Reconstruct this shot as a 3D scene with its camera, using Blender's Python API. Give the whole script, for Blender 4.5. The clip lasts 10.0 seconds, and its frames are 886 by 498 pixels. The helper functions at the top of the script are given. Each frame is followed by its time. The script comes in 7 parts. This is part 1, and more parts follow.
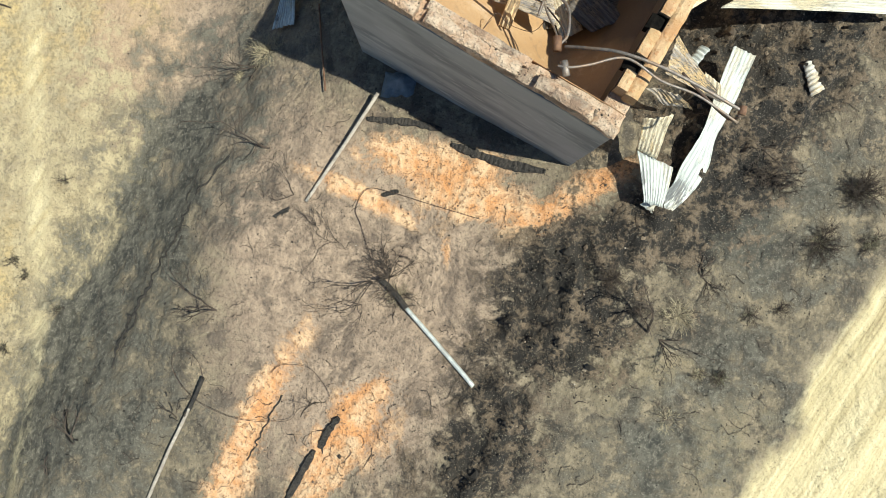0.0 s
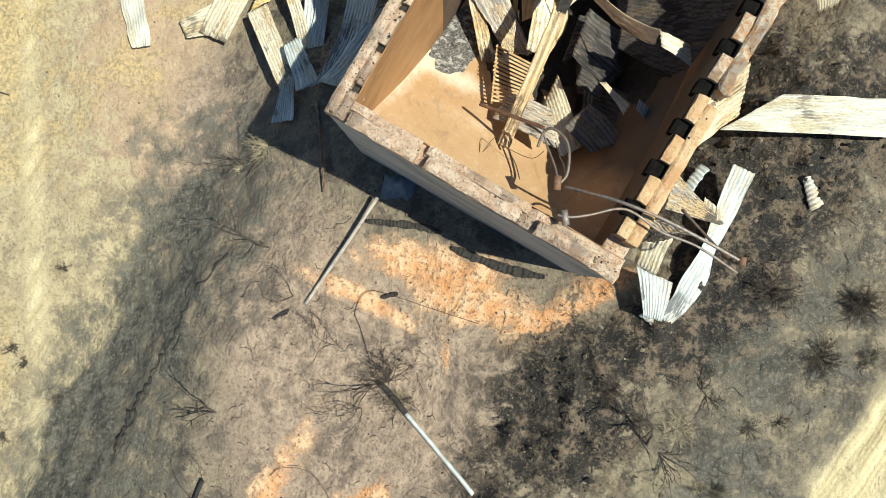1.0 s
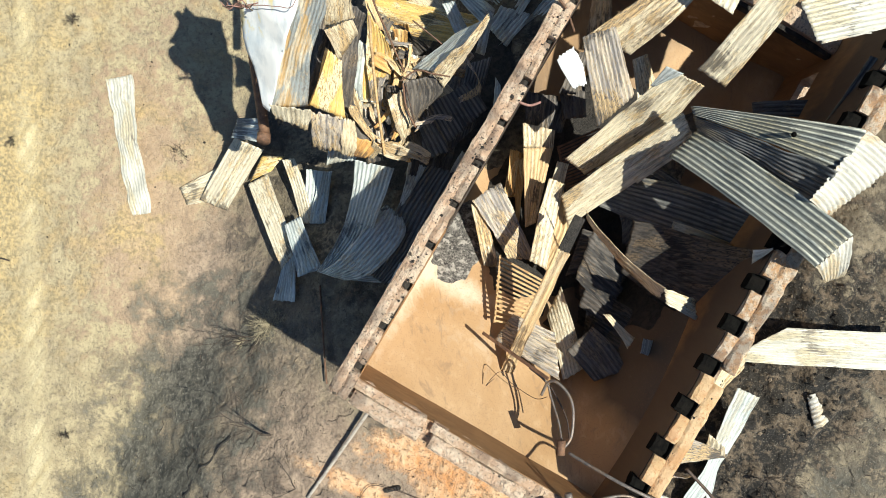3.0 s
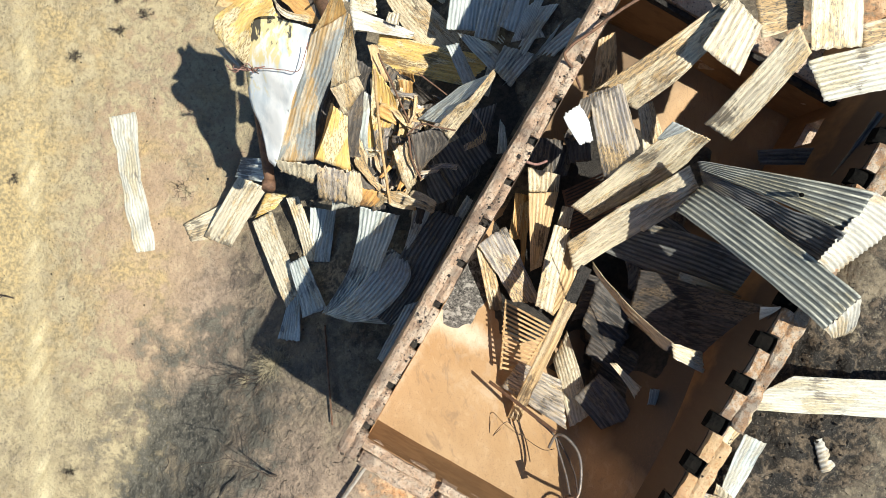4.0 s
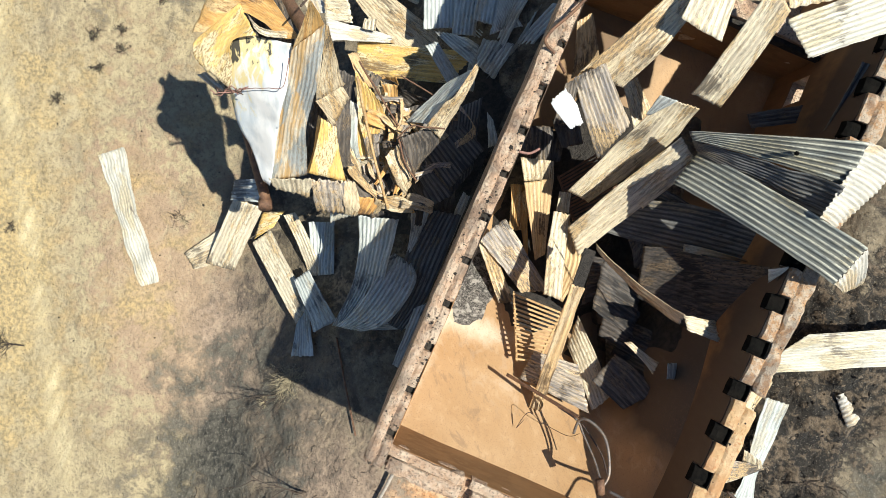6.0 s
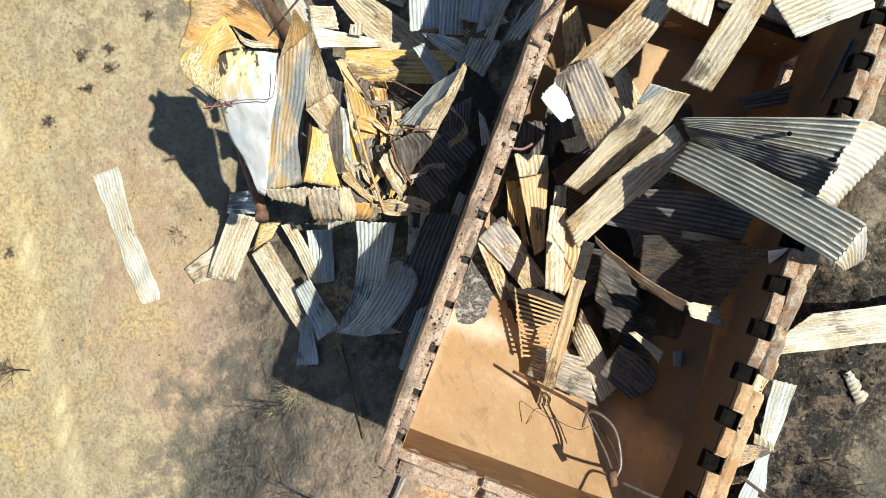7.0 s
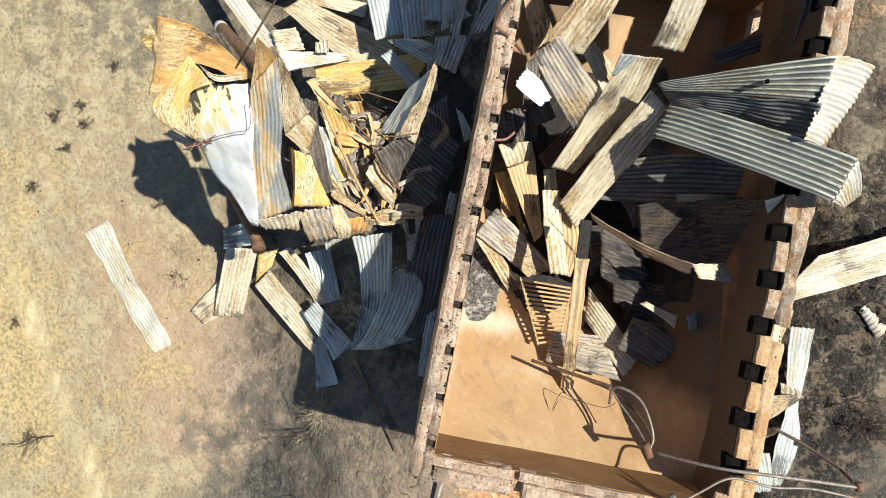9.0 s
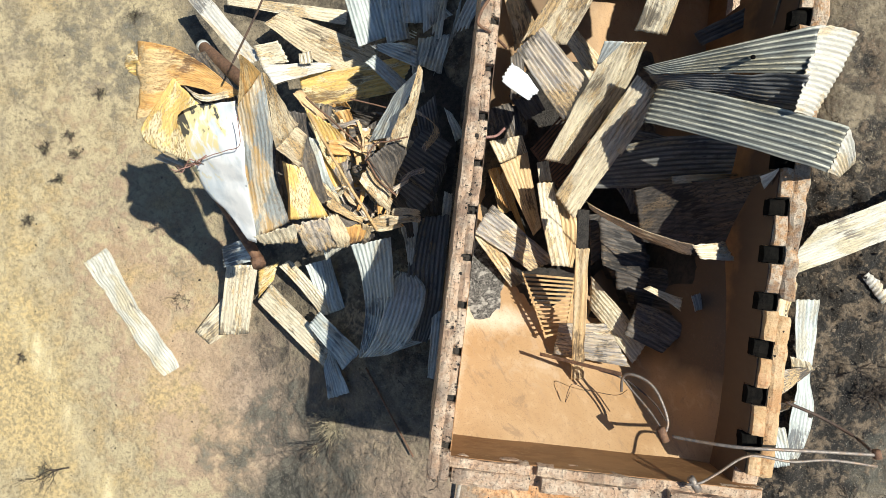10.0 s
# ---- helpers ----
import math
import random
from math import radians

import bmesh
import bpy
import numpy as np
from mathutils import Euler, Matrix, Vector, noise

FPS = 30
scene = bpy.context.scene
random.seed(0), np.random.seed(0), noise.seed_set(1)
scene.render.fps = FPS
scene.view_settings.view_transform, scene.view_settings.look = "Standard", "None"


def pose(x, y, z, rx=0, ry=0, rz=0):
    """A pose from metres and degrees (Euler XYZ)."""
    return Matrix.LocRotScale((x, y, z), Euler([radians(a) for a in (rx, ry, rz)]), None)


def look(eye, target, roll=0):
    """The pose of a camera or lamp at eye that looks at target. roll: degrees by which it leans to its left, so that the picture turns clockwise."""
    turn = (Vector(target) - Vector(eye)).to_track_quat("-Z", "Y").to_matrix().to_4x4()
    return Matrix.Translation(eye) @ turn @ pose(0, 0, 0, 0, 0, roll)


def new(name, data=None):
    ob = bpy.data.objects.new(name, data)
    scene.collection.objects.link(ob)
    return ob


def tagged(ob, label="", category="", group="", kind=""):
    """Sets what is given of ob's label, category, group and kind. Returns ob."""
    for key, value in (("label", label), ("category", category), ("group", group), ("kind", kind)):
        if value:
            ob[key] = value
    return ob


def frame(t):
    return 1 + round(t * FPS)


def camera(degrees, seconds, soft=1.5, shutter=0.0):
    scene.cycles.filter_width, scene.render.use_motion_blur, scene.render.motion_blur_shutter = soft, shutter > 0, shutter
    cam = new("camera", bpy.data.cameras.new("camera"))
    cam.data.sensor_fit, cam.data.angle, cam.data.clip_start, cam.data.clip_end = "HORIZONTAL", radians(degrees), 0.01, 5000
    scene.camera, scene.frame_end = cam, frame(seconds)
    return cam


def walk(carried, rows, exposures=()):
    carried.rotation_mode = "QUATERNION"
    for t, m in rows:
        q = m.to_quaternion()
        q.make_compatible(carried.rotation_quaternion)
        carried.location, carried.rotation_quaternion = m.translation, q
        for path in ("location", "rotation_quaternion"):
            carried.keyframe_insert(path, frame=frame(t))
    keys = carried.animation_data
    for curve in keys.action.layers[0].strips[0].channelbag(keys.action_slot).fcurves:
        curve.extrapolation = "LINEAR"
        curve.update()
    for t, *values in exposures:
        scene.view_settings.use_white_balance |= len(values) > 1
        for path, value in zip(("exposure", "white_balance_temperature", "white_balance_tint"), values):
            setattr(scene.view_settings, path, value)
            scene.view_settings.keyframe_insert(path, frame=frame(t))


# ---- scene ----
cam = camera(70.0, 10.0, soft=0.85)
METRES, EYE, TILT, LEAN, TURN = 6.5, 11.54, -90.0, 0.0, 0.0
ROWS = [
    (0.0, 0.0, 0.0, 0.0, 0.0, 0.0, -0.0),
    (0.5, -0.0007, -0.0002, 0.1446, -0.06, 0.02, 0.03),
    (1.0, -0.0017, 0.0005, 0.2901, -0.11, -0.09, 0.05),
    (1.5, -0.0003, 0.0027, 0.4335, -0.1, -0.23, 0.08),
    (2.0, -0.0011, 0.0066, 0.5759, -0.09, -0.33, 0.11),
    (2.5, -0.0044, 0.008, 0.7133, -0.11, -0.33, 0.12),
    (3.0, -0.0072, 0.0102, 0.8408, -0.09, -0.37, 0.13),
    (4.5, -0.0276, 0.0128, 0.9682, -0.11, -0.53, 1.01),
    (5.0, -0.0304, 0.013, 0.9637, -0.12, -0.58, 2.28),
    (5.5, -0.0295, 0.0126, 0.9605, -0.14, -0.57, 4.77),
    (7.0, -0.0237, 0.0137, 0.9584, -0.14, -0.46, 10.27),
    (7.5, -0.0251, 0.0145, 0.959, -0.13, -0.47, 12.16),
    (8.0, -0.0252, 0.0151, 0.9604, -0.14, -0.47, 14.66),
    (8.5, -0.0239, 0.0157, 0.9613, -0.19, -0.5, 17.11),
    (9.0, -0.0222, 0.0167, 0.9625, -0.23, -0.52, 19.44),
    (9.5, -0.021, 0.0177, 0.9641, -0.27, -0.54, 21.74),
    (10.0, -0.0209, 0.0185, 0.9653, -0.3, -0.57, 24.05),
]
EXPOSURES = ((0.0, 0.42, 6450, 4), (2.0, 0.48, 6400, 5), (4.5, 0.42, 6500, 10), (10.0, 0.40, 6500, 10))
walk(cam, [(t, pose(0, 0, EYE, TILT, LEAN, TURN) @ pose(METRES * x, METRES * y, METRES * z, 90 + pitch, roll, yaw)) for t, x, y, z, yaw, pitch, roll in ROWS], EXPOSURES)

SUN_AZ, SUN_EL = -12.3, 62.2
world = bpy.data.worlds.new("world")
scene.world = world
world.use_nodes = True
sky = world.node_tree.nodes.new("ShaderNodeTexSky")
sky.sky_type, sky.sun_disc = "NISHITA", False
sky.sun_elevation, sky.sun_rotation = radians(SUN_EL), radians(90 - SUN_AZ)
sky.air_density, sky.dust_density, sky.ozone_density = 1.1, 0.2, 4.0
background = world.node_tree.nodes["Background"]
world.node_tree.links.new(sky.outputs[0], background.inputs[0])
background.inputs[1].default_value = 0.06
sun = new("sun", bpy.data.lights.new("sun", "SUN"))
sun.data.energy, sun.data.angle, sun.data.color = 5.0, radians(0.55), (1.0, 0.955, 0.83)
away = Vector((math.cos(radians(SUN_EL)) * math.cos(radians(SUN_AZ)), math.cos(radians(SUN_EL)) * math.sin(radians(SUN_AZ)), math.sin(radians(SUN_EL))))
sun.matrix_world = look(away * 60, (0, 0, 0))

# ---- plan: u runs across the building, v along it ----
TH = radians(-30.5)
CO, SI = math.cos(TH), math.sin(TH)
BASE_U = [-7.0, -6.4, -5.8, -5.1, -4.5, -3.8, -3.1, -1.3, 0.5, 1.7, 2.6, 4.0, 6.0]
BASE_Z = [-1.97, -1.88, -1.62, -1.12, -0.68, -0.33, -0.1, 0.0, 0.3, 0.55, 0.93, 1.1, 1.15]
U0, U1, V0, V1 = -3.13, 1.17, 2.38, 11.7
IU0, IU1, IV0 = -2.87, 0.84, 2.68
TOP = 3.55


def plan(u, v, z=0.0):
    return Vector((u * CO - v * SI, u * SI + v * CO, z))


def uv_of(x, y):
    return x * CO + y * SI, -x * SI + y * CO


def fbm(x, y, scale, octaves=4, seed=0.0):
    return noise.fractal(Vector((x * scale + seed, y * scale - seed, seed * 1.7)), 1.0, 2.0, octaves)


def blob(x, y, cx, cy, rx, ry, turn=0.0):
    c, s = math.cos(radians(turn)), math.sin(radians(turn))
    dx, dy = (x - cx) * c + (y - cy) * s, -(x - cx) * s + (y - cy) * c
    return math.exp(-((dx / rx) ** 2 + (dy / ry) ** 2))


def smooth(a, b, x):
    k = min(1.0, max(0.0, (x - a) / (b - a)))
    return k * k * (3 - 2 * k)


def road_side(x, y):
    """Metres into the sandy road from its edge."""
    return (x - 6.2) * 0.842 - (y + 1.95) * 0.54


def char_mask(x, y):
    m = 0.0
    for b in ((1.95, -0.35, 0.75, 0.55, 40), (2.3, -1.4, 0.8, 0.9, 0), (1.4, -1.2, 0.5, 0.6, 0), (1.0, -2.7, 0.5, 0.9, 20), (0.4, -3.8, 0.5, 0.8, 0), (3.4, 0.4, 0.7, 0.4, 30), (5.9, 3.6, 1.6, 1.2, 20), (4.6, 4.6, 1.0, 1.6, -30), (4.6, 2.0, 0.9, 0.8, 0)):
        m += blob(x, y, *b)
    return m


def ochre_mask(x, y):
    m = 0.0
    for b in ((-0.7, 1.65, 0.8, 0.35, -10), (-1.5, 0.98, 1.1, 0.17, -26), (0.65, 0.8, 0.9, 0.3, -12), (1.75, 0.55, 0.55, 0.28, 30), (2.7, 1.15, 0.75, 0.28, 28), (0.4, 1.3, 0.7, 0.4, 0), (-3.35, -2.9, 0.28, 1.5, -30), (-1.6, -3.3, 0.75, 0.5, 20), (-2.2, -4.1, 0.35, 0.9, -30), (-3.9, -4.4, 0.3, 0.9, -25), (-1.4, -2.6, 0.6, 0.25, 30), (7.2, 9.3, 1.2, 1.5, 0), (0.05, -0.05, 0.07, 0.22, 5)):
        m += blob(x, y, *b)
    return m


def ground_z(x, y, fine=True):
    u, v = uv_of(x, y)
    z = float(np.interp(u + 0.25 * fbm(x, y, 0.45, 3, 8.0), BASE_U, BASE_Z)) if fine else float(np.interp(u, BASE_U, BASE_Z))
    if fine:
        z += 0.05 * fbm(x, y, 0.5) + 0.045 * fbm(x, y, 2.2, 4, 5.0) + 0.012 * fbm(x, y, 6.5, 2, 15.0)
        z += 0.34 * min(1.0, char_mask(x, y)) * max(0.0, fbm(x, y, 3.0, 3, 9.0) + 0.1)
        z += 0.16 * blob(x, y, 2.9, 1.2, 0.7, 0.3, 30) + 0.4 * smooth(4.6, 7.0, v) * smooth(1.4, 3.0, u)
        r = road_side(x, y)
        if r > -0.4:
            z -= 0.05 * smooth(-0.2, 0.3, r)
            z += 0.035 * math.sin(r * 6.1 + 0.3 * fbm(x, y, 0.6)) * smooth(0.2, 0.6, r)
        bank = blob(u, 0, -4.75, 0, 0.5, 1)
        z += 0.10 * bank * fbm(x, y, 1.6, 4, 3.0)
    return z


# ---- materials ----
def material(name):
    m = bpy.data.materials.new(name)
    m.use_nodes = True
    t = m.node_tree
    return m, t, t.nodes["Principled BSDF"]


def node(t, kind, **values):
    n = t.nodes.new(kind)
    for key, value in values.items():
        if key in n.inputs:
            n.inputs[key].default_value = value
    return n


def tex(t, scale, detail=4.0, rough=0.55, coords=None, stretch=None, warp=0.0):
    n = node(t, "ShaderNodeTexNoise", Scale=scale, Detail=detail, Roughness=rough, Distortion=warp)
    if coords is not None:
        if stretch:
            mp = t.nodes.new("ShaderNodeMapping")
            mp.inputs["Scale"].default_value = stretch
            t.links.new(coords, mp.inputs["Vector"])
            coords = mp.outputs[0]
        t.links.new(coords, n.inputs["Vector"])
    return ramp(t, n.outputs[0], 0.36, 0.64)


def ramp(t, value, a, b, low=0.0, high=1.0):
    n = t.nodes.new("ShaderNodeMapRange")
    n.inputs[1].default_value, n.inputs[2].default_value, n.inputs[3].default_value, n.inputs[4].default_value = a, b, low, high
    t.links.new(value, n.inputs[0])
    return n.outputs[0]


def mix(t, fac, a, b, blend="MIX"):
    n = t.nodes.new("ShaderNodeMix")
    n.data_type, n.blend_type = "RGBA", blend
    for k, value in ((0, fac), (6, a), (7, b)):
        if isinstance(value, (int, float)):
            n.inputs[k].default_value = value
        elif isinstance(value, tuple):
            n.inputs[k].default_value = (*value, 1.0)
        else:
            t.links.new(value, n.inputs[k])
    return n.outputs[2]


def maths(t, op, a, b):
    n = t.nodes.new("ShaderNodeMath")
    n.operation = op
    for k, value in ((0, a), (1, b)):
        if isinstance(value, (int, float)):
            n.inputs[k].default_value = value
        else:
            t.links.new(value, n.inputs[k])
    return n.outputs[0]


def bump(t, bsdf, height, strength=0.3, distance=0.02):
    n = node(t, "ShaderNodeBump", Strength=strength, Distance=distance)
    t.links.new(height, n.inputs["Height"])
    t.links.new(n.outputs[0], bsdf.inputs["Normal"])


def object_coords(t):
    """Object coordinates, shifted for each object."""
    co = t.nodes.new("ShaderNodeTexCoord").outputs["Object"]
    info = t.nodes.new("ShaderNodeObjectInfo").outputs["Random"]
    add = t.nodes.new("ShaderNodeVectorMath")
    add.operation = "ADD"
    t.links.new(co, add.inputs[0])
    t.links.new(maths(t, "MULTIPLY", info, 40.0), add.inputs[1])
    return add.outputs[0]


def attribute(t, name):
    n = t.nodes.new("ShaderNodeAttribute")
    n.attribute_name = name
    return n.outputs["Fac"]


def ground_material():
    m, t, b = material("burnt_soil")
    co = t.nodes.new("ShaderNodeTexCoord").outputs["Object"]
    big, wide, mid = tex(t, 0.55, 6, 0.6, co), tex(t, 1.5, 8, 0.68, co, None, 0.3), tex(t, 3.4, 6, 0.58, co)
    small, grit = tex(t, 13, 4, 0.55, co), tex(t, 38, 3, 0.55, co)
    fine = maths(t, "ADD", maths(t, "MULTIPLY", mid, 0.7), maths(t, "MULTIPLY", small, 0.3))

    def soft(name, lo=0.3, hi=0.62, width=0.5, add=None):
        v = maths(t, "ADD", attribute(t, name), maths(t, "MULTIPLY", maths(t, "SUBTRACT", fine, 0.5), width))
        if add is not None:
            v = maths(t, "ADD", v, maths(t, "MULTIPLY", maths(t, "SUBTRACT", add, 0.5), width * 0.8))
        return maths(t, "MULTIPLY", ramp(t, v, lo, hi), ramp(t, attribute(t, name), 0.05, 0.22))

    # brown-grey soil with dark sooty drifts and lighter bare patches
    colour = mix(t, ramp(t, fine, 0.1, 0.9), (0.235, 0.197, 0.137), (0.10, 0.085, 0.062))
    colour = mix(t, ramp(t, wide, 0.5, 0.8, 0.0, 0.8), colour, (0.05, 0.044, 0.038))
    colour = mix(t, ramp(t, maths(t, "ADD", big, maths(t, "MULTIPLY", small, 0.4)), 0.35, 0.05, 0.0, 0.8), colour, (0.33, 0.26, 0.175))
    clay = mix(t, ramp(t, fine, 0.1, 0.9), (0.375, 0.288, 0.212), (0.20, 0.152, 0.115))
    clay = mix(t, ramp(t, wide, 0.6, 0.88, 0.0, 0.65), clay, (0.10, 0.078, 0.064))
    colour = mix(t, soft("clay", 0.15, 0.75, 0.6), colour, clay)
    pale = mix(t, ramp(t, fine, 0.25, 0.75), (0.42, 0.355, 0.22), (0.31, 0.257, 0.158))
    pale = mix(t, ramp(t, wide, 0.5, 0.85, 0.0, 0.5), pale, (0.24, 0.20, 0.145))
    pale = mix(t, ramp(t, small, 0.8, 1.0, 0.0, 0.45), pale, (0.17, 0.14, 0.10))
    pale = mix(t, soft("clay", 0.3, 0.7, 0.9), pale, mix(t, fine, (0.43, 0.32, 0.215), (0.32, 0.235, 0.158)))
    colour = mix(t, soft("pale", 0.2, 0.8, 0.6), colour, pale)
    straw = mix(t, ramp(t, small, 0.3, 0.7), (0.55, 0.41, 0.19), (0.34, 0.27, 0.14))
    colour = mix(t, maths(t, "MULTIPLY", soft("straw", 0.4, 1.0, 0.7, wide), 0.7), colour, straw)
    ash = mix(t, ramp(t, fine, 0.2, 0.85), (0.036, 0.038, 0.034), (0.13, 0.124, 0.10))
    ash = mix(t, ramp(t, small, 0.7, 1.0, 0.0, 0.4), ash, (0.30, 0.28, 0.23))
    colour = mix(t, maths(t, "MULTIPLY", soft("ash", 0.15, 0.95, 0.9, wide), 0.92), colour, ash)
    ochre = mix(t, ramp(t, maths(t, "ADD", maths(t, "MULTIPLY", wide, 0.5), maths(t, "MULTIPLY", mid, 0.5)), 0.3, 0.75), (0.56, 0.275, 0.115), (0.62, 0.43, 0.265))
    ochre = mix(t, ramp(t, small, 0.7, 0.95, 0.0, 0.7), ochre, (0.32, 0.18, 0.09))
    colour = mix(t, soft("ochre", 0.18, 0.7, 0.9, wide), colour, ochre)
    char = mix(t, ramp(t, maths(t, "ADD", maths(t, "MULTIPLY", small, 0.4), maths(t, "MULTIPLY", mid, 0.6)), 0.45, 0.85), (0.014, 0.013, 0.012), (0.16, 0.122, 0.084))
    colour = mix(t, maths(t, "MULTIPLY", soft("char", 0.35, 0.9, 1.3, wide), 0.95), colour, char)
    mp = t.nodes.new("ShaderNodeMapping")
    mp.vector_type = "TEXTURE"
    mp.inputs["Rotation"].default_value = (0, 0, radians(57.3))
    mp.inputs["Scale"].default_value = (5.0, 0.16, 1.0)
    t.links.new(co, mp.inputs["Vector"])
    streak = node(t, "ShaderNodeTexNoise", Scale=1.0, Detail=8.0, Roughness=0.62)
    t.links.new(mp.outputs[0], streak.inputs["Vector"])
    sand = mix(t, ramp(t, streak.outputs[0], 0.38, 0.60), (0.44, 0.37, 0.21), (0.66, 0.58, 0.37))
    sand = mix(t, ramp(t, streak.outputs[0], 0.39, 0.33, 0.0, 0.7), sand, (0.24, 0.185, 0.10))
    sand = mix(t, ramp(t, small, 0.8, 1.0, 0.0, 0.4), sand, (0.42, 0.33, 0.19))
    colour = mix(t, soft("sand", 0.3, 0.85, 0.35), colour, sand)
    # soot specks, charcoal dots and white ash flecks
    bare = ramp(t, attribute(t, "sand"), 0.4, 0.1)
    soot = maths(t, "MULTIPLY", ramp(t, maths(t, "ADD", maths(t, "MULTIPLY", small, 0.5), maths(t, "MULTIPLY", grit, 0.5)), 0.74, 0.88), ramp(t, attribute(t, "pale"), 0.3, 0.8, 0.7, 0.3))
    colour = mix(t, maths(t, "MULTIPLY", soot, bare), colour, (0.035, 0.03, 0.026))
    colour = mix(t, ramp(t, grit, 0.97, 1.05, 0.0, 0.5), colour, (0.60, 0.55, 0.45))
    colour = mix(t, ramp(t, grit, 0.08, 0.0, 0.0, 0.5), colour, (0.045, 0.038, 0.032))
    t.links.new(colour, b.inputs["Base Color"])
    b.inputs["Roughness"].default_value = 0.95
    relief = maths(t, "ADD", maths(t, "MULTIPLY", mid, 2.0), maths(t, "ADD", maths(t, "MULTIPLY", small, 0.6), maths(t, "MULTIPLY", grit, 0.12)))
    bump(t, b, relief, 0.7, 0.026)
    return m


def metal(name, light, dark, stain, soot, stain_at=0.52, soot_at=0.54, gloss=0.5, metallic=0.15, grime_shade=0.65, crust=0.6, least=0.2, groove=(0.35, 0.8)):
    """Burnt galvanised sheet: streaks along the length, heat stains, soot and flaking crust."""
    m, t, b = material(name)
    co = object_coords(t)
    streak = tex(t, 2.6, 8, 0.72, co, (0.35, 5.0, 5.0))
    patch = tex(t, 1.9, 7, 0.62, co, (0.5, 1.5, 1.5), 0.6)
    speck = tex(t, 26, 6, 0.72, co, (0.2, 2.2, 2.2))
    flake = tex(t, 9, 7, 0.74, co, (0.2, 2.2, 2.2), 0.4)
    big = tex(t, 1.0, 6, 0.6, co, (0.9, 1.0, 1.0), 0.6)
    colour = mix(t, ramp(t, streak, 0.30, 0.70), light, dark)
    colour = mix(t, ramp(t, patch, stain_at + 0.04, stain_at + 0.22, 0.0, 0.9), colour, stain)
    shade = maths(t, "ADD", big, maths(t, "MULTIPLY", maths(t, "SUBTRACT", flake, 0.5), 0.4))
    colour = mix(t, ramp(t, shade, soot_at + 0.22, soot_at + 0.36, 0.0, 0.9), colour, soot)
    colour = mix(t, ramp(t, flake, 0.74, 0.82, 0.0, crust * 0.7), colour, mix(t, 0.6, soot, dark))
    colour = mix(t, ramp(t, speck, 0.70, 0.84, 0.0, min(0.9, crust * 1.1)), colour, mix(t, 0.75, soot, stain))
    colour = mix(t, ramp(t, flake, 0.30, 0.12, 0.0, 0.5), colour, light)
    pits = tex(t, 42, 5, 0.7, co, (0.38, 1.5, 1.5), 0.3)
    where = maths(t, "ADD", ramp(t, patch, 0.25, 0.8, 0.15, 1.0), ramp(t, flake, 0.5, 0.9, 0.0, 0.4))
    colour = mix(t, maths(t, "MULTIPLY", ramp(t, pits, 0.60, 0.68, 0.0, min(1.0, crust * 1.25)), where), colour, mix(t, 0.25, soot, dark))
    # grooves darkened by dirt and by ridge shade painted into the colour
    dirt_shade = maths(t, "MULTIPLY", ramp(t, attribute(t, "valley"), *groove), ramp(t, maths(t, "ADD", big, maths(t, "MULTIPLY", streak, 0.6)), 0.4, 1.1, least, grime_shade))
    colour = mix(t, dirt_shade, colour, mix(t, 0.12, soot, dark))
    t.links.new(colour, b.inputs["Base Color"])
    b.inputs["Metallic"].default_value = metallic
    t.links.new(ramp(t, flake, 0.35, 0.65, gloss - 0.1, gloss + 0.3), b.inputs["Roughness"])
    bump(t, b, maths(t, "ADD", speck, maths(t, "MULTIPLY", flake, 1.5)), 0.4, 0.006)
    return m


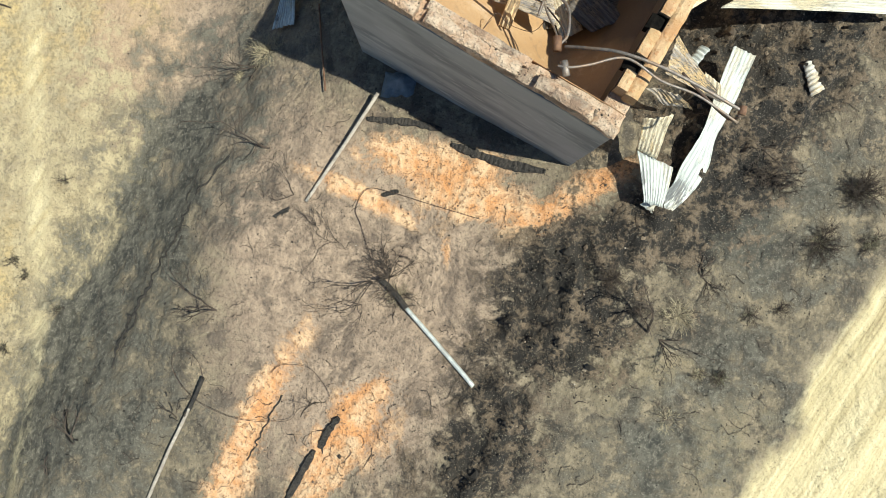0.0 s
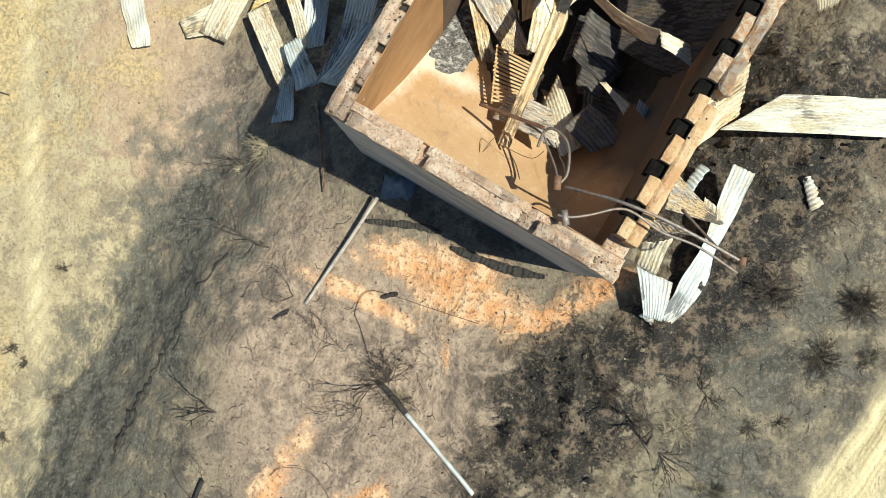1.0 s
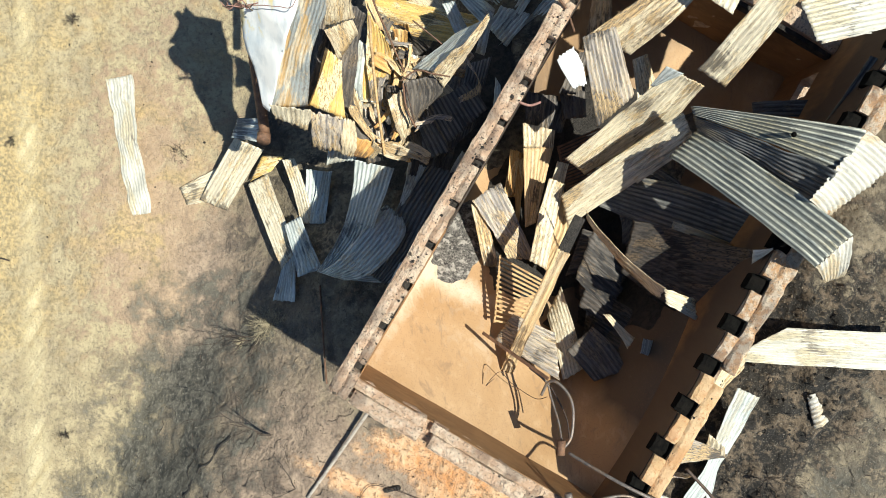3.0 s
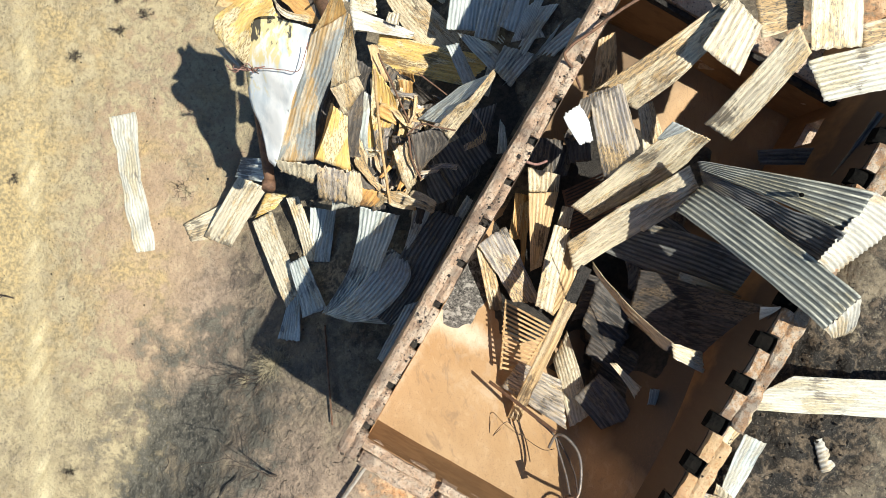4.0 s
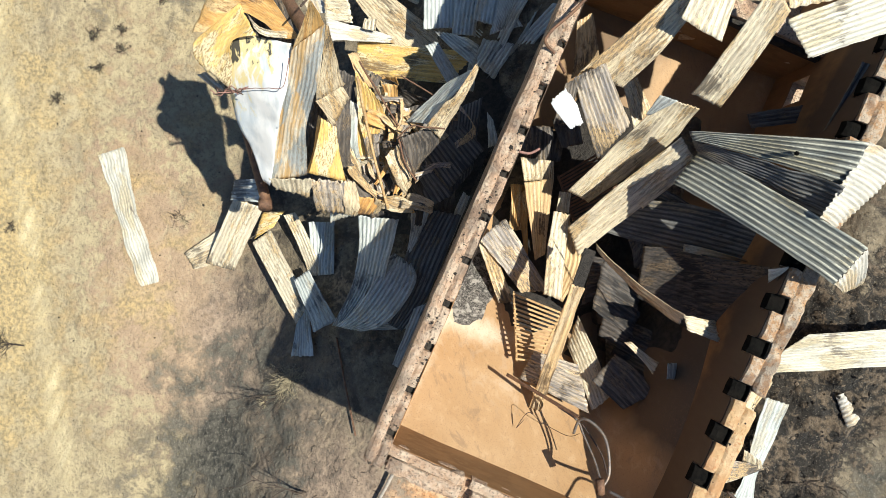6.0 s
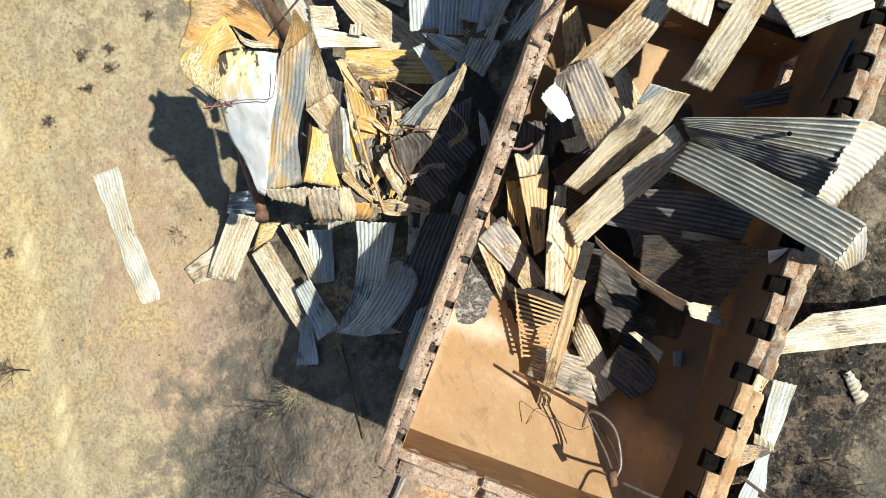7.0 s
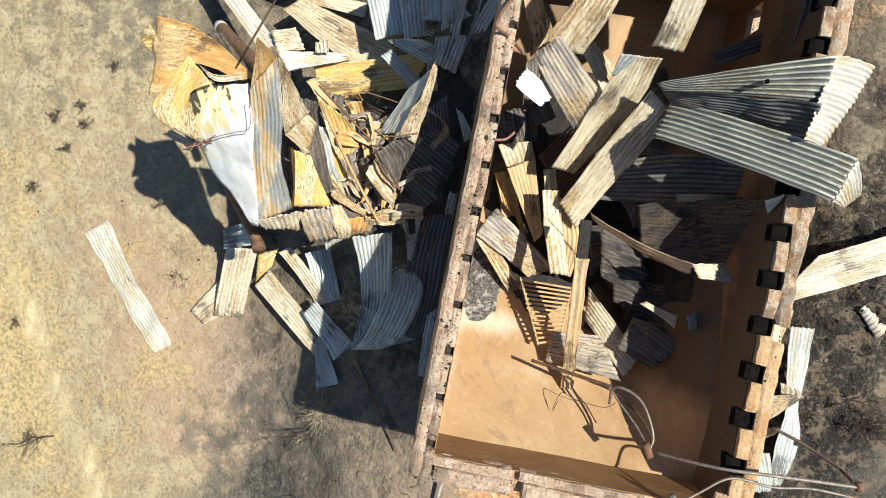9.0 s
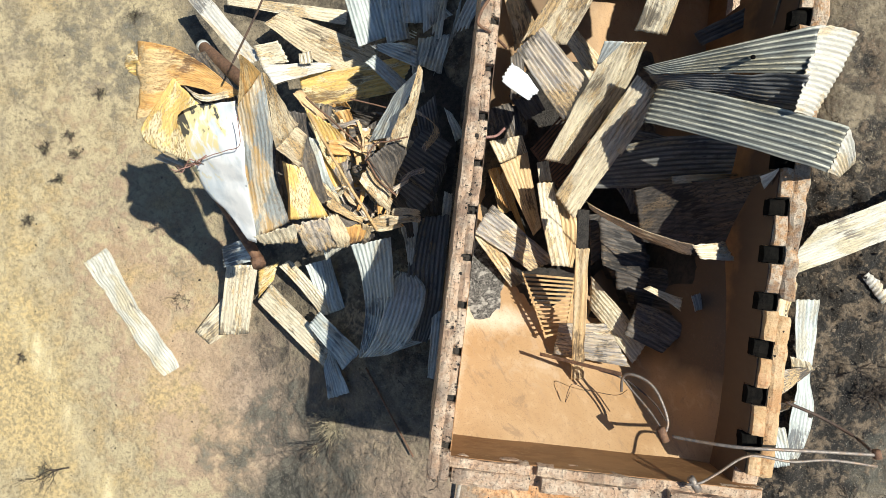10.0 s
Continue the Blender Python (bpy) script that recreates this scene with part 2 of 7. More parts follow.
SHEETS = {
    "pale": metal("pale_zinc", (0.84, 0.76, 0.57), (0.66, 0.59, 0.45), (0.62, 0.46, 0.25), (0.11, 0.095, 0.075), 0.54, 0.56, grime_shade=0.18, crust=0.75, least=0.0),
    "straw": metal("straw_scorched_zinc", (0.72, 0.52, 0.28), (0.52, 0.36, 0.19), (0.62, 0.50, 0.33), (0.10, 0.07, 0.045), 0.56, 0.62, grime_shade=0.20, crust=0.35, least=0.05),
    "white": metal("white_zinc_oxide", (0.74, 0.72, 0.65), (0.54, 0.54, 0.50), (0.66, 0.53, 0.34), (0.12, 0.12, 0.12), 0.56, 0.62, grime_shade=0.25, crust=0.4),
    "stained": metal("stained_white_zinc", (0.72, 0.70, 0.60), (0.56, 0.56, 0.49), (0.60, 0.53, 0.36), (0.16, 0.14, 0.12), 0.53, 0.60, grime_shade=0.25, crust=0.45),
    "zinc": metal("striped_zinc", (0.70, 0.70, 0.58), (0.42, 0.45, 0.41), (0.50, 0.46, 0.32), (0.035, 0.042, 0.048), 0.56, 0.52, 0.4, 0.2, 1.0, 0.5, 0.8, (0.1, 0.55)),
    # dim: zinc darkened by soot and by painted shade of folds and heap
    "dim": metal("dim_soot_shade_zinc", (0.24, 0.24, 0.23), (0.13, 0.135, 0.135), (0.26, 0.22, 0.15), (0.05, 0.052, 0.055), 0.58, 0.55, 0.5, 0.1, 1.0, 0.5, 0.6),
    "tan": metal("tan_scorched_zinc", (0.82, 0.70, 0.48), (0.60, 0.50, 0.35), (0.56, 0.38, 0.18), (0.05, 0.042, 0.036), 0.53, 0.545, grime_shade=0.28, crust=0.75, least=0.05),
    "grey": metal("grey_scorched_zinc", (0.68, 0.58, 0.45), (0.33, 0.31, 0.30), (0.60, 0.43, 0.22), (0.05, 0.046, 0.045), 0.54, 0.51, grime_shade=0.35, crust=0.8, least=0.1),
    # slate: blue-grey that mixes in the skylight tint of sheets in shade
    "slate": metal("blue_grey_zinc", (0.68, 0.73, 0.70), (0.48, 0.54, 0.53), (0.55, 0.52, 0.42), (0.10, 0.105, 0.115), 0.58, 0.64, 0.5, 0.1, 0.4, 0.4, 0.1),
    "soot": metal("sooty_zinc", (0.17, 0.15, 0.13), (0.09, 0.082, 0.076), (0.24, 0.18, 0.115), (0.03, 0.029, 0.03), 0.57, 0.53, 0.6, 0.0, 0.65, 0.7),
    # burnt: charring, darkened further to stand in for shade over the heap
    "burnt": metal("burnt_shade_zinc", (0.095, 0.082, 0.072), (0.05, 0.046, 0.044), (0.17, 0.125, 0.08), (0.016, 0.016, 0.017), 0.57, 0.53, 0.6, 0.0, 0.65, 0.7),
    "rust": metal("rusted_iron", (0.76, 0.46, 0.16), (0.58, 0.31, 0.10), (0.76, 0.57, 0.30), (0.16, 0.09, 0.05), 0.53, 0.62, 0.65, 0.0, 0.2, 0.45, 0.0),
    "yellow": metal("yellow_rust_zinc", (0.84, 0.60, 0.20), (0.72, 0.46, 0.14), (0.80, 0.70, 0.46), (0.14, 0.09, 0.05), 0.52, 0.58, 0.6, 0.0, 0.15, 0.7, 0.0),
    "rustblue": metal("rust_and_blue_zinc", (0.78, 0.70, 0.54), (0.66, 0.44, 0.20), (0.36, 0.42, 0.44), (0.16, 0.15, 0.14), 0.46, 0.66, 0.5, 0.1, 0.2, 0.35, 0.0),
}


def peeling_panel():
    """White coat peeling off in yellowed and black flakes towards one corner."""
    m, t, b = material("peeling_white_panel")
    co = t.nodes.new("ShaderNodeTexCoord").outputs["Object"]
    axes = t.nodes.new("ShaderNodeSeparateXYZ")
    t.links.new(co, axes.inputs[0])
    corner = maths(t, "SUBTRACT", maths(t, "MULTIPLY", axes.outputs[0], -0.42), maths(t, "MULTIPLY", axes.outputs[1], 0.62))
    soft_, flake = tex(t, 1.6, 5, 0.55, co, (0.6, 1.3, 1.0), 0.4), tex(t, 6.5, 8, 0.62, co, (0.6, 1.4, 1.0), 0.5)
    colour = mix(t, ramp(t, maths(t, "ADD", soft_, maths(t, "MULTIPLY", flake, 0.4)), 0.4, 1.2), (0.82, 0.83, 0.82), (0.50, 0.56, 0.60))
    peel = maths(t, "ADD", corner, maths(t, "MULTIPLY", flake, 0.55))
    colour = mix(t, ramp(t, peel, 0.46, 0.66, 0.0, 0.85), colour, (0.74, 0.62, 0.28))
    colour = mix(t, ramp(t, maths(t, "ADD", peel, maths(t, "MULTIPLY", soft_, 0.25)), 0.92, 0.97, 0.0, 0.95), colour, (0.045, 0.05, 0.055))
    t.links.new(colour, b.inputs["Base Color"])
    b.inputs["Roughness"].default_value = 0.45
    bump(t, b, flake, 0.3, 0.006)
    return m


SHEETS["panel"] = peeling_panel()


def earthy(name, a, b_, c, scale=4.0, rough=0.9, relief=0.5, metallic=0.0, stretch=None, dist=0.02):
    m, t, b = material(name)
    co = object_coords(t)
    one, two, three = tex(t, scale, 6, 0.6, co, stretch), tex(t, scale * 5, 5, 0.65, co, stretch), tex(t, scale * 0.35, 3, 0.5, co)
    colour = mix(t, ramp(t, one, 0.25, 0.75), a, b_)
    colour = mix(t, ramp(t, two, 0.7, 0.95, 0.0, 0.65), colour, c)
    colour = mix(t, ramp(t, three, 0.6, 0.9, 0.0, 0.5), colour, c)
    t.links.new(colour, b.inputs["Base Color"])
    b.inputs["Roughness"].default_value, b.inputs["Metallic"].default_value = rough, metallic
    bump(t, b, maths(t, "ADD", one, two), relief, dist)
    return m


GROUND = ground_material()
MASONRY = earthy("burnt_masonry", (0.64, 0.44, 0.30), (0.76, 0.60, 0.45), (0.10, 0.07, 0.06), 6.0, 0.92, 1.0)
PALE_BLOCK = earthy("pale_mud_block", (0.50, 0.335, 0.175), (0.59, 0.42, 0.25), (0.42, 0.20, 0.085), 4.0, 0.92, 0.6)
FLAKED = earthy("flaked_rusty_plaster", (0.56, 0.33, 0.17), (0.66, 0.55, 0.42), (0.12, 0.10, 0.09), 9.0, 0.8, 0.8)
RENDER = earthy("grey_cement_face", (0.36, 0.38, 0.39), (0.22, 0.24, 0.25), (0.46, 0.48, 0.49), 1.0, 0.7, 0.12, stretch=(0.35, 0.35, 1.7))
RUST_FACE = earthy("rust_orange_lining", (0.37, 0.20, 0.085), (0.27, 0.14, 0.058), (0.41, 0.24, 0.11), 1.6, 0.6, 0.1, stretch=(1.0, 1.0, 2.2))


def dark_top_lining():
    """Rust-orange lining that turns dark from mid height up."""
    m, t, b = material("dark_topped_lining")
    co = t.nodes.new("ShaderNodeTexCoord").outputs["Object"]
    axes = t.nodes.new("ShaderNodeSeparateXYZ")
    t.links.new(co, axes.inputs[0])
    patch, fine = tex(t, 1.3, 5, 0.6, co), tex(t, 9, 6, 0.65, co, (1.0, 1.0, 0.3))
    colour = mix(t, fine, (0.36, 0.19, 0.08), (0.27, 0.14, 0.06))
    height = maths(t, "ADD", axes.outputs[2], maths(t, "MULTIPLY", patch, 0.5))
    colour = mix(t, ramp(t, height, 2.35, 2.85, 0.0, 0.85), colour, (0.07, 0.05, 0.038))
    t.links.new(colour, b.inputs["Base Color"])
    b.inputs["Roughness"].default_value = 0.65
    bump(t, b, fine, 0.15, 0.01)
    return m


DARK_TOP_LINING = dark_top_lining()
# far lining coloured black-brown so the room's shade stays deep
SHADED_LINING = earthy("shade_blackened_lining", (0.075, 0.055, 0.042), (0.045, 0.036, 0.03), (0.14, 0.085, 0.05), 1.8, 0.8, 0.2)
# near-black that paints the shade inside joist pockets, also colours the bolt
PITCHBLACK = earthy("pitch_black", (0.006, 0.006, 0.006), (0.010, 0.010, 0.009), (0.016, 0.014, 0.012), 14, 1.0, 0.5)
PITCHBLACK.node_tree.nodes["Principled BSDF"].inputs["Specular IOR Level"].default_value = 0.05
CHARWOOD = earthy("charred_wood", (0.035, 0.033, 0.032), (0.06, 0.055, 0.05), (0.10, 0.085, 0.07), 16, 0.8, 0.9)
GREYWOOD = earthy("silvered_wood", (0.50, 0.46, 0.40), (0.40, 0.36, 0.31), (0.25, 0.22, 0.19), 12, 0.85, 0.5, stretch=(0.3, 2, 2))
PALEWOOD = earthy("straw_coloured_wood", (0.66, 0.47, 0.25), (0.55, 0.36, 0.17), (0.30, 0.18, 0.09), 9, 0.8, 0.4, stretch=(0.3, 3, 3))
PIPE = earthy("scorched_steel_pipe", (0.30, 0.27, 0.24), (0.20, 0.18, 0.17), (0.36, 0.24, 0.15), 14, 0.5, 0.2, 0.5)
RUSTPIPE = earthy("rusty_pipe", (0.20, 0.11, 0.07), (0.13, 0.075, 0.05), (0.28, 0.16, 0.09), 14, 0.7, 0.3, 0.2)
GALV = earthy("galvanised_tube", (0.62, 0.66, 0.64), (0.50, 0.54, 0.53), (0.40, 0.38, 0.34), 8, 0.4, 0.1, 0.3)
TWIG = earthy("burnt_twig", (0.045, 0.036, 0.03), (0.075, 0.058, 0.045), (0.12, 0.09, 0.07), 20, 0.9, 0.3)
DRYGRASS = earthy("dry_grass", (0.36, 0.315, 0.21), (0.29, 0.25, 0.165), (0.16, 0.135, 0.09), 10, 0.9, 0.1)
GREYGRASS = earthy("grey_scrub", (0.13, 0.125, 0.085), (0.17, 0.155, 0.10), (0.08, 0.075, 0.055), 10, 0.9, 0.1)
BLUETARP = earthy("dark_blue_tarp", (0.10, 0.14, 0.18), (0.14, 0.19, 0.24), (0.22, 0.25, 0.27), 7, 0.5, 0.4)
WIRE = earthy("dark_wire", (0.06, 0.045, 0.04), (0.10, 0.07, 0.055), (0.15, 0.09, 0.06), 20, 0.7, 0.1, 0.3)
PINKWIRE = earthy("pinkish_brown_wire", (0.33, 0.17, 0.14), (0.22, 0.12, 0.10), (0.40, 0.25, 0.20), 20, 0.7, 0.1, 0.1)
ASHPILE = earthy("pepper_grey_ash", (0.16, 0.15, 0.14), (0.04, 0.038, 0.036), (0.70, 0.66, 0.60), 24, 0.95, 0.5)


def stones_material():
    m, t, b = material("loose_stones")
    r = t.nodes.new("ShaderNodeNewGeometry").outputs["Random Per Island"]
    n = t.nodes.new("ShaderNodeValToRGB")
    n.color_ramp.elements[0].color, n.color_ramp.elements[1].color = (0.02, 0.018, 0.016, 1), (0.42, 0.38, 0.32, 1)
    for pos, col in ((0.6, (0.04, 0.034, 0.028, 1)), (0.9, (0.13, 0.10, 0.072, 1)), (0.985, (0.26, 0.21, 0.155, 1))):
        n.color_ramp.elements.new(pos).color = col
    t.links.new(r, n.inputs[0])
    t.links.new(n.outputs[0], b.inputs["Base Color"])
    b.inputs["Roughness"].default_value = 0.95
    return m


STONES = stones_material()


# ---- building helpers ----
def mesh_object(name, verts, faces, mat, parent=None, label="", shade=False):
    me = bpy.data.meshes.new(name)
    me.from_pydata([tuple(v) for v in verts], [], faces)
    me.materials.append(mat)
    if shade:
        me.polygons.foreach_set("use_smooth", [True] * len(me.polygons))
    me.update()
    ob = new(name, me)
    if parent is not None:
        ob.parent = parent
    if label:
        tagged(ob, label)
    return ob


def empty(name, at, label, category, group="", kind=""):
    ob = new(name)
    ob.location = at
    ob.empty_display_size = 0.1
    return tagged(ob, label, category, group, kind)


def grid_faces(nx, ny, base=0, flip=False):
    out = []
    for i in range(nx - 1):
        for j in range(ny - 1):
            q = [base + i * ny + j, base + (i + 1) * ny + j, base + (i + 1) * ny + j + 1, base + i * ny + j + 1]
            out.append(q[::-1] if flip else q)
    return out


def rough_box(name, mat, u0, u1, v0, v1, z0, z1, step=0.07, amp=0.012, parent=None, label="", seed=0.0, top_amp=None, wear=0.02):
    """A weathered block in the building's own directions: uneven faces, worn upper edges."""
    bm = bmesh.new()
    n = [max(1, min(90, round((b - a) / step))) for a, b in ((u0, u1), (v0, v1), (z0, z1))]
    lo, hi = (u0, v0, z0), (u1, v1, z1)
    index = {}

    def vert(p):
        if p not in index:
            q = [lo[k] + (hi[k] - lo[k]) * p[k] / n[k] for k in range(3)]
            w = plan(*q)
            k = noise.noise_vector(Vector((q[0] * 9 + seed, q[1] * 9, q[2] * 9))) * amp + noise.noise_vector(Vector((q[0] * 2.3, q[1] * 2.3 + seed, q[2] * 2.3))) * amp * 1.5
            w = w + k
            if p[2] == n[2]:
                rim = sum(1 for c in (0, 1) if p[c] in (0, n[c]))
                w.z += (top_amp or amp) * noise.noise(Vector((q[0] * 6, q[1] * 6, seed))) - wear * rim
            index[p] = bm.verts.new(w)
        return index[p]

    for axis in range(3):
        a, b = [k for k in range(3) if k != axis]
        for side in (0, n[axis]):
            if axis == 2 and side == 0:
                continue
            for i in range(n[a]):
                for j in range(n[b]):
                    q = []
                    for da, db in ((0, 0), (1, 0), (1, 1), (0, 1)):
                        p = [0, 0, 0]
                        p[axis], p[a], p[b] = side, i + da, j + db
                        q.append(vert(tuple(p)))
                    if (side == 0) != (axis == 1):
                        q.reverse()
                    bm.faces.new(q)
    me = bpy.data.meshes.new(name)
    bm.to_mesh(me)
    bm.free()
    me.materials.append(mat)
    ob = new(name, me)
    if parent is not None:
        ob.parent = parent
        ob.matrix_parent_inverse = parent.matrix_basis.inverted()
    if label:
        tagged(ob, label)
    return ob


def tube_rings(points, radii, sides):
    verts, faces = [], []
    pts = [Vector(p) for p in points]
    for i, p in enumerate(pts):
        d = (pts[min(i + 1, len(pts) - 1)] - pts[max(i - 1, 0)]).normalized()
        a = d.orthogonal().normalized() if abs(d.z) > 0.9 else d.cross(Vector((0, 0, 1))).normalized()
        b = d.cross(a)
        for k in range(sides):
            w = 2 * math.pi * k / sides
            verts.append(p + (a * math.cos(w) + b * math.sin(w)) * radii[i])
    for i in range(len(pts) - 1):
        for k in range(sides):
            a0, a1 = i * sides + k, i * sides + (k + 1) % sides
            faces.append([a0, a1, a1 + sides, a0 + sides])
    faces.append(list(range(sides))[::-1])
    faces.append([len(verts) - sides + k for k in range(sides)])
    return verts, faces


def smooth_path(points, steps=6):
    p = [Vector(q) for q in points]
    out = []
    for i in range(len(p) - 1):
        a, b, c, d = p[max(i - 1, 0)], p[i], p[i + 1], p[min(i + 2, len(p) - 1)]
        for k in range(steps):
            s = k / steps
            out.append(0.5 * ((2 * b) + (c - a) * s + (2 * a - 5 * b + 4 * c - d) * s * s + (3 * b - a - 3 * c + d) * s ** 3))
    return out + [p[-1]]


def tube(name, points, radius, mat, sides=8, steps=6, parent=None, label="", category="", taper=1.0, kink=0.0, group=""):
    path = smooth_path(points, steps)
    if kink:
        path = [p + noise.noise_vector(p * 7.0) * kink for p in path]
    n = len(path)
    verts, faces = tube_rings(path, [radius * (1 + (taper - 1) * i / (n - 1)) for i in range(n)], sides)
    ob = mesh_object(name, verts, faces, mat, parent, "", True)
    if parent is not None:
        ob.matrix_parent_inverse = parent.matrix_basis.inverted()
    return tagged(ob, label, category, group)


# ---- corrugated sheets ----
def sheet_mesh(stations, mat, sag, bow, dents, pitch, depth, seed, ragged):
    """A corrugated strip through stations (middle, vector across), ridges running along it."""
    mids, sides = [Vector(s) for s in stations[0::2]], [Vector(s) for s in stations[1::2]]
    n = len(mids)
    centre = sum(mids, Vector()) / n
    along = (mids[-1] - mids[0]).normalized()
    cross = sum(sides, Vector()).normalized()
    cross = (cross - along * cross.dot(along)).normalized()
    up = along.cross(cross).normalized()
    frame_ = Matrix((along, cross, up)).transposed().to_4x4()
    frame_.translation = centre
    back = frame_.inverted()
    length = sum((mids[i + 1] - mids[i]).length for i in range(n - 1))
    width = max(s.length for s in sides)
    ridges = max(2, round(width / pitch))
    nx, ny = max(8, min(34, int(length / 0.07))), ridges * 6 + 1
    flip = -1 if up.z < 0 else 1
    top, valley = [], []
    smooth_m, smooth_s = smooth_path(mids, 20), smooth_path(sides, 20)
    for i in range(nx):
        s = i / (nx - 1)
        f = s * (len(smooth_m) - 1)
        k = min(int(f), len(smooth_m) - 2)
        mid, side = smooth_m[k].lerp(smooth_m[k + 1], f - k), smooth_s[k].lerp(smooth_s[k + 1], f - k)
        hump = 4 * s * (1 - s)
        mid = mid + Vector((0, 0, sag * hump)) + cross * bow * hump
        nrm = (along.cross(side)).normalized() * flip
        thin = min(1.0, side.length / width * 1.4)
        for j in range(ny):
            w = j / (ny - 1) - 0.5
            p = mid + side * w
            q = Vector((p.x * 2.3 + seed, p.y * 2.3, p.z * 2.3))
            r = Vector((p.x * 7.0, p.y * 7.0 + seed, p.z * 7.0))
            p = p + nrm * (depth * thin * math.sin(2 * math.pi * ridges * (w + 0.5)) + dents * (2.2 * noise.noise(q) + 0.8 * noise.noise(r)))
            edge = max(0.0, 1 - min(s, 1 - s) * 14)
            p = p + along * (ragged * edge * noise.noise(Vector((w * 9 + seed, s * 2, seed))))
            end = max(0.0, abs(w) - 0.42) / 0.08
            p = p + side.normalized() * (ragged * 0.6 * end * noise.noise(Vector((s * 8 + seed, w, 3.0))))
            top.append((p, nrm))
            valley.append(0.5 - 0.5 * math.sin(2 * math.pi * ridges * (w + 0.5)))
    verts = [back @ p for p, d in top] + [back @ (p - d * 0.0025) for p, d in top]
    m = nx * ny
    faces = grid_faces(nx, ny) + grid_faces(nx, ny, m, True)
    for i in range(nx - 1):
        for j in (0, ny - 1):
            a, b = i * ny + j, (i + 1) * ny + j
            faces.append([a, b, b + m, a + m] if j else [b, a, a + m, b + m])
    for j in range(ny - 1):
        for i in (0, nx - 1):
            a, b = i * ny + j, i * ny + j + 1
            faces.append([b, a, a + m, b + m] if i else [a, b, b + m, a + m])
    me = bpy.data.meshes.new("roofing_sheet")
    me.from_pydata([tuple(v) for v in verts], [], faces)
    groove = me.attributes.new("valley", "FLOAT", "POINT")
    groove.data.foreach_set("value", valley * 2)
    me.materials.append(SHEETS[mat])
    me.polygons.foreach_set("use_smooth", [True] * len(me.polygons))
    me.update()
    return me, frame_


SHEET_COUNT = [0]


def sheet(mat, stations, sag=0.0, bow=0.0, dents=0.01, label="", pitch=0.076, depth=0.0095, ragged=0.018):
    SHEET_COUNT[0] += 1
    depth *= (0.85 if mat in ("zinc", "dim", "slate") else 0.4) + 0.3 * math.fmod(SHEET_COUNT[0] * 0.618, 1.0)
    me, m = sheet_mesh(stations, mat, sag, bow, dents, pitch, depth, SHEET_COUNT[0] * 3.7, ragged)
    ob = new("roofing_sheet", me)
    ob.matrix_world = m
    return tagged(ob, label, "roofing sheet", "corrugated roofing sheets")


def sheet_end(parent, mat, stations, sag=0.0, bow=0.0, dents=0.01, label=""):
    SHEET_COUNT[0] += 1
    me, m = sheet_mesh(stations, mat, sag, bow, dents, 0.076, 0.0095, SHEET_COUNT[0] * 3.7, 0.03)
    me.name = "bent_end"
    ob = new("bent_end", me)
    ob.parent = parent
    ob.matrix_parent_inverse = parent.matrix_world.inverted() if parent.matrix_world != Matrix() else parent.matrix_basis.inverted()
    ob.matrix_basis = m
    return tagged(ob, label)


# ---- ground ----
# middle, half-widths, turn and strength of the burnt patches
ASH_PATCHES = (
    (-5.73, 13.22, 2.0, 2.0, 0, 0.34), (-3.85, 13.02, 1.6, 1.2, 0, 0.34),
    (-5.27, 3.01, 0.78, 1.66, -10, 0.58), (-5.77, 1.46, 0.89, 1.33, 0, 0.72), (-6.32, -0.10, 1.22, 1.55, -20, 0.85), (-7.35, 0.5, 0.9, 1.8, 0, 0.34), (-8.3, -2.0, 1.0, 1.2, 0, 0.38),
    (-6.71, -1.43, 1.33, 1.33, 0, 0.80), (-7.49, -2.77, 1.44, 1.22, 0, 0.90), (-8.16, -4.21, 1.33, 1.11, 0, 0.80),
    (-5.04, -0.43, 0.66, 0.89, 0, 0.40), (-5.61, -3.60, 1.44, 0.82, 0, 0.60), (-3.96, 2.38, 0.62, 0.72, 0, 0.40),
    (4.35, -2.04, 1.30, 1.02, 0, 0.55), (3.51, -3.53, 1.58, 0.74, 0, 0.70), (5.74, 1.22, 1.02, 1.30, 0, 0.75),
    (5.28, -0.08, 1.39, 0.84, 0, 0.60), (6.68, 2.99, 0.84, 0.93, 0, 0.50), (5.08, 2.04, 0.83, 1.11, 0, 0.80),
    (4.51, 0.27, 0.83, 0.83, 0, 0.70), (6.34, 3.51, 0.55, 1.11, 0, 0.70), (-5.41, 3.91, 1.05, 1.05, 0, 0.28),
    (-5.35, 4.91, 0.70, 0.94, 0, 0.25), (-4.14, 3.59, 0.82, 0.70, 0, 0.15), (-5.28, 8.47, 0.70, 0.70, 0, 0.30),
    (-5.48, 2.57, 1.38, 1.04, 0, 0.50), (-3.72, 3.93, 0.92, 0.69, 0, 0.35), (-6.38, 3.98, 0.69, 0.69, 0, 0.40))
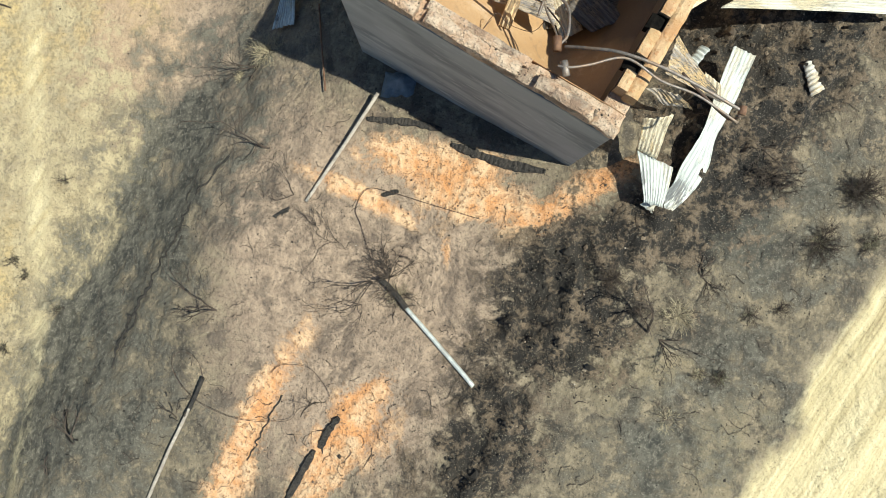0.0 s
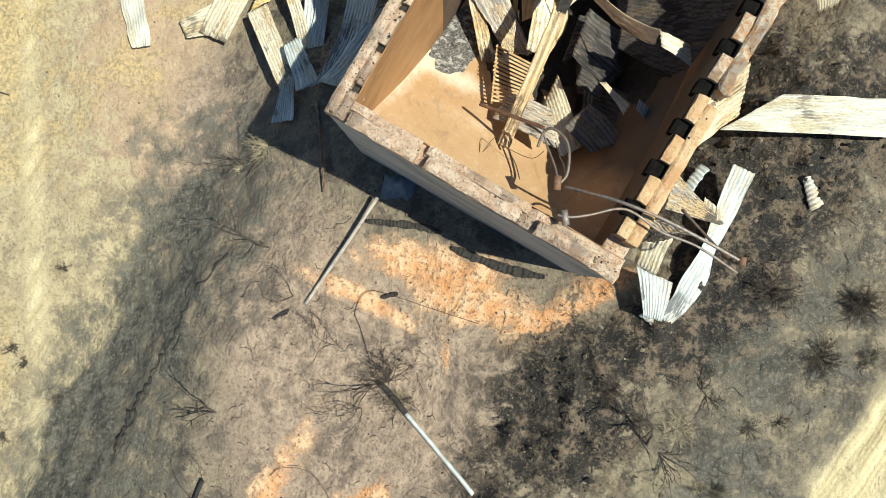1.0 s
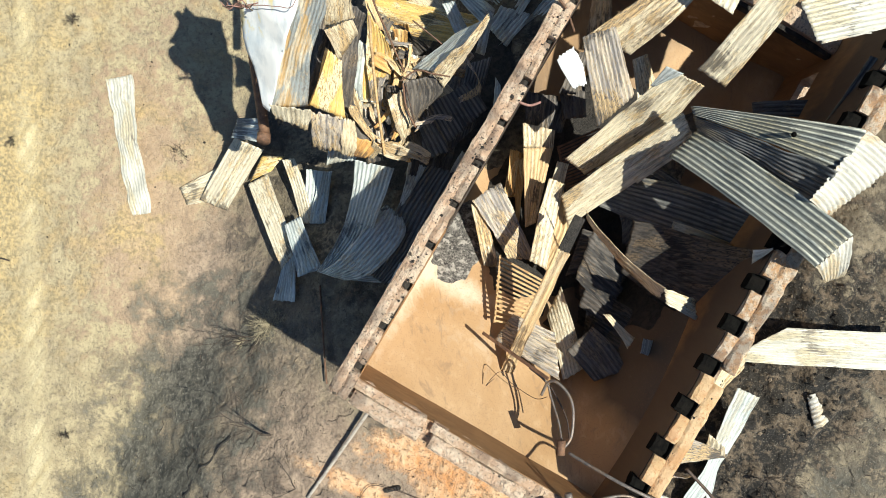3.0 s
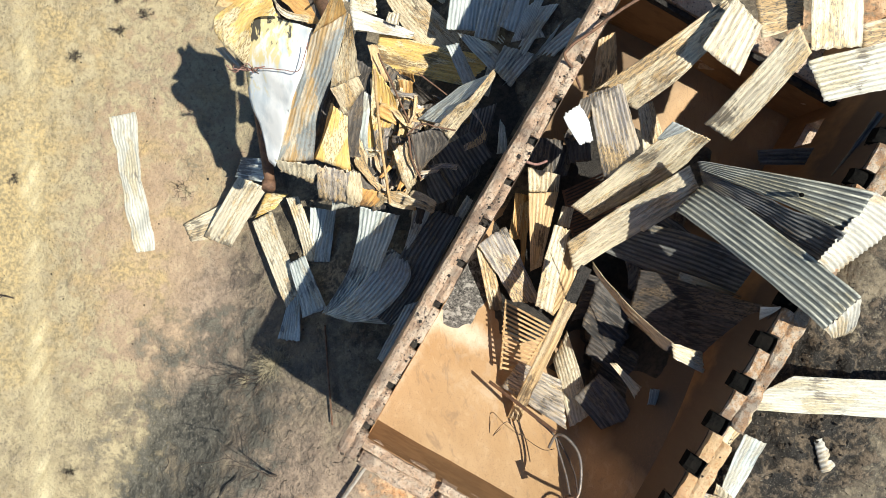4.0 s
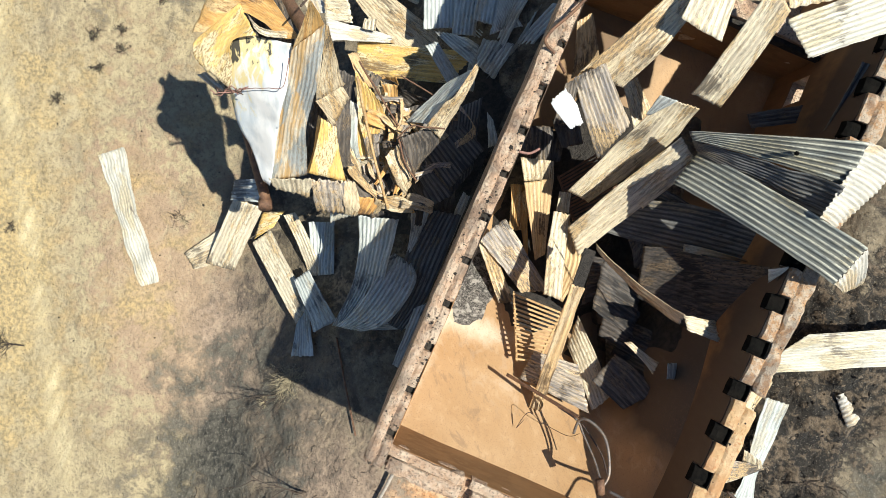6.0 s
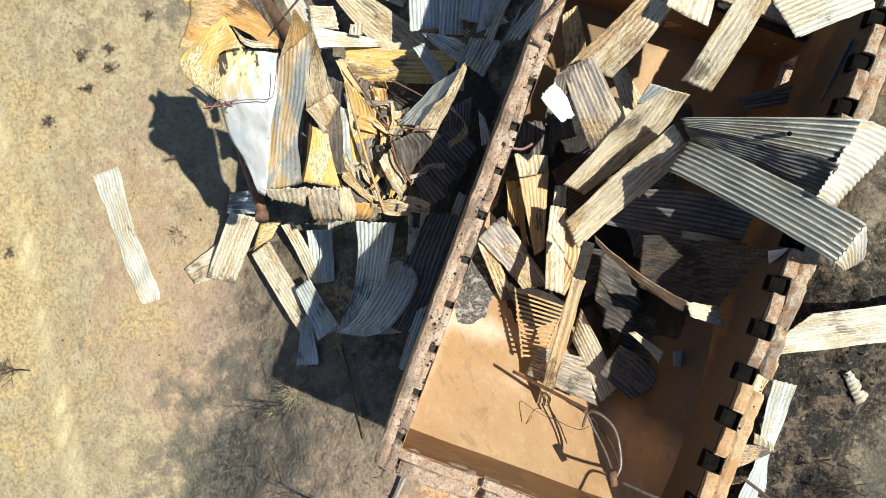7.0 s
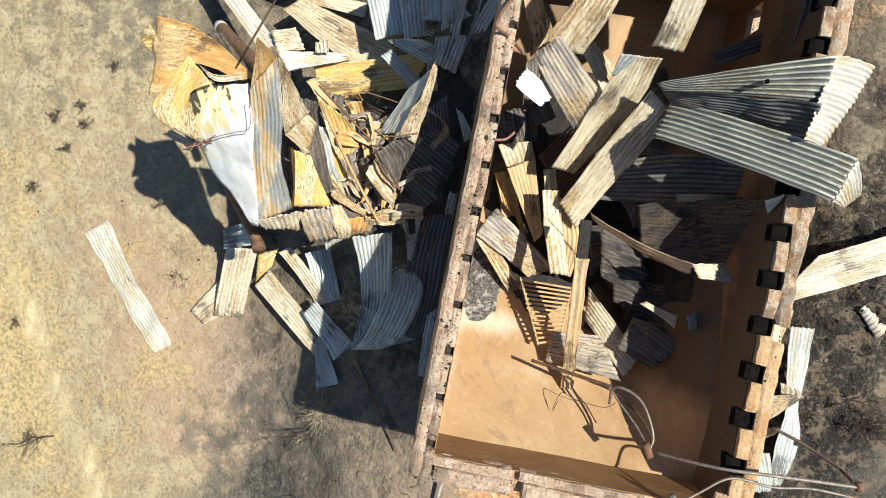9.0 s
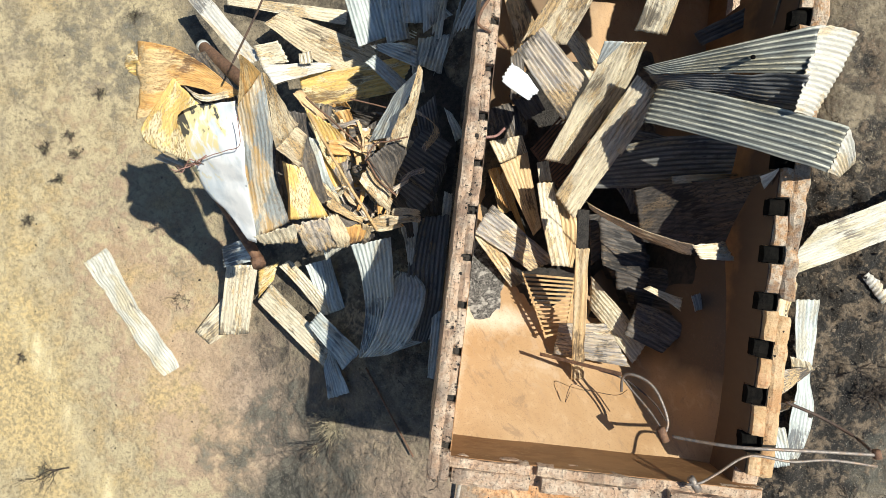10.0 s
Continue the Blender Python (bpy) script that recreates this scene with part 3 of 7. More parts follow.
CHAR_PATCHES = (
    (4.95, 1.29, 0.74, 1.10, 0, 0.80), (3.85, 0.15, 0.74, 0.74, 0, 0.80), (5.97, 2.66, 0.46, 0.74, 0, 0.60), (4.05, 1.08, 0.37, 0.74, 0, 0.60),
    (7.38, 6.04, 0.55, 1.00, 0, 0.70), (6.72, 4.54, 0.64, 0.82, 0, 0.60), (4.91, 1.34, 0.73, 0.82, 0, 0.60), (3.81, 0.21, 0.64, 0.55, 0, 0.60), (4.94, 2.33, 0.36, 0.82, 0, 0.50),
    (2.05, -0.09, 1.23, 0.52, 15, 0.50), (2.91, -1.13, 1.32, 0.57, 0, 0.50), (1.67, -1.80, 1.14, 0.47, 0, 0.50),
    (5.28, 2.48, 1.04, 0.85, 0, 0.60), (3.48, 0.39, 0.76, 0.47, 0, 0.50), (0.66, -3.37, 1.09, 0.89, 0, 0.50),
    (-0.14, -4.07, 1.09, 0.59, 0, 0.40), (4.97, 2.70, 0.55, 1.11, 0, 0.60), (5.55, 3.56, 0.46, 0.55, 0, 0.50))


def build_ground():
    inner = list(np.arange(-10.8, 8.6, 0.075))
    far = [13, 14, 15.5, 18, 22, 28, 38, 55, 80, 130, 220, 400]
    edge = list(np.arange(8.9, 12.6, 0.4))
    xs = [-f for f in far[::-1]] + [-12.4, -11.8, -11.2] + inner + edge + far
    ys = [4.0 - f for f in far[::-1]] + list(np.arange(-8.4, -6.0, 0.4)) + list(np.arange(-5.9, 14.0, 0.075)) + [14.5, 15.2, 16.0] + [4.0 + f for f in far]
    verts, masks = [], {k: [] for k in ("pale", "straw", "ash", "ochre", "char", "sand", "clay")}
    for x in xs:
        for y in ys:
            near = abs(x) < 13.5 and abs(y - 4) < 13.5
            u, v = uv_of(x, y)
            verts.append((x, y, ground_z(x, y, near)))
            n1 = fbm(x, y, 0.9, 3, 2.0)
            side = u + 0.25 * v
            pale = smooth(-5.9, -7.3, side + 0.6 * n1)
            masks["pale"].append(max(pale, 0.25 + 0.5 * fbm(x, y, 0.35, 2, 7.0) if u > 2.5 and v < 0.5 else 0))
            masks["straw"].append(pale * (0.25 + 0.6 * fbm(x, y, 0.6, 3, 11.0)) + 0.45 * blob(x, y, -9.6, 5.0, 1.0, 2.5) + 0.35 * blob(x, y, -8.3, 9.5, 1.2, 3) + 0.7 * blob(x, y, -9.67, 6.25, 1.0, 1.6) + 0.3 * blob(x, y, -8.77, 8.01, 0.8, 0.8))
            ash = (0.8 + 0.9 * fbm(x, y, 0.7, 4, 6.0)) * blob(u + 0.6 * n1, 0, -5.2, 0, 1.15, 1) * smooth(4.2, 1.2, v + 0.8 * n1) + 0.5 * blob(x, y, -3.9, 0.3, 1.3, 1.6) * (0.6 + n1)
            ash += 0.45 * smooth(1.9, 3.4, u + 0.6 * n1) * (0.75 + 0.8 * fbm(x, y, 0.8, 3, 4.0))
            ash += 0.6 * blob(x, y, -4.2, 4.2, 0.9, 0.7) + 0.4 * blob(x, y, -4.7, 2.5, 1.5, 1.4) + 0.5 * blob(u, v, -4.2, 6, 0.9, 4.5) + 0.3 * blob(x, y, -6.8, 7.2, 1.0, 0.8)
            ash += 0.75 * blob(x, y, -6.3, -3.8, 2.2, 1.6) * (0.7 + fbm(x, y, 0.9, 3, 21.0)) + 0.5 * blob(x, y, 4.2, -2.6, 1.6, 1.4) * (0.5 + fbm(x, y, 1.1, 3, 23.0))
            ash = 0.35 * ash + sum(b[5] * blob(x, y, *b[:5]) for b in ASH_PATCHES) * (0.75 + 0.9 * fbm(x, y, 1.3, 4, 51.0)) if near else 0.0
            masks["ash"].append(ash)
            masks["clay"].append(1.1 * blob(x, y, -0.8, -0.3, 2.6, 2.2) + 0.5 * blob(x, y, -2.7, -0.3, 1.5, 2.0) + 0.6 * blob(x, y, -3.0, 1.5, 1.4, 1.6) + 0.8 * blob(x, y, -1.8, -3.0, 2.2, 1.6) + 0.45 * blob(x, y, -4.5, 4.0, 2.0, 1.5) + 0.35 * blob(x, y, -6.0, 9.5, 2.0, 4.0) + 0.8 * blob(x, y, -6.2, 5.6, 1.8, 2.8))
            masks["ochre"].append(ochre_mask(x, y) if near else 0)
            masks["char"].append(1.25 * char_mask(x, y) + sum(b[5] * blob(x, y, *b[:5]) for b in CHAR_PATCHES) + 0.75 * blob(u, v, -3.9, 6.6, 0.75, 3.2) + 0.62 * blob(u, v, 2.2, 4.2, 1.2, 2.8) * (1 + fbm(x, y, 0.9, 3, 31.0)) if near else 0)
            masks["sand"].append(max(smooth(-0.35, 0.45, road_side(x, y) + 0.25 * n1), 0.62 * math.exp(-((((x - -8.81) * 1.000 + (y - 7.43) * 0.021) / 0.35) ** 2)) * (0.8 + 0.5 * n1) if near else 0))
    ob = mesh_object("ground", verts, grid_faces(len(xs), len(ys)), GROUND, None, "", True)
    for key, values in masks.items():
        a = ob.data.attributes.new(key, "FLOAT", "POINT")
        a.data.foreach_set("value", values)
    return tagged(ob, "fire-scorched bare soil with ash, ochre patches and a sandy track", "ground", kind="structure")


build_ground()


# ---- walls of the roofless building ----
def wall(name, u0, u1, v0, v1, label):
    ob = empty(name, plan((u0 + u1) / 2, (v0 + v1) / 2, -0.4), label, "wall", kind="structure")
    return ob


def build_walls():
    depth = 0.20
    bottom = TOP - depth
    # long wall with joist pockets along its inner side
    w = wall("wall_west", U0, IU0, V0, V1, "long roofless masonry wall with burnt-out joist pockets")
    rough_box("wall_body", MASONRY, U0, IU0 - 0.012, V0 + 0.012, V1, -1.6, bottom, 0.10, 0.010, w)
    rough_box("lining", RUST_FACE, IU0 - 0.010, IU0, IV0, 4.9, -0.6, TOP - 0.07, 0.2, 0.002, w, "rust-orange plastered inner face")
    rough_box("lining", SHADED_LINING, IU0 - 0.010, IU0 - 0.001, 4.9, V1, -0.6, TOP - 0.07, 0.2, 0.002, w, "inner face darkened by painted shade")
    cuts = [2.82 + 0.597 * k for k in range(14)]
    rough_box("coping", MASONRY, U0 - 0.01, U0 + 0.13, V0 - 0.01, V1, bottom, TOP, 0.05, 0.014, w, "", 3.0, 0.03, 0.03)
    for v in cuts:
        rough_box("joist_stub", CHARWOOD, U0 + 0.13, IU0 - 0.03, v - 0.048, v + 0.048, bottom - 0.02, TOP - 0.13, 0.05, 0.006, w, "black joist stub in a wall pocket")
    ends = [V0] + cuts + [V1]
    for k in range(len(ends) - 1):
        a = ends[k] + (0.05 if k else 0)
        b = ends[k + 1] - (0.05 if k < len(cuts) else 0)
        rough_box("block", MASONRY, U0 + 0.125, IU0 - 0.005 - 0.012 * (k % 3), a, b, bottom, TOP - 0.008 * (k % 4), 0.05, 0.014, w, "", k * 2.0, 0.03, 0.03)
    # front wall with two gaps
    w = wall("wall_front", IU0, U1, V0, IV0, "tall grey cement-faced end wall with a broken masonry top")
    rough_box("wall_body", RENDER, U0 + 0.006, U1, V0, IV0 - 0.012, -1.0, bottom - 0.12, 0.12, 0.004, w, "smooth grey smoke-stained cement face")
    rough_box("rubble_core", MASONRY, U0 + 0.01, U1 - 0.004, V0 + 0.006, IV0 - 0.014, bottom - 0.118, bottom + 0.02, 0.04, 0.016, w, "broken rubble masonry core", 9.0, 0.05, 0.02)
    rough_box("lining", RUST_FACE, IU0, IU1 + 0.3, IV0 - 0.010, IV0, 0.5, TOP - 0.12, 0.2, 0.002, w, "rust-orange plastered inner face")
    for k, (a, b) in enumerate(((U0 + 0.30, -1.84), (-1.70, -0.32), (-0.06, 0.78), (0.80, U1 + 0.01))):
        rough_box("block", MASONRY, a, b, V0 - 0.012, V0 + 0.17, bottom - 0.05, TOP - (0.02 if k < 3 else 0.14), 0.05, 0.014 if k < 3 else 0.03, w, "", k * 4.0 + 1, 0.03, 0.03)
    for k, (a, b) in enumerate(((IU0, -1.86), (-1.76, -0.24), (-0.12, U1 - 0.02))):
        rough_box("inner_course", MASONRY, a, b, V0 + 0.175, IV0 - 0.004, bottom - 0.05, TOP - 0.07 - (0.08 if k == 2 else 0), 0.05, 0.010, w, "", k * 4.0 + 2, 0.02, 0.02)
    # east wall: pale blocks between deep joist pockets, and a small window
    w = wall("wall_east", IU1, U1, IV0, V1, "long masonry wall of pale blocks with deep joist pockets")
    low = TOP - 0.32
    for a, b, c, d in ((V0 + 0.30, 5.5, 0.0, low), (5.5, 9.48, 0.0, low), (9.92, V1, 0.0, low), (9.48, 9.92, 0.0, 1.28), (9.48, 9.92, 1.74, low)):
        rough_box("wall_body", MASONRY, IU1 + 0.012, U1, a, b, c, d, 0.12, 0.008, w)
        rough_box("lining", DARK_TOP_LINING, IU1, IU1 + 0.010, max(a, IV0), b, max(c, 0.1), d, 0.2, 0.002, w, "rust-orange lining, dark towards the top")
    cuts = [3.28 + 0.6 * k for k in range(14)]
    ends = [V0 + 0.52] + cuts + [V1]
    rough_box("coping", PALE_BLOCK, IU1 + 0.165, U1 + 0.01, V0 + 0.50, 4.92, low, TOP - 0.02, 0.05, 0.012, w, "", 5.0, 0.02, 0.02)
    rough_box("coping", FLAKED, IU1 + 0.165, U1 + 0.03, 5.14, V1, low, TOP - 0.01, 0.04, 0.024, w, "", 6.0, 0.03, 0.03)
    for k in range(len(ends) - 1):
        a = ends[k] + (0.115 if k else 0)
        b = ends[k + 1] - (0.115 if k < len(cuts) else 0)
        rough_box("block", PALE_BLOCK if k < 4 else FLAKED, IU1 + 0.012, IU1 + 0.16, a, b, low, TOP - 0.01 * (k % 3), 0.045, 0.010, w, "", k * 3.0, 0.018, 0.010)
        rough_box("lining", DARK_TOP_LINING, IU1 - 0.004, IU1 + 0.008, a, b, low - 0.06, TOP - 0.05 - 0.02 * (k % 2), 0.08, 0.003, w)
    # stubs and pocket faces are coloured black as the shade of open pockets
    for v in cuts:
        rough_box("joist_stub", PITCHBLACK, IU1 - 0.05, IU1 + 0.162, v - 0.105, v + 0.105, low + 0.06, TOP - 0.09, 0.06, 0.012, w, "black joist stub in a wall pocket")
        rough_box("pocket_back", PITCHBLACK, IU1 + 0.150, IU1 + 0.163, v - 0.113, v + 0.113, TOP - 0.16, TOP - 0.03, 0.08, 0.003, w, "pocket face with its shade painted black")
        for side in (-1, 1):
            rough_box("pocket_cheek", PITCHBLACK, IU1 + 0.004, IU1 + 0.150, v + side * 0.106 - 0.006, v + side * 0.106 + 0.006, TOP - 0.16, TOP - 0.04, 0.08, 0.003, w, "pocket face with its shade painted black")
    # far cross wall
    w = wall("wall_back", IU0, IU1, 10.16, 10.46, "lower masonry cross wall closing the burnt room")
    rough_box("wall_body", MASONRY, IU0 + 0.004, IU1 - 0.004, 10.172, 10.46, -1.0, 1.98, 0.10, 0.014, w, "", 7.0, 0.03, 0.03)
    rough_box("lining", RUST_FACE, IU0 + 0.004, IU1 - 0.004, 10.16, 10.170, -0.6, 1.70, 0.2, 0.002, w, "rust-orange plastered inner face")
    rough_box("burnt_plate", CHARWOOD, IU0 + 0.01, IU1 - 0.01, 10.10, 10.171, 1.74, 1.90, 0.1, 0.008, w, "charred black timber wall plate")
    # charcoal crumbs and mortar lumps on the wall tops
    rng = random.Random(23)
    verts, faces = [], []
    for k in range(620):
        if k < 330:
            u, v, z = rng.uniform(U0 + 0.02, IU0 - 0.02), rng.uniform(V0, 10.5), TOP - 0.01
        elif k < 470:
            u, v, z = rng.uniform(IU1 + 0.17, U1 - 0.01), rng.uniform(V0 + 0.6, 10.5), TOP - 0.03
        else:
            u, v, z = rng.uniform(IU0, U1 - 0.03), rng.uniform(V0 + 0.01, V0 + 0.16), TOP - 0.045
        r = min(0.03, rng.lognormvariate(-4.6, 0.5))
        n, turn = len(verts), rng.uniform(0, 6.28)
        for a, c, e in ((1, 0, 0), (0, 1, 0), (-1, 0, 0), (0, -1, 0), (0, 0, 1)):
            q = Vector((a * math.cos(turn) - c * math.sin(turn), a * math.sin(turn) + c * math.cos(turn), e * 0.7 - 0.25))
            verts.append(plan(u, v, z) + q * r * rng.uniform(0.7, 1.4))
        faces += [[n, n + 1, n + 4], [n + 1, n + 2, n + 4], [n + 2, n + 3, n + 4], [n + 3, n, n + 4]]
    tagged(mesh_object("wall_top_crumbs", verts, faces, STONES), "charcoal crumbs and mortar lumps on the wall tops", "rubble", kind="stuff")


build_walls()


def chute(u, v):
    a, b = (u + 1) / 2, (min(v, 10.5) - 6.5) / 3.8
    z = 0.373 - 0.608 * b + 0.947 * b ** 2 - 0.292 * b ** 3 + 0.138 * b ** 4
    z += a * (1.038 - 0.61 * b - 1.122 * b ** 2 + 0.859 * b ** 3 + 0.178 * b ** 4)
    return z + a * a * (0.59 - 0.666 * b - 0.6 * b ** 2 + 0.533 * b ** 3) + a ** 3 * (0.009 - 0.22 * b)


def floor_z(u, v):
    """The floor falls away from the front wall, and banks up to the east wall at its edge."""
    level = chute(min(u, -1.6), v)
    return level + (chute(u, v) - level) * smooth(0.0, 0.84, u)


def build_floor():
    nu, nv = 50, 90
    verts = []
    for i in range(nu):
        for j in range(nv):
            u, v = IU0 - 0.008 + (IU1 - IU0 + 0.016) * i / (nu - 1), IV0 - 0.008 + (10.165 - IV0) * j / (nv - 1)
            verts.append(plan(u, v, floor_z(u, v) + 0.006 * fbm(u, v, 1.5, 3)))
    m, t, b = material("rust_stained_floor")
    co = t.nodes.new("ShaderNodeTexCoord").outputs["Object"]
    one, two, three = tex(t, 0.7, 5, 0.5, co, None, 0.4), tex(t, 5, 8, 0.65, co, (1.5, 0.7, 1.0), 0.5), tex(t, 50, 3, 0.6, co)
    colour = mix(t, ramp(t, one, 0.1, 0.9), (0.46, 0.285, 0.14), (0.54, 0.36, 0.20))
    colour = mix(t, ramp(t, two, 0.7, 1.0, 0.0, 0.35), colour, (0.38, 0.225, 0.11))
    colour = mix(t, ramp(t, tex(t, 3.0, 8, 0.75, co, (1.6, 0.35, 1.0), 0.5), 0.72, 0.92, 0.0, 0.5), colour, (0.28, 0.19, 0.12))
    colour = mix(t, ramp(t, two, 0.3, 0.0, 0.0, 0.3), colour, (0.64, 0.46, 0.29))
    # darkens the floor by soot and painted shade in one mask
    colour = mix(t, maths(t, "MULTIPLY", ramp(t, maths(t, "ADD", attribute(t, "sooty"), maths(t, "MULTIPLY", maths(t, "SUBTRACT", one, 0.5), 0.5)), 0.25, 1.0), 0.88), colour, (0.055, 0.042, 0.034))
    scale_ = maths(t, "ADD", attribute(t, "scale"), maths(t, "MULTIPLY", maths(t, "SUBTRACT", two, 0.5), 0.5))
    colour = mix(t, ramp(t, scale_, 0.2, 1.15, 0.0, 0.75), colour, (0.80, 0.70, 0.56))
    colour = mix(t, ramp(t, three, 0.82, 0.95, 0.0, 0.4), colour, (0.25, 0.14, 0.08))
    t.links.new(colour, b.inputs["Base Color"])
    b.inputs["Roughness"].default_value = 0.7
    bump(t, b, maths(t, "ADD", two, maths(t, "MULTIPLY", three, 0.4)), 0.2, 0.01)
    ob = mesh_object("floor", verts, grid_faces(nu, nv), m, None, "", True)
    values = []
    for p in verts:
        u, v = uv_of(p.x, p.y)
        values.append(0.85 * blob(u, v, IU0, 3.7, 0.16, 1.0) + 1.2 * blob(u, v, -2.25, 4.22, 0.6, 0.2) + 0.6 * blob(u, v, IU0, 4.4, 0.25, 0.35) + 0.35 * blob(u, v, -1.4, 3.6, 0.8, 0.25))
    a = ob.data.attributes.new("scale", "FLOAT", "POINT")
    a.data.foreach_set("value", values)
    # back-room soot and shade together, left clear at two sunlit patches
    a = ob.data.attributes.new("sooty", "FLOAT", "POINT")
    # the last blob paints the east wall's shade on the floor
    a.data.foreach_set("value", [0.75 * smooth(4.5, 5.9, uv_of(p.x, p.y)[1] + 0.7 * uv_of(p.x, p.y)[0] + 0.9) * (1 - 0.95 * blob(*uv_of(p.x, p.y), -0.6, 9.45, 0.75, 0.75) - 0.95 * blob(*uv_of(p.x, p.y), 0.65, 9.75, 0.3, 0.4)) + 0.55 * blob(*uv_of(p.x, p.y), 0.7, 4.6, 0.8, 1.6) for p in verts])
    tagged(ob, "smooth sloping rust-orange floor with white scale stains", "floor", kind="structure")


build_floor()

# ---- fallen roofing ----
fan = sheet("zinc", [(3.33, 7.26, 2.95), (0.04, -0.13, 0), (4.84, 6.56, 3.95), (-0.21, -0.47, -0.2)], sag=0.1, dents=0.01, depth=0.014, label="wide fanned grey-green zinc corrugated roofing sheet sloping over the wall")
# same zinc coloured dim, as this fold faces away from the sun
last = sheet("dim", [(3.39, 7.13, 2.85), (0.08, -0.14, -0.1), (4.6, 6.15, 3.8), (-0.06, -0.35, -0.45)], dents=0.02, label="lower fold of a fanned corrugated roofing sheet, shade painted in")
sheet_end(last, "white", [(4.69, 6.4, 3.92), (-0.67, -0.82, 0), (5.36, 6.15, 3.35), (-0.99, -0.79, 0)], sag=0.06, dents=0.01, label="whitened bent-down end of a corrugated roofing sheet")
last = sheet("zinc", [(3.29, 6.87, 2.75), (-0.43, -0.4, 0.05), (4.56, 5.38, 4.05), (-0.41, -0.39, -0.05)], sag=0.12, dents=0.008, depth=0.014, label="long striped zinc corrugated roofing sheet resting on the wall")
sheet_end(last, "white", [(4.57, 5.38, 4.04), (-0.44, -0.38, 0), (5.02, 5, 3.3), (-0.26, -0.09, 0)], sag=0.05, dents=0.01, label="whitened downturned lip of a long corrugated sheet")
sheet("pale", [(3.61, 7.71, 2.9), (0.41, -0.21, -0.1), (4.22, 8.65, 3.9), (0.27, -0.3, -0.2)], sag=0.04, dents=0.015, label="long pale crusted corrugated strip bridging the room")
sheet("pale", [(4.61, 9.74, 3.85), (0.6, -0.01, 0), (4.65, 8.56, 3.8), (0.63, 0.04, 0)], sag=0.03, dents=0.008, label="pale ridged corrugated sheet lying across the wall")
sheet("stained", [(4.43, 8.18, 3.75), (0.15, -0.52, 0.1), (5.63, 8.46, 3.65), (-0.08, -0.65, 0.1)], sag=0.03, dents=0.01, label="whitened flat corrugated sheet over the wall")
sheet("tan", [(4.97, 8.71, 3.8), (0, -0.29, 0), (5.59, 8.85, 3.8), (0, -0.29, 0)], sag=0.02, dents=0.01, label="tan corrugated sheet end on the wall")
sheet("dim", [(5.34, 7, 2.9), (0.36, -0.24, 0.1), (5.79, 7.74, 3.3), (0.54, -0.35, 0.1)], sag=0.02, dents=0.02, label="dark corrugated sheet against the wall")
sheet("soot", [(4.66, 7.5, 1.9), (0.03, -0.22, 0), (5.68, 7.51, 1.9), (0, -0.27, 0)], sag=0.05, dents=0.02, label="charred dark curved sheet in the room")
last = sheet("tan", [(2.1, 5.92, 2.1), (0.03, -0.12, -0.1), (2.98, 4.8, 2.8), (-0.03, -0.16, -0.2)], sag=-0.05, bow=0.12, dents=0.01, label="thin twisted tan sheet strip curling through the heap")
sheet_end(last, "pale", [(3, 4.76, 2.85), (0.04, -0.22, 0), (3.48, 4.55, 2.7), (0.03, -0.31, 0)], sag=0.03, dents=0.01, label="pale torn end of a twisted sheet")
sheet("rust", [(1.3, 6.93, 0.55), (0.19, 0.13, 0), (1.25, 5.84, 0.5), (0.04, -0.34, 0)], sag=0.03, dents=0.01, label="rusty brown corrugated sheet beside the wall")
sheet("rust", [(1.21, 7.09, 0.6), (0.17, -0.04, 0), (1.14, 6.46, 0.5), (0.1, -0.26, 0)], sag=0.03, dents=0.01, label="rust-brown narrow corrugated sheet beside the wall")
sheet("tan", [(0.56, 6.15, 0.65), (0.23, -0.04, 0), (0.8, 5.09, 0.63), (0.27, -0.02, -0.01)], sag=0.02, dents=0.02, label="narrow tan torn corrugated strip")
sheet("grey", [(0.93, 4.17, 1.45), (-0.29, -0.4, 0), (1.73, 3.75, 1.73), (0.01, -0.68, 0.36)], sag=0.03, dents=0.015, label="grey weathered corrugated sheet on the floor")
sheet("pale", [(1.81, 4.54, 0.98), (-0.24, -0.49, 0.00), (2.05, 3.41, 1.45), (-0.37, -0.20, 0.07)], sag=0.06, dents=0.012, label="pale corrugated sheet with a curled end")
sheet("burnt", [(2.35, 4.13, 0.80), (-0.18, -0.57, 0.36), (2.87, 3.76, 1.54), (-0.17, -0.45, 0.45)], sag=0.02, dents=0.02, label="charred brown corrugated sheet in the heap")
sheet("burnt", [(2.31, 4.91, 0.60), (0.03, -0.73, 0.00), (2.91, 4.69, 0.78), (-0.47, -0.58, 0.16)], sag=0.02, dents=0.02, label="charred dark corrugated sheet in the heap")
sheet("burnt", [(2.91, 4.52, 0.61), (-0.30, -0.49, 0.25), (3.13, 4.18, 1.12), (-0.30, -0.36, 0.11)], sag=0.02, dents=0.02, label="charred black ridged sheet in the heap")
sheet("burnt", [(2.12, 5.34, 1.1), (-0.29, -0.78, 0), (2.46, 5.35, 1.1), (-0.16, -0.55, 0)], sag=0.02, dents=0.02, label="blue-black ridged sheet in the heap")
sheet("burnt", [(2.57, 3.85, 1.05), (-0.04, -0.12, 0.11), (2.78, 3.54, 1.56), (0.16, 0.13, 0.08)], sag=0.02, dents=0.02, label="charred sheet scrap in the heap")
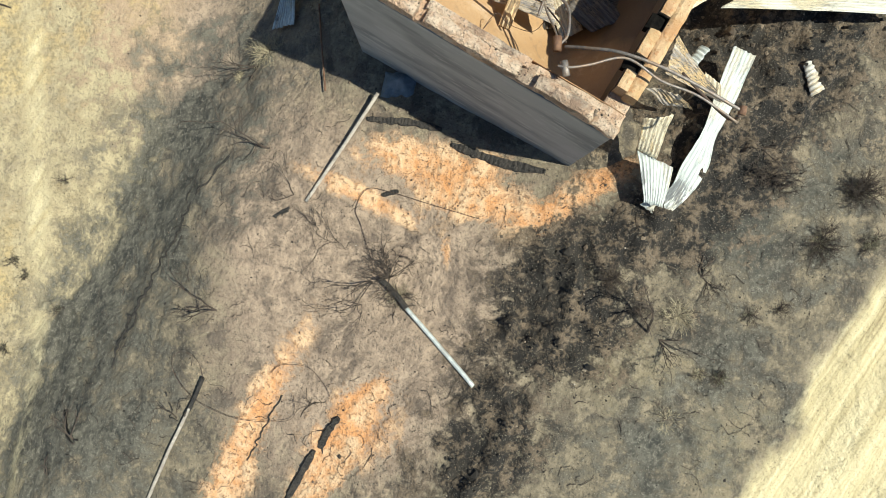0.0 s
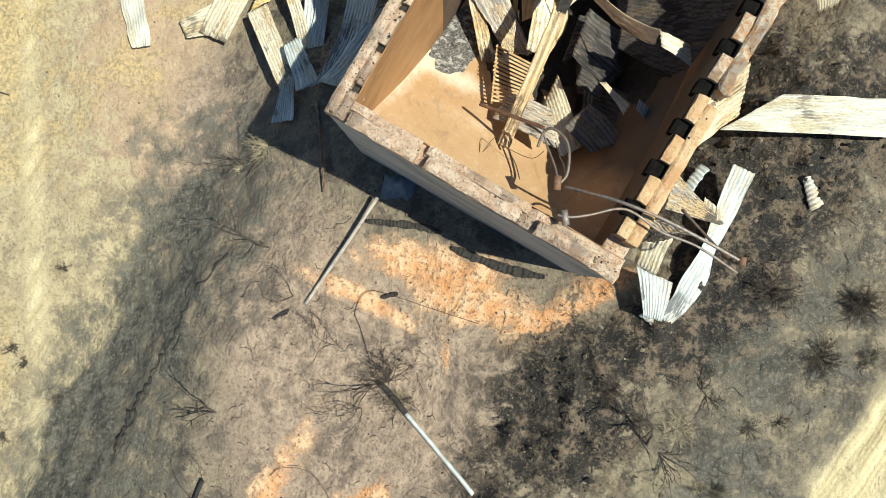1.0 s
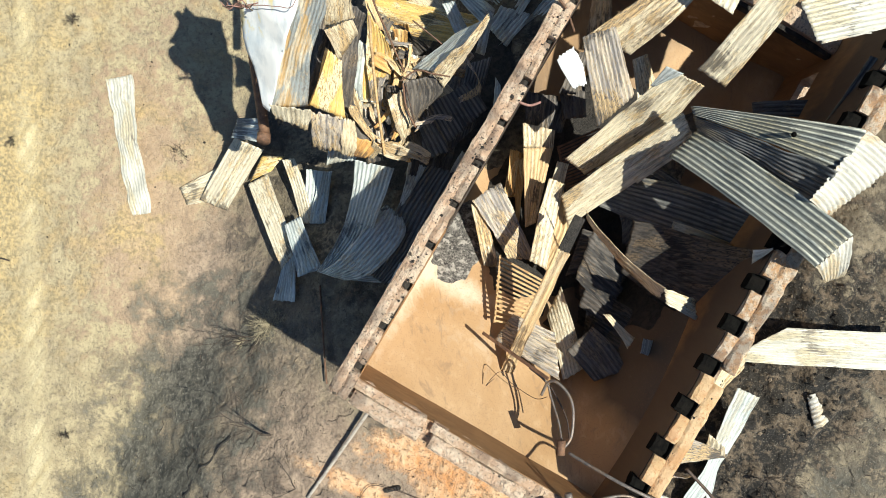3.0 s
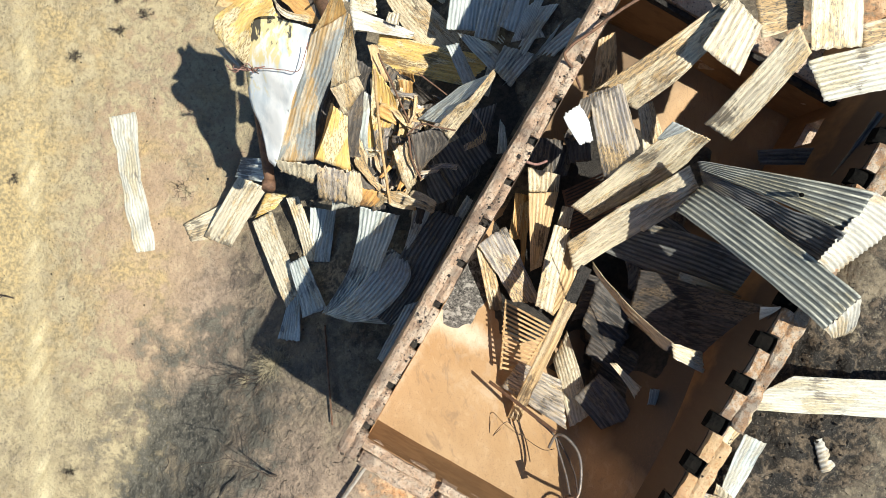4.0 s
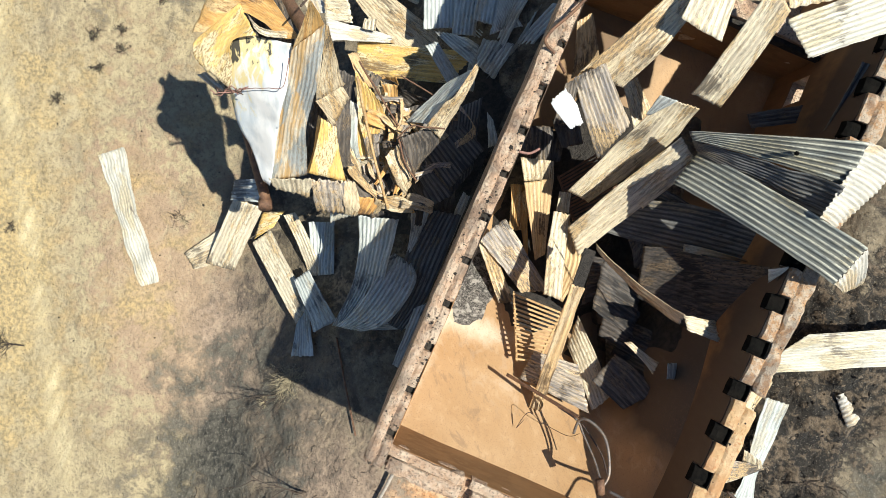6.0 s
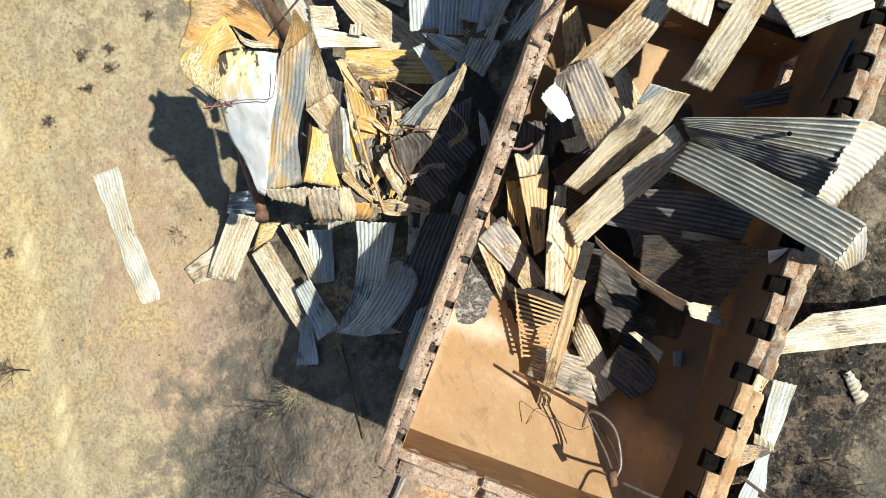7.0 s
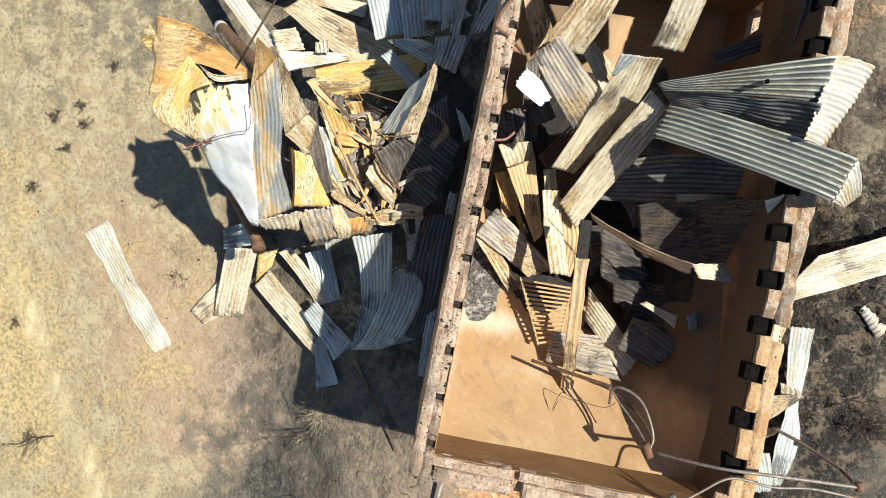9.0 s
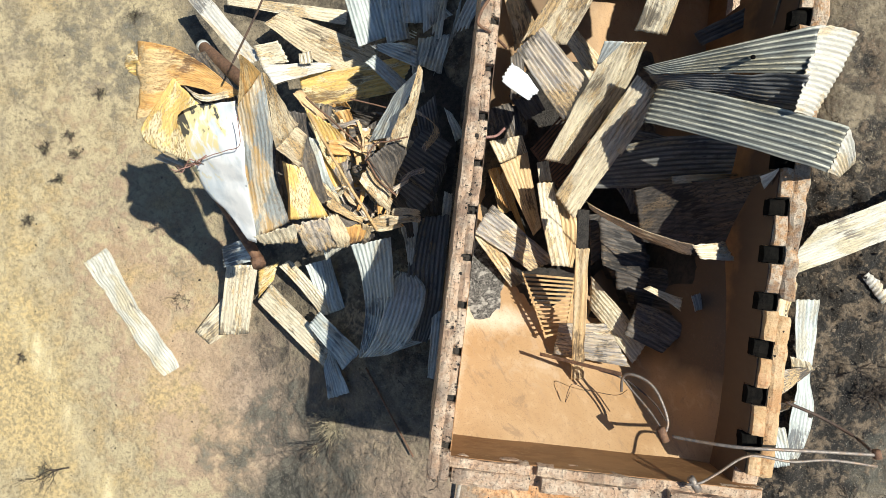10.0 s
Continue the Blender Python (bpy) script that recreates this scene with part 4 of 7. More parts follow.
sheet("soot", [(1.64, 7.98, 0.9), (0.53, -0.08, 0), (1.58, 7.42, 0.8), (0.47, -0.26, 0)], sag=0.02, dents=0.02, label="dark ribbed corrugated sheet by the wall")
sheet("soot", [(2.25, 8.59, 1.2), (0.23, 0.09, 0), (2.03, 7.96, 1), (0.28, -0.04, 0)], sag=0.02, dents=0.02, label="dark scorched sheet by the wall")
sheet("white", [(-2.52, 12.69, -0.9), (0.38, -0.07, 0), (-1.95, 10.82, -0.5), (0.36, -0.02, 0)], sag=0.03, dents=0.015, label="whitened narrow corrugated sheet beside the wreck")
sheet("pale", [(-2.09, 12.61, -1.6), (-0.05, -0.16, 0), (0.02, 11.23, -1.48), (-0.18, -0.23, -0.03)], sag=0.03, dents=0.01, label="pale corrugated strip lying on the ground")
sheet("slate", [(0.92, 10.88, -0.78), (0.96, 0.21, 0.45), (1.4, 9.98, -0.31), (0.78, 0.05, 0.28)], sag=0.03, dents=0.015, label="blue-grey corrugated sheet lying in shade")
sheet("slate", [(1.88, 10.64, -0.27), (0.35, 0.02, 0.12), (1.27, 9.85, -0.32), (0.28, -0.31, 0.19)], sag=0.03, dents=0.015, label="blue-grey corrugated strip lying in shade")
sheet("slate", [(1.35, 9.79, -0.29), (0.55, -0.2, 0.24), (0.96, 9.33, -0.2), (0.38, -0.43, 0.1)], sag=0.03, dents=0.05, label="blue-grey torn sheet lying in shade")
sheet("slate", [(0.96, 8.38, 0.2), (0.09, -0.15, 0), (0.95, 7.84, 0.2), (0.19, 0.03, 0)], sag=0.02, dents=0.02, label="blue-grey sheet scrap beside the wall")
sheet("slate", [(1.79, 9.9, -0.16), (0.75, 0.88, 0.07), (1.29, 9.35, -0.21), (0.82, 0.61, 0.14)], sag=0.02, dents=0.02, label="blue-grey long sheet leaning at the wall foot")
sheet("slate", [(2.5, 10.26, -0.04), (0.27, -0.14, 0.06), (1.78, 9.66, -0.12), (0.31, -0.06, 0.1)], sag=0.02, dents=0.02, label="blue-grey sheet beside the wall")
last = sheet("pale", [(-3.81, 6.82, -1.5), (0.4, 0.2, 0), (-3.06, 5.19, -1), (0.3, 0.4, 0)], sag=0.03, dents=0.01, label="pale weathered corrugated sheet lying on the ground")
# the pale sheet runs on into shade, painted here as a grey end
sheet_end(last, "slate", [(-3.06, 5.19, -1), (0.3, 0.4, 0), (-3.15, 4.37, -0.92), (0.5, -0.02, 0.32)], sag=0.03, dents=0.015, label="corrugated sheet end coloured grey for its shade")
sheet("pale", [(-3.13, 7.19, -1.2), (0.25, 0.04, 0), (-2.77, 5.9, -1.25), (0.31, 0.02, 0.18)], sag=0.03, bow=0.06, dents=0.015, label="pale thin buckled strip on the ground")
sheet("slate", [(-2.33, 6.92, -1), (0.24, 0, 0), (-2.52, 5.89, -1.09), (0.35, 0, 0.22)], sag=0.02, dents=0.015, label="grey thin sheet strip on the ground")
sheet("pale", [(-3.9, 7.5, -1.2), (0.58, -0.24, 0), (-4.82, 6.3, -1.75), (0.56, -0.22, 0)], sag=0.03, dents=0.01, label="pale grey corrugated sheet lying on the ground")
sheet("pale", [(-5.48, 6.5, -1.85), (0.16, -0.36, 0), (-4.75, 6.76, -1.8), (-0.18, -0.75, 0)], sag=0.02, dents=0.01, label="pale flat metal sheet on the ground")
sheet("yellow", [(-3.88, 7.05, -1.6), (0.27, 0.53, 0), (-3.42, 7.13, -1.5), (0.28, 0.3, 0)], sag=0.03, dents=0.02, label="yellow-rust metal sheet piece on the ground")
sheet("slate", [(-4.09, 7.76, -0.9), (0.12, 0.39, 0), (-3.47, 7.65, -0.6), (0.14, 0.43, 0)], sag=0.03, dents=0.015, label="blue-grey sheet in shade below the wreck")
sheet("stained", [(4.7, 3.95, 1.9), (0.92, 0.51, 0.15), (7.12, 3.82, 1.95), (0, 0.58, 0)], sag=0.05, dents=0.012, label="large pale corrugated sheet lying beside the wall")
sheet("tan", [(3.34, 3.48, 3.3), (0.27, 0.72, 0.1), (4.23, 4.11, 2.7), (0.17, 0.74, 0)], dents=0.015, label="tan corrugated sheet hanging over the wall top")
sheet("slate", [(3.43, 1.46, 1.3), (0.59, -0.28, 0), (3.43, 0.72, 1.2), (0.3, -0.09, 0)], sag=0.05, dents=0.015, label="blue-grey buckled sheet at the wall corner")
sheet("pale", [(3.24, 1.99, 2), (0.46, 0.05, 0), (3.28, 1.53, 1.35), (0.31, -0.15, 0)], sag=0.02, dents=0.03, label="pale torn sheet at the wall corner")
sheet("white", [(5.92, 2.74, 1.25), (0.12, -0.54, 0), (6.00, 2.79, 1.29), (0.17, -0.52, 0.01), (6.09, 2.83, 1.27), (0.22, -0.46, 0)], sag=0.02, dents=0.012, depth=0.02, label="small white curled corrugated scrap on the ground")
sheet("slate", [(-2.54, 6.95, -1.1), (0.4, -0.06, 0), (-2.64, 5.94, -1.19), (0.35, -0.01, 0.21)], sag=0.02, dents=0.02, label="grey thin bent strip lying in shade")
sheet("slate", [(-1.74, 6.84, 0.9), (0.47, 0.07, 0), (-1.57, 7.2, 1.1), (0.55, -0.1, 0)], sag=0.02, dents=0.04, label="grey crumpled sheet under the wreck skirt")
sheet("slate", [(-2.2, 5, -0.2), (0.21, -0.17, 0), (-0.87, 4.88, -0.06), (0.36, -0.18, 0.08)], sag=0.05, bow=0.06, dents=0.02, label="thin twisted grey sheet edge on the ground")
sheet("white", [(-3.06, 8.86, 3.05), (0.12, 0.03, 0), (-2.8, 8.57, 3.1), (0.08, 0.03, 0)], dents=0.01, label="white thin metal lath under the wreck edge")
sheet("burnt", [(3.35, 4.44, 1.28), (0.04, -0.21, 0.49), (2.92, 3.89, 1.39), (0.12, -0.11, 0.42)], sag=0.02, dents=0.02, label="black charred ridged scrap in the room")
sheet("soot", [(3.21, 6.62, 1.35), (0.4, 0.13, 0), (3.79, 6.23, 1.5), (0.16, 0.15, 0)], sag=0.05, dents=0.02, label="dark crumpled sheet behind the heap")
sheet("soot", [(1.91, 7.9, 0.7), (0.51, -0.02, 0), (1.75, 7.35, 0.7), (0.49, 0.05, 0)], sag=0.02, dents=0.02, label="dark ribbed sheet beside the wall")
sheet("soot", [(2.14, 8.14, 0.8), (0.42, 0.12, 0), (2.2, 7.59, 0.8), (0.38, 0.04, 0)], sag=0.02, dents=0.02, label="dark ribbed sheet beside the wall")
sheet("rust", [(1.36, 7.09, 0.35), (0.35, -0.05, 0), (1.18, 6.3, 0.35), (0.31, -0.05, 0)], sag=0.02, dents=0.01, label="rusty brown corrugated sheet by the wall")
sheet("white", [(4.71, 8.09, 3.5), (0.05, -0.21, 0), (5.38, 8.26, 3.5), (0, -0.28, 0)], sag=0.02, dents=0.01, label="white sheet edge over the wall")
sheet("pale", [(4.03, 2.55, 2.1), (0.23, -0.18, 0), (4.04, 2.33, 2), (0.3, -0.09, 0)], sag=0.02, dents=0.03, label="pale torn scrap outside the wall")
sheet("grey", [(3.09, 2.22, 2.6), (0.48, -0.04, 0), (3.5, 2.08, 2.2), (0.38, -0.07, 0)], sag=0.02, dents=0.04, label="scorched tan crumpled scrap at the wall corner")
sheet("slate", [(3.9, 3.01, 1.6), (0.31, 0.4, 0), (3.99, 2.89, 1.7), (0.33, 0.44, 0)], sag=0.02, dents=0.02, label="pale blue narrow sheet leaning outside the wall")
# two dark sheets added to blacken the gaps under the wreck
sheet("soot", [(-1.72, 9.05, 1.3), (0.92, -0.26, 0), (-1.93, 7.25, 1.2), (1.53, -0.38, 0)], sag=0.05, dents=0.05, label="dark filler sheet added beneath the wreck")
sheet("soot", [(-0.25, 8.8, 0.5), (1.51, -0.56, 0), (-0.76, 7, 0.5), (1.68, -0.54, 0)], sag=0.05, dents=0.05, label="dark filler sheet added beneath the wreck")
sheet("tan", [(-0.67, 8.7, 1.96), (-0.17, 0.13, -0.14), (-0.87, 8.44, 1.71), (-0.17, 0.09, 0.02)], sag=0.03, depth=0.007, dents=0.06, label="tan crumpled metal scrap in the wreck")
sheet("tan", [(-0.72, 8.6, 1.95), (-0.12, -0.01, 0.15), (-0.81, 8.27, 1.7), (-0.16, 0.06, -0.15)], sag=0.03, depth=0.007, dents=0.06, label="tan crumpled metal scrap in the wreck")
sheet("grey", [(-1, 8.01, 1.87), (-0.25, 0.06, -0.16), (-1.12, 7.35, 1.62), (-0.21, 0.04, -0.01)], sag=0.03, depth=0.007, dents=0.06, label="scorched grey crumpled metal scrap in the wreck")
sheet("tan", [(-1.59, 7.53, 2.11), (-0.23, -0.08, 0.17), (-1.51, 7.03, 1.86), (-0.18, -0.04, 0)], sag=0.03, depth=0.007, dents=0.06, label="tan crumpled metal scrap in the wreck")
sheet("tan", [(-0.99, 7.86, 1.58), (-0.18, -0.08, 0.01), (-0.85, 7.55, 1.33), (-0.09, -0.05, 0.07)], sag=0.03, depth=0.007, dents=0.06, label="tan crumpled metal scrap in the wreck")
sheet("white", [(-0.02, 8.37, 1.58), (-0.14, 0.22, -0.11), (-0.31, 8.23, 1.33), (-0.15, 0.23, -0.07)], sag=0.03, depth=0.007, dents=0.06, label="whitened crumpled metal scrap in the wreck")
sheet("grey", [(-0.19, 8.32, 1.59), (-0.22, 0.06, -0.19), (-0.28, 7.61, 1.34), (-0.14, -0.02, 0.22)], sag=0.03, depth=0.007, dents=0.06, label="scorched grey crumpled metal scrap in the wreck")
sheet("rust", [(-0.63, 8.86, 1.75), (-0.19, 0.08, -0.24), (-0.67, 8.58, 1.5), (-0.2, 0.04, -0.11)], sag=0.03, depth=0.007, dents=0.06, label="rusty brown crumpled metal scrap in the wreck")
sheet("soot", [(-1.22, 7.46, 1.61), (-0.22, -0.05, 0.05), (-1.14, 6.78, 1.36), (-0.2, -0.02, -0.17)], sag=0.03, depth=0.007, dents=0.06, label="sooty black crumpled metal scrap in the wreck")
sheet("pale", [(-0.43, 8.17, 1.8), (-0.19, 0.07, -0.03), (-0.59, 7.76, 1.55), (-0.19, 0.09, -0.15)], sag=0.03, depth=0.007, dents=0.06, label="pale crumpled metal scrap in the wreck")
sheet("grey", [(-0.16, 8.3, 1.4), (-0.03, -0.11, -0.09), (0.51, 8.21, 1.15), (-0.01, -0.08, -0.23)], sag=0.03, depth=0.007, dents=0.06, label="scorched grey crumpled metal scrap in the wreck")
sheet("white", [(-0.35, 8.17, 1.34), (-0.18, -0.24, -0.04), (0.18, 7.83, 1.09), (-0.11, -0.13, -0.23)], sag=0.03, depth=0.007, dents=0.06, label="whitened crumpled metal scrap in the wreck")
sheet("grey", [(-0.7, 8.61, 1.64), (-0.27, -0.09, 0.14), (-0.57, 7.96, 1.39), (-0.18, -0.03, -0.04)], sag=0.03, depth=0.007, dents=0.06, label="scorched grey crumpled metal scrap in the wreck")
sheet("tan", [(-0.9, 8.41, 1.87), (-0.27, -0.01, 0), (-0.9, 8.01, 1.62), (-0.18, 0.02, -0.2)], sag=0.03, depth=0.007, dents=0.06, label="tan crumpled metal scrap in the wreck")
sheet("soot", [(-1.53, 7.64, 1.93), (-0.23, -0.13, 0.01), (-1.2, 7.02, 1.68), (-0.23, -0.14, 0.08)], sag=0.03, depth=0.007, dents=0.06, label="sooty black crumpled metal scrap in the wreck")
sheet("grey", [(-0.03, 8.34, 1.71), (-0.21, 0.23, -0.23), (-0.53, 7.8, 1.46), (-0.11, 0.07, 0.2)], sag=0.03, depth=0.007, dents=0.06, label="scorched grey crumpled metal scrap in the wreck")
sheet("soot", [(-1.47, 7.35, 2.02), (-0.23, 0.1, -0.14), (-1.62, 7.08, 1.77), (-0.22, 0.09, -0.25)], sag=0.03, depth=0.007, dents=0.06, label="sooty black crumpled metal scrap in the wreck")
sheet("grey", [(0.36, 8.52, 1.48), (-0.22, 0.17, 0.03), (0.14, 8.28, 1.23), (-0.22, 0.14, 0.19)], sag=0.03, depth=0.007, dents=0.06, label="scorched grey crumpled metal scrap in the wreck")
sheet("tan", [(-1.23, 8.04, 1.72), (-0.17, -0.01, 0.1), (-1.29, 7.35, 1.47), (-0.17, 0.03, -0.19)], sag=0.03, depth=0.007, dents=0.06, label="tan crumpled metal scrap in the wreck")
sheet("tan", [(-0.55, 8.25, 1.77), (-0.19, -0.15, -0.1), (-0.34, 8.06, 1.52), (-0.1, -0.08, -0.08)], sag=0.03, depth=0.007, dents=0.06, label="tan crumpled metal scrap in the wreck")
sheet("soot", [(-1.48, 7.41, 2.1), (-0.19, 0.12, -0.2), (-1.72, 7.1, 1.85), (-0.19, 0.12, -0.19)], sag=0.03, depth=0.007, dents=0.06, label="sooty black crumpled metal scrap in the wreck")
sheet("slate", [(4.77, 3.13, 1.55), (0.35, -0.16, 0), (4.55, 2.43, 1.34), (0.39, -0.02, -0.05), (4.36, 1.91, 1.25), (0.3, -0.07, -0.15), (4.13, 1.34, 1.14), (0.45, -0.12, -0.13), (3.9, 0.93, 1.07), (0.3, -0.17, 0), (3.45, 0.62, 1), (0.33, -0.27, 0.1)], depth=0.005, dents=0.015, label="long whitened curved roofing strip lying outside the wall")
sheet("slate", [(-0.67, 5.19, 0.3), (0.25, 0.07, 0), (-1.27, 4.14, 0.1), (0.09, -0.09, 0)], sag=0.03, dents=0.01, label="blue-grey narrow sheet at the wall foot")
sheet("slate", [(0.34, 7, 0.8), (0.1, -0.1, 0), (-0.1, 6.23, 0.6), (0.1, -0.15, 0)], sag=0.03, dents=0.03, label="grey curled strip standing by the wall")
sheet("slate", [(-2.97, 5.95, -0.9), (-0.32, -0.15, 0), (-2.53, 4.95, -0.5), (-0.44, -0.15, 0)], sag=0.02, dents=0.012, label="blue-grey corrugated sheet lying in shade")
sheet("slate", [(0.43, 11.24, -0.5), (0.66, 0.09, 0), (0.3, 10.19, -0.3), (0.65, -0.05, 0)], sag=0.03, dents=0.015, label="blue-grey corrugated sheet lying in the wall's shade")
sheet("slate", [(0.97, 11.09, -0.3), (0.45, -0.01, 0), (0.69, 9.98, -0.2), (0.43, -0.09, 0)], sag=0.03, dents=0.02, label="blue-grey corrugated sheet lying in the wall's shade")
sheet("slate", [(1.39, 11.06, 0), (0.46, -0.01, 0), (1.08, 10.04, 0.1), (0.4, -0.17, 0)], sag=0.02, dents=0.02, label="blue-grey corrugated sheet leaning beside the wall")
sheet("slate", [(0.36, 9.95, 0.1), (0.42, -0.05, 0), (0.83, 9.43, 0.3), (0.16, 0.31, 0.1)], sag=0.04, dents=0.04, label="blue-grey torn sheet with a curled tail in shade")
sheet("slate", [(0.07, 9.77, 0.2), (0.22, 0.06, 0), (0.44, 8.99, 0.1), (0.17, 0.26, 0)], sag=0.02, dents=0.04, label="blue-grey torn sheet strip in shade")
sheet("slate", [(0.83, 9.61, 0.2), (0.14, 0.04, 0), (0.64, 8.89, 0.1), (0.16, -0.06, 0)], sag=0.02, dents=0.03, label="blue-grey narrow strip in shade")
sheet("slate", [(1.59, 10.59, 0.3), (0.46, 0.49, 0), (1.24, 9.77, 0.4), (0.3, 0.09, 0)], sag=0.02, dents=0.03, label="grey corrugated sheet beside the wall in shade")
sheet("dim", [(0.56, 8.4, 1.4), (0.38, 0.11, 0), (0.26, 7.15, 1.2), (0.41, 0.39, 0)], sag=0.03, dents=0.02, label="blackened sheet standing beside the wall")
sheet("soot", [(-0.67, 8.76, 1.9), (0.34, -0.17, 0.1), (-0.3, 8.37, 1.7), (0.38, 0.03, 0.1)], sag=0.05, dents=0.06, label="pinkish-black crumpled sheet in the wreck")
sheet("rust", [(-0.66, 8.65, 2.1), (0.23, -0.1, 0.1), (-0.66, 8.3, 1.8), (0.18, 0.05, 0.1)], sag=0.04, dents=0.06, label="scorched brown crumpled scrap in the wreck")
sheet("burnt", [(3.05, 4.55, 0.63), (0.38, 0.03, 0.33), (2.86, 3.93, 1.06), (0.43, 0.08, 0.46)], sag=0.03, dents=0.03, label="charred brown corrugated scrap on the floor")
sheet("burnt", [(3.01, 4.09, 1.22), (0.36, 0.08, 0.43), (2.84, 3.56, 1.60), (0.37, 0.19, 0.38)], sag=0.03, dents=0.03, label="charred brown corrugated scrap on the floor")
sheet("dim", [(2.64, 4.72, 0.73), (0.41, -0.02, 0.00), (2.54, 4.13, 0.87), (0.35, 0.04, 0.25)], sag=0.03, dents=0.03, label="blackened ridged scrap in the heap")
sheet("slate", [(3.11, 4.02, 1.97), (0.42, -0.13, -0.45), (3.03, 3.81, 2.08), (0.44, -0.17, -0.55)], sag=0.02, depth=0.003, dents=0.01, label="smooth blue-grey metal scrap on the floor")
sheet("burnt", [(1.99, 4.04, 1.00), (0.41, -0.11, 0.19), (1.85, 3.57, 1.28), (0.48, -0.06, 0.28)], sag=0.02, dents=0.02, label="sooty black sheet scrap on the floor")
sheet("panel", [(-1.99, 8.88, 4.03), (0.74, -0.25, 0.05), (-2.19, 8.43, 3.70), (0.70, -0.33, 0.10), (-2.35, 8.04, 3.25), (0.53, -0.25, 0.10), (-2.49, 7.37, 2.62), (0.11, -0.08, 0.03)], depth=0.002, pitch=0.4, dents=0.02, ragged=0.01, label="white peeling smooth metal panel on the wreck")
sheet("rustblue", [(-1.39, 8.75, 4.28), (0.47, 0.10, 0.35), (-1.60, 8.34, 3.89), (0.44, -0.08, 0.22), (-1.89, 7.95, 3.36), (0.42, -0.03, 0.17), (-2.20, 7.39, 2.62), (0.57, 0.04, 0.00)], dents=0.02, depth=0.006, ragged=0.01, label="rusty corrugated sheet with blue-grey scorched patches")
sheet("rust", [(-1.23, 8.93, 4.80), (0.02, -0.02, 0.00), (-1.29, 8.82, 4.55), (0.23, -0.02, 0.20), (-1.39, 8.74, 4.29), (0.44, 0.09, 0.34)], dents=0.02, ragged=0.01, depth=0.004, label="rust-brown peaked sheet corner on the wreck")
sheet("tan", [(-1.14, 8.79, 4.43), (0.02, -0.01, -0.05), (-1.23, 8.58, 3.80), (0.09, 0.13, -0.60), (-1.31, 8.36, 3.53), (0.24, 0.27, -0.65), (-1.33, 8.31, 3.40), (0.30, 0.31, -0.60)], dents=0.015, depth=0.011, ragged=0.01, label="tan folded half of the rusty corrugated sheet")
sheet("tan", [(-1.49, 8.42, 3.25), (-0.20, -0.27, -0.10), (-1.38, 8.32, 3.12), (-0.25, -0.38, -0.15), (-1.30, 8.15, 2.88), (-0.28, -0.35, -0.05)], dents=0.015, depth=0.012, ragged=0.01, label="scorched tan corrugated flap hanging from the folded sheet")
sheet("rust", [(-2.61, 9.49, 3.92), (-0.44, -0.78, -0.15), (-2.32, 9.36, 4.05), (-0.42, -0.59, -0.20), (-2.02, 9.30, 4.12), (-0.28, -0.21, -0.15), (-1.61, 8.81, 4.07), (-0.17, 0.02, -0.05)], dents=0.045, depth=0.005, ragged=0.02, label="rust-orange crumpled sheet on the wreck")
sheet("yellow", [(-2.68, 9.69, 3.88), (-0.02, -0.12, -0.05), (-2.46, 9.62, 3.98), (-0.07, -0.33, -0.05)], dents=0.05, ragged=0.03, label="straw-rusted torn sheet tip on the wreck")
sheet("yellow", [(-2.09, 9.08, 4.11), (0.17, -0.40, 0.02), (-2.42, 9.00, 4.00), (0.21, -0.24, 0.10), (-2.60, 8.83, 3.90), (0.40, -0.28, 0.10), (-2.67, 8.58, 3.77), (0.32, -0.39, -0.05)], dents=0.045, depth=0.004, ragged=0.02, label="yellow-rust crumpled corrugated sheet on the wreck")
sheet("pale", [(-2.07, 9.10, 4.16), (0.02, -0.06, 0.00), (-1.92, 8.89, 4.18), (-0.02, -0.07, -0.04), (-1.65, 8.82, 4.19), (-0.01, -0.06, -0.02)], dents=0.03, ragged=0.02, label="pale curled sheet edge on the wreck")
sheet("yellow", [(-0.97, 8.65, 2.25), (0.27, -0.42, -0.10), (-0.98, 8.31, 2.05), (0.40, -0.20, 0.00), (-1.14, 7.89, 1.80), (0.30, -0.10, 0.00), (-1.09, 7.58, 1.60), (0.34, -0.03, 0.00)], dents=0.035, depth=0.006, ragged=0.03, label="yellow mottled corrugated sheet hanging off the wreck")
sheet("yellow", [(-1.49, 8.04, 2.88), (0.16, -0.11, -0.15), (-1.58, 7.71, 2.67), (0.29, -0.11, -0.15), (-1.67, 7.36, 2.45), (0.47, -0.15, -0.20)], dents=0.012, depth=0.004, ragged=0.012, label="yellowed pale corrugated flap on the wreck")
sheet("rust", [(-1.60, 8.14, 2.80), (0.10, -0.12, 0.20), (-1.78, 7.77, 2.55), (0.11, -0.07, 0.30), (-1.94, 7.46, 2.40), (0.08, -0.06, 0.20)], dents=0.01, ragged=0.02, label="rust-brown rolled edge of the yellowed flap")
sheet("slate", [(-1.25, 8.48, 2.15), (0.19, -0.12, -0.10), (-1.38, 7.98, 1.90), (0.28, -0.09, 0.00), (-1.46, 7.53, 1.60), (0.40, 0.03, 0.00)], depth=0.003, dents=0.015, label="blue-grey smooth sheet inside the wreck")
sheet("pale", [(-2.14, 7.37, 2.70), (0.56, -0.05, -0.10), (-2.21, 7.20, 2.35), (0.46, -0.17, -0.10)], depth=0.016, dents=0.02, ragged=0.05, label="pale ragged corrugated skirt of the wreck")
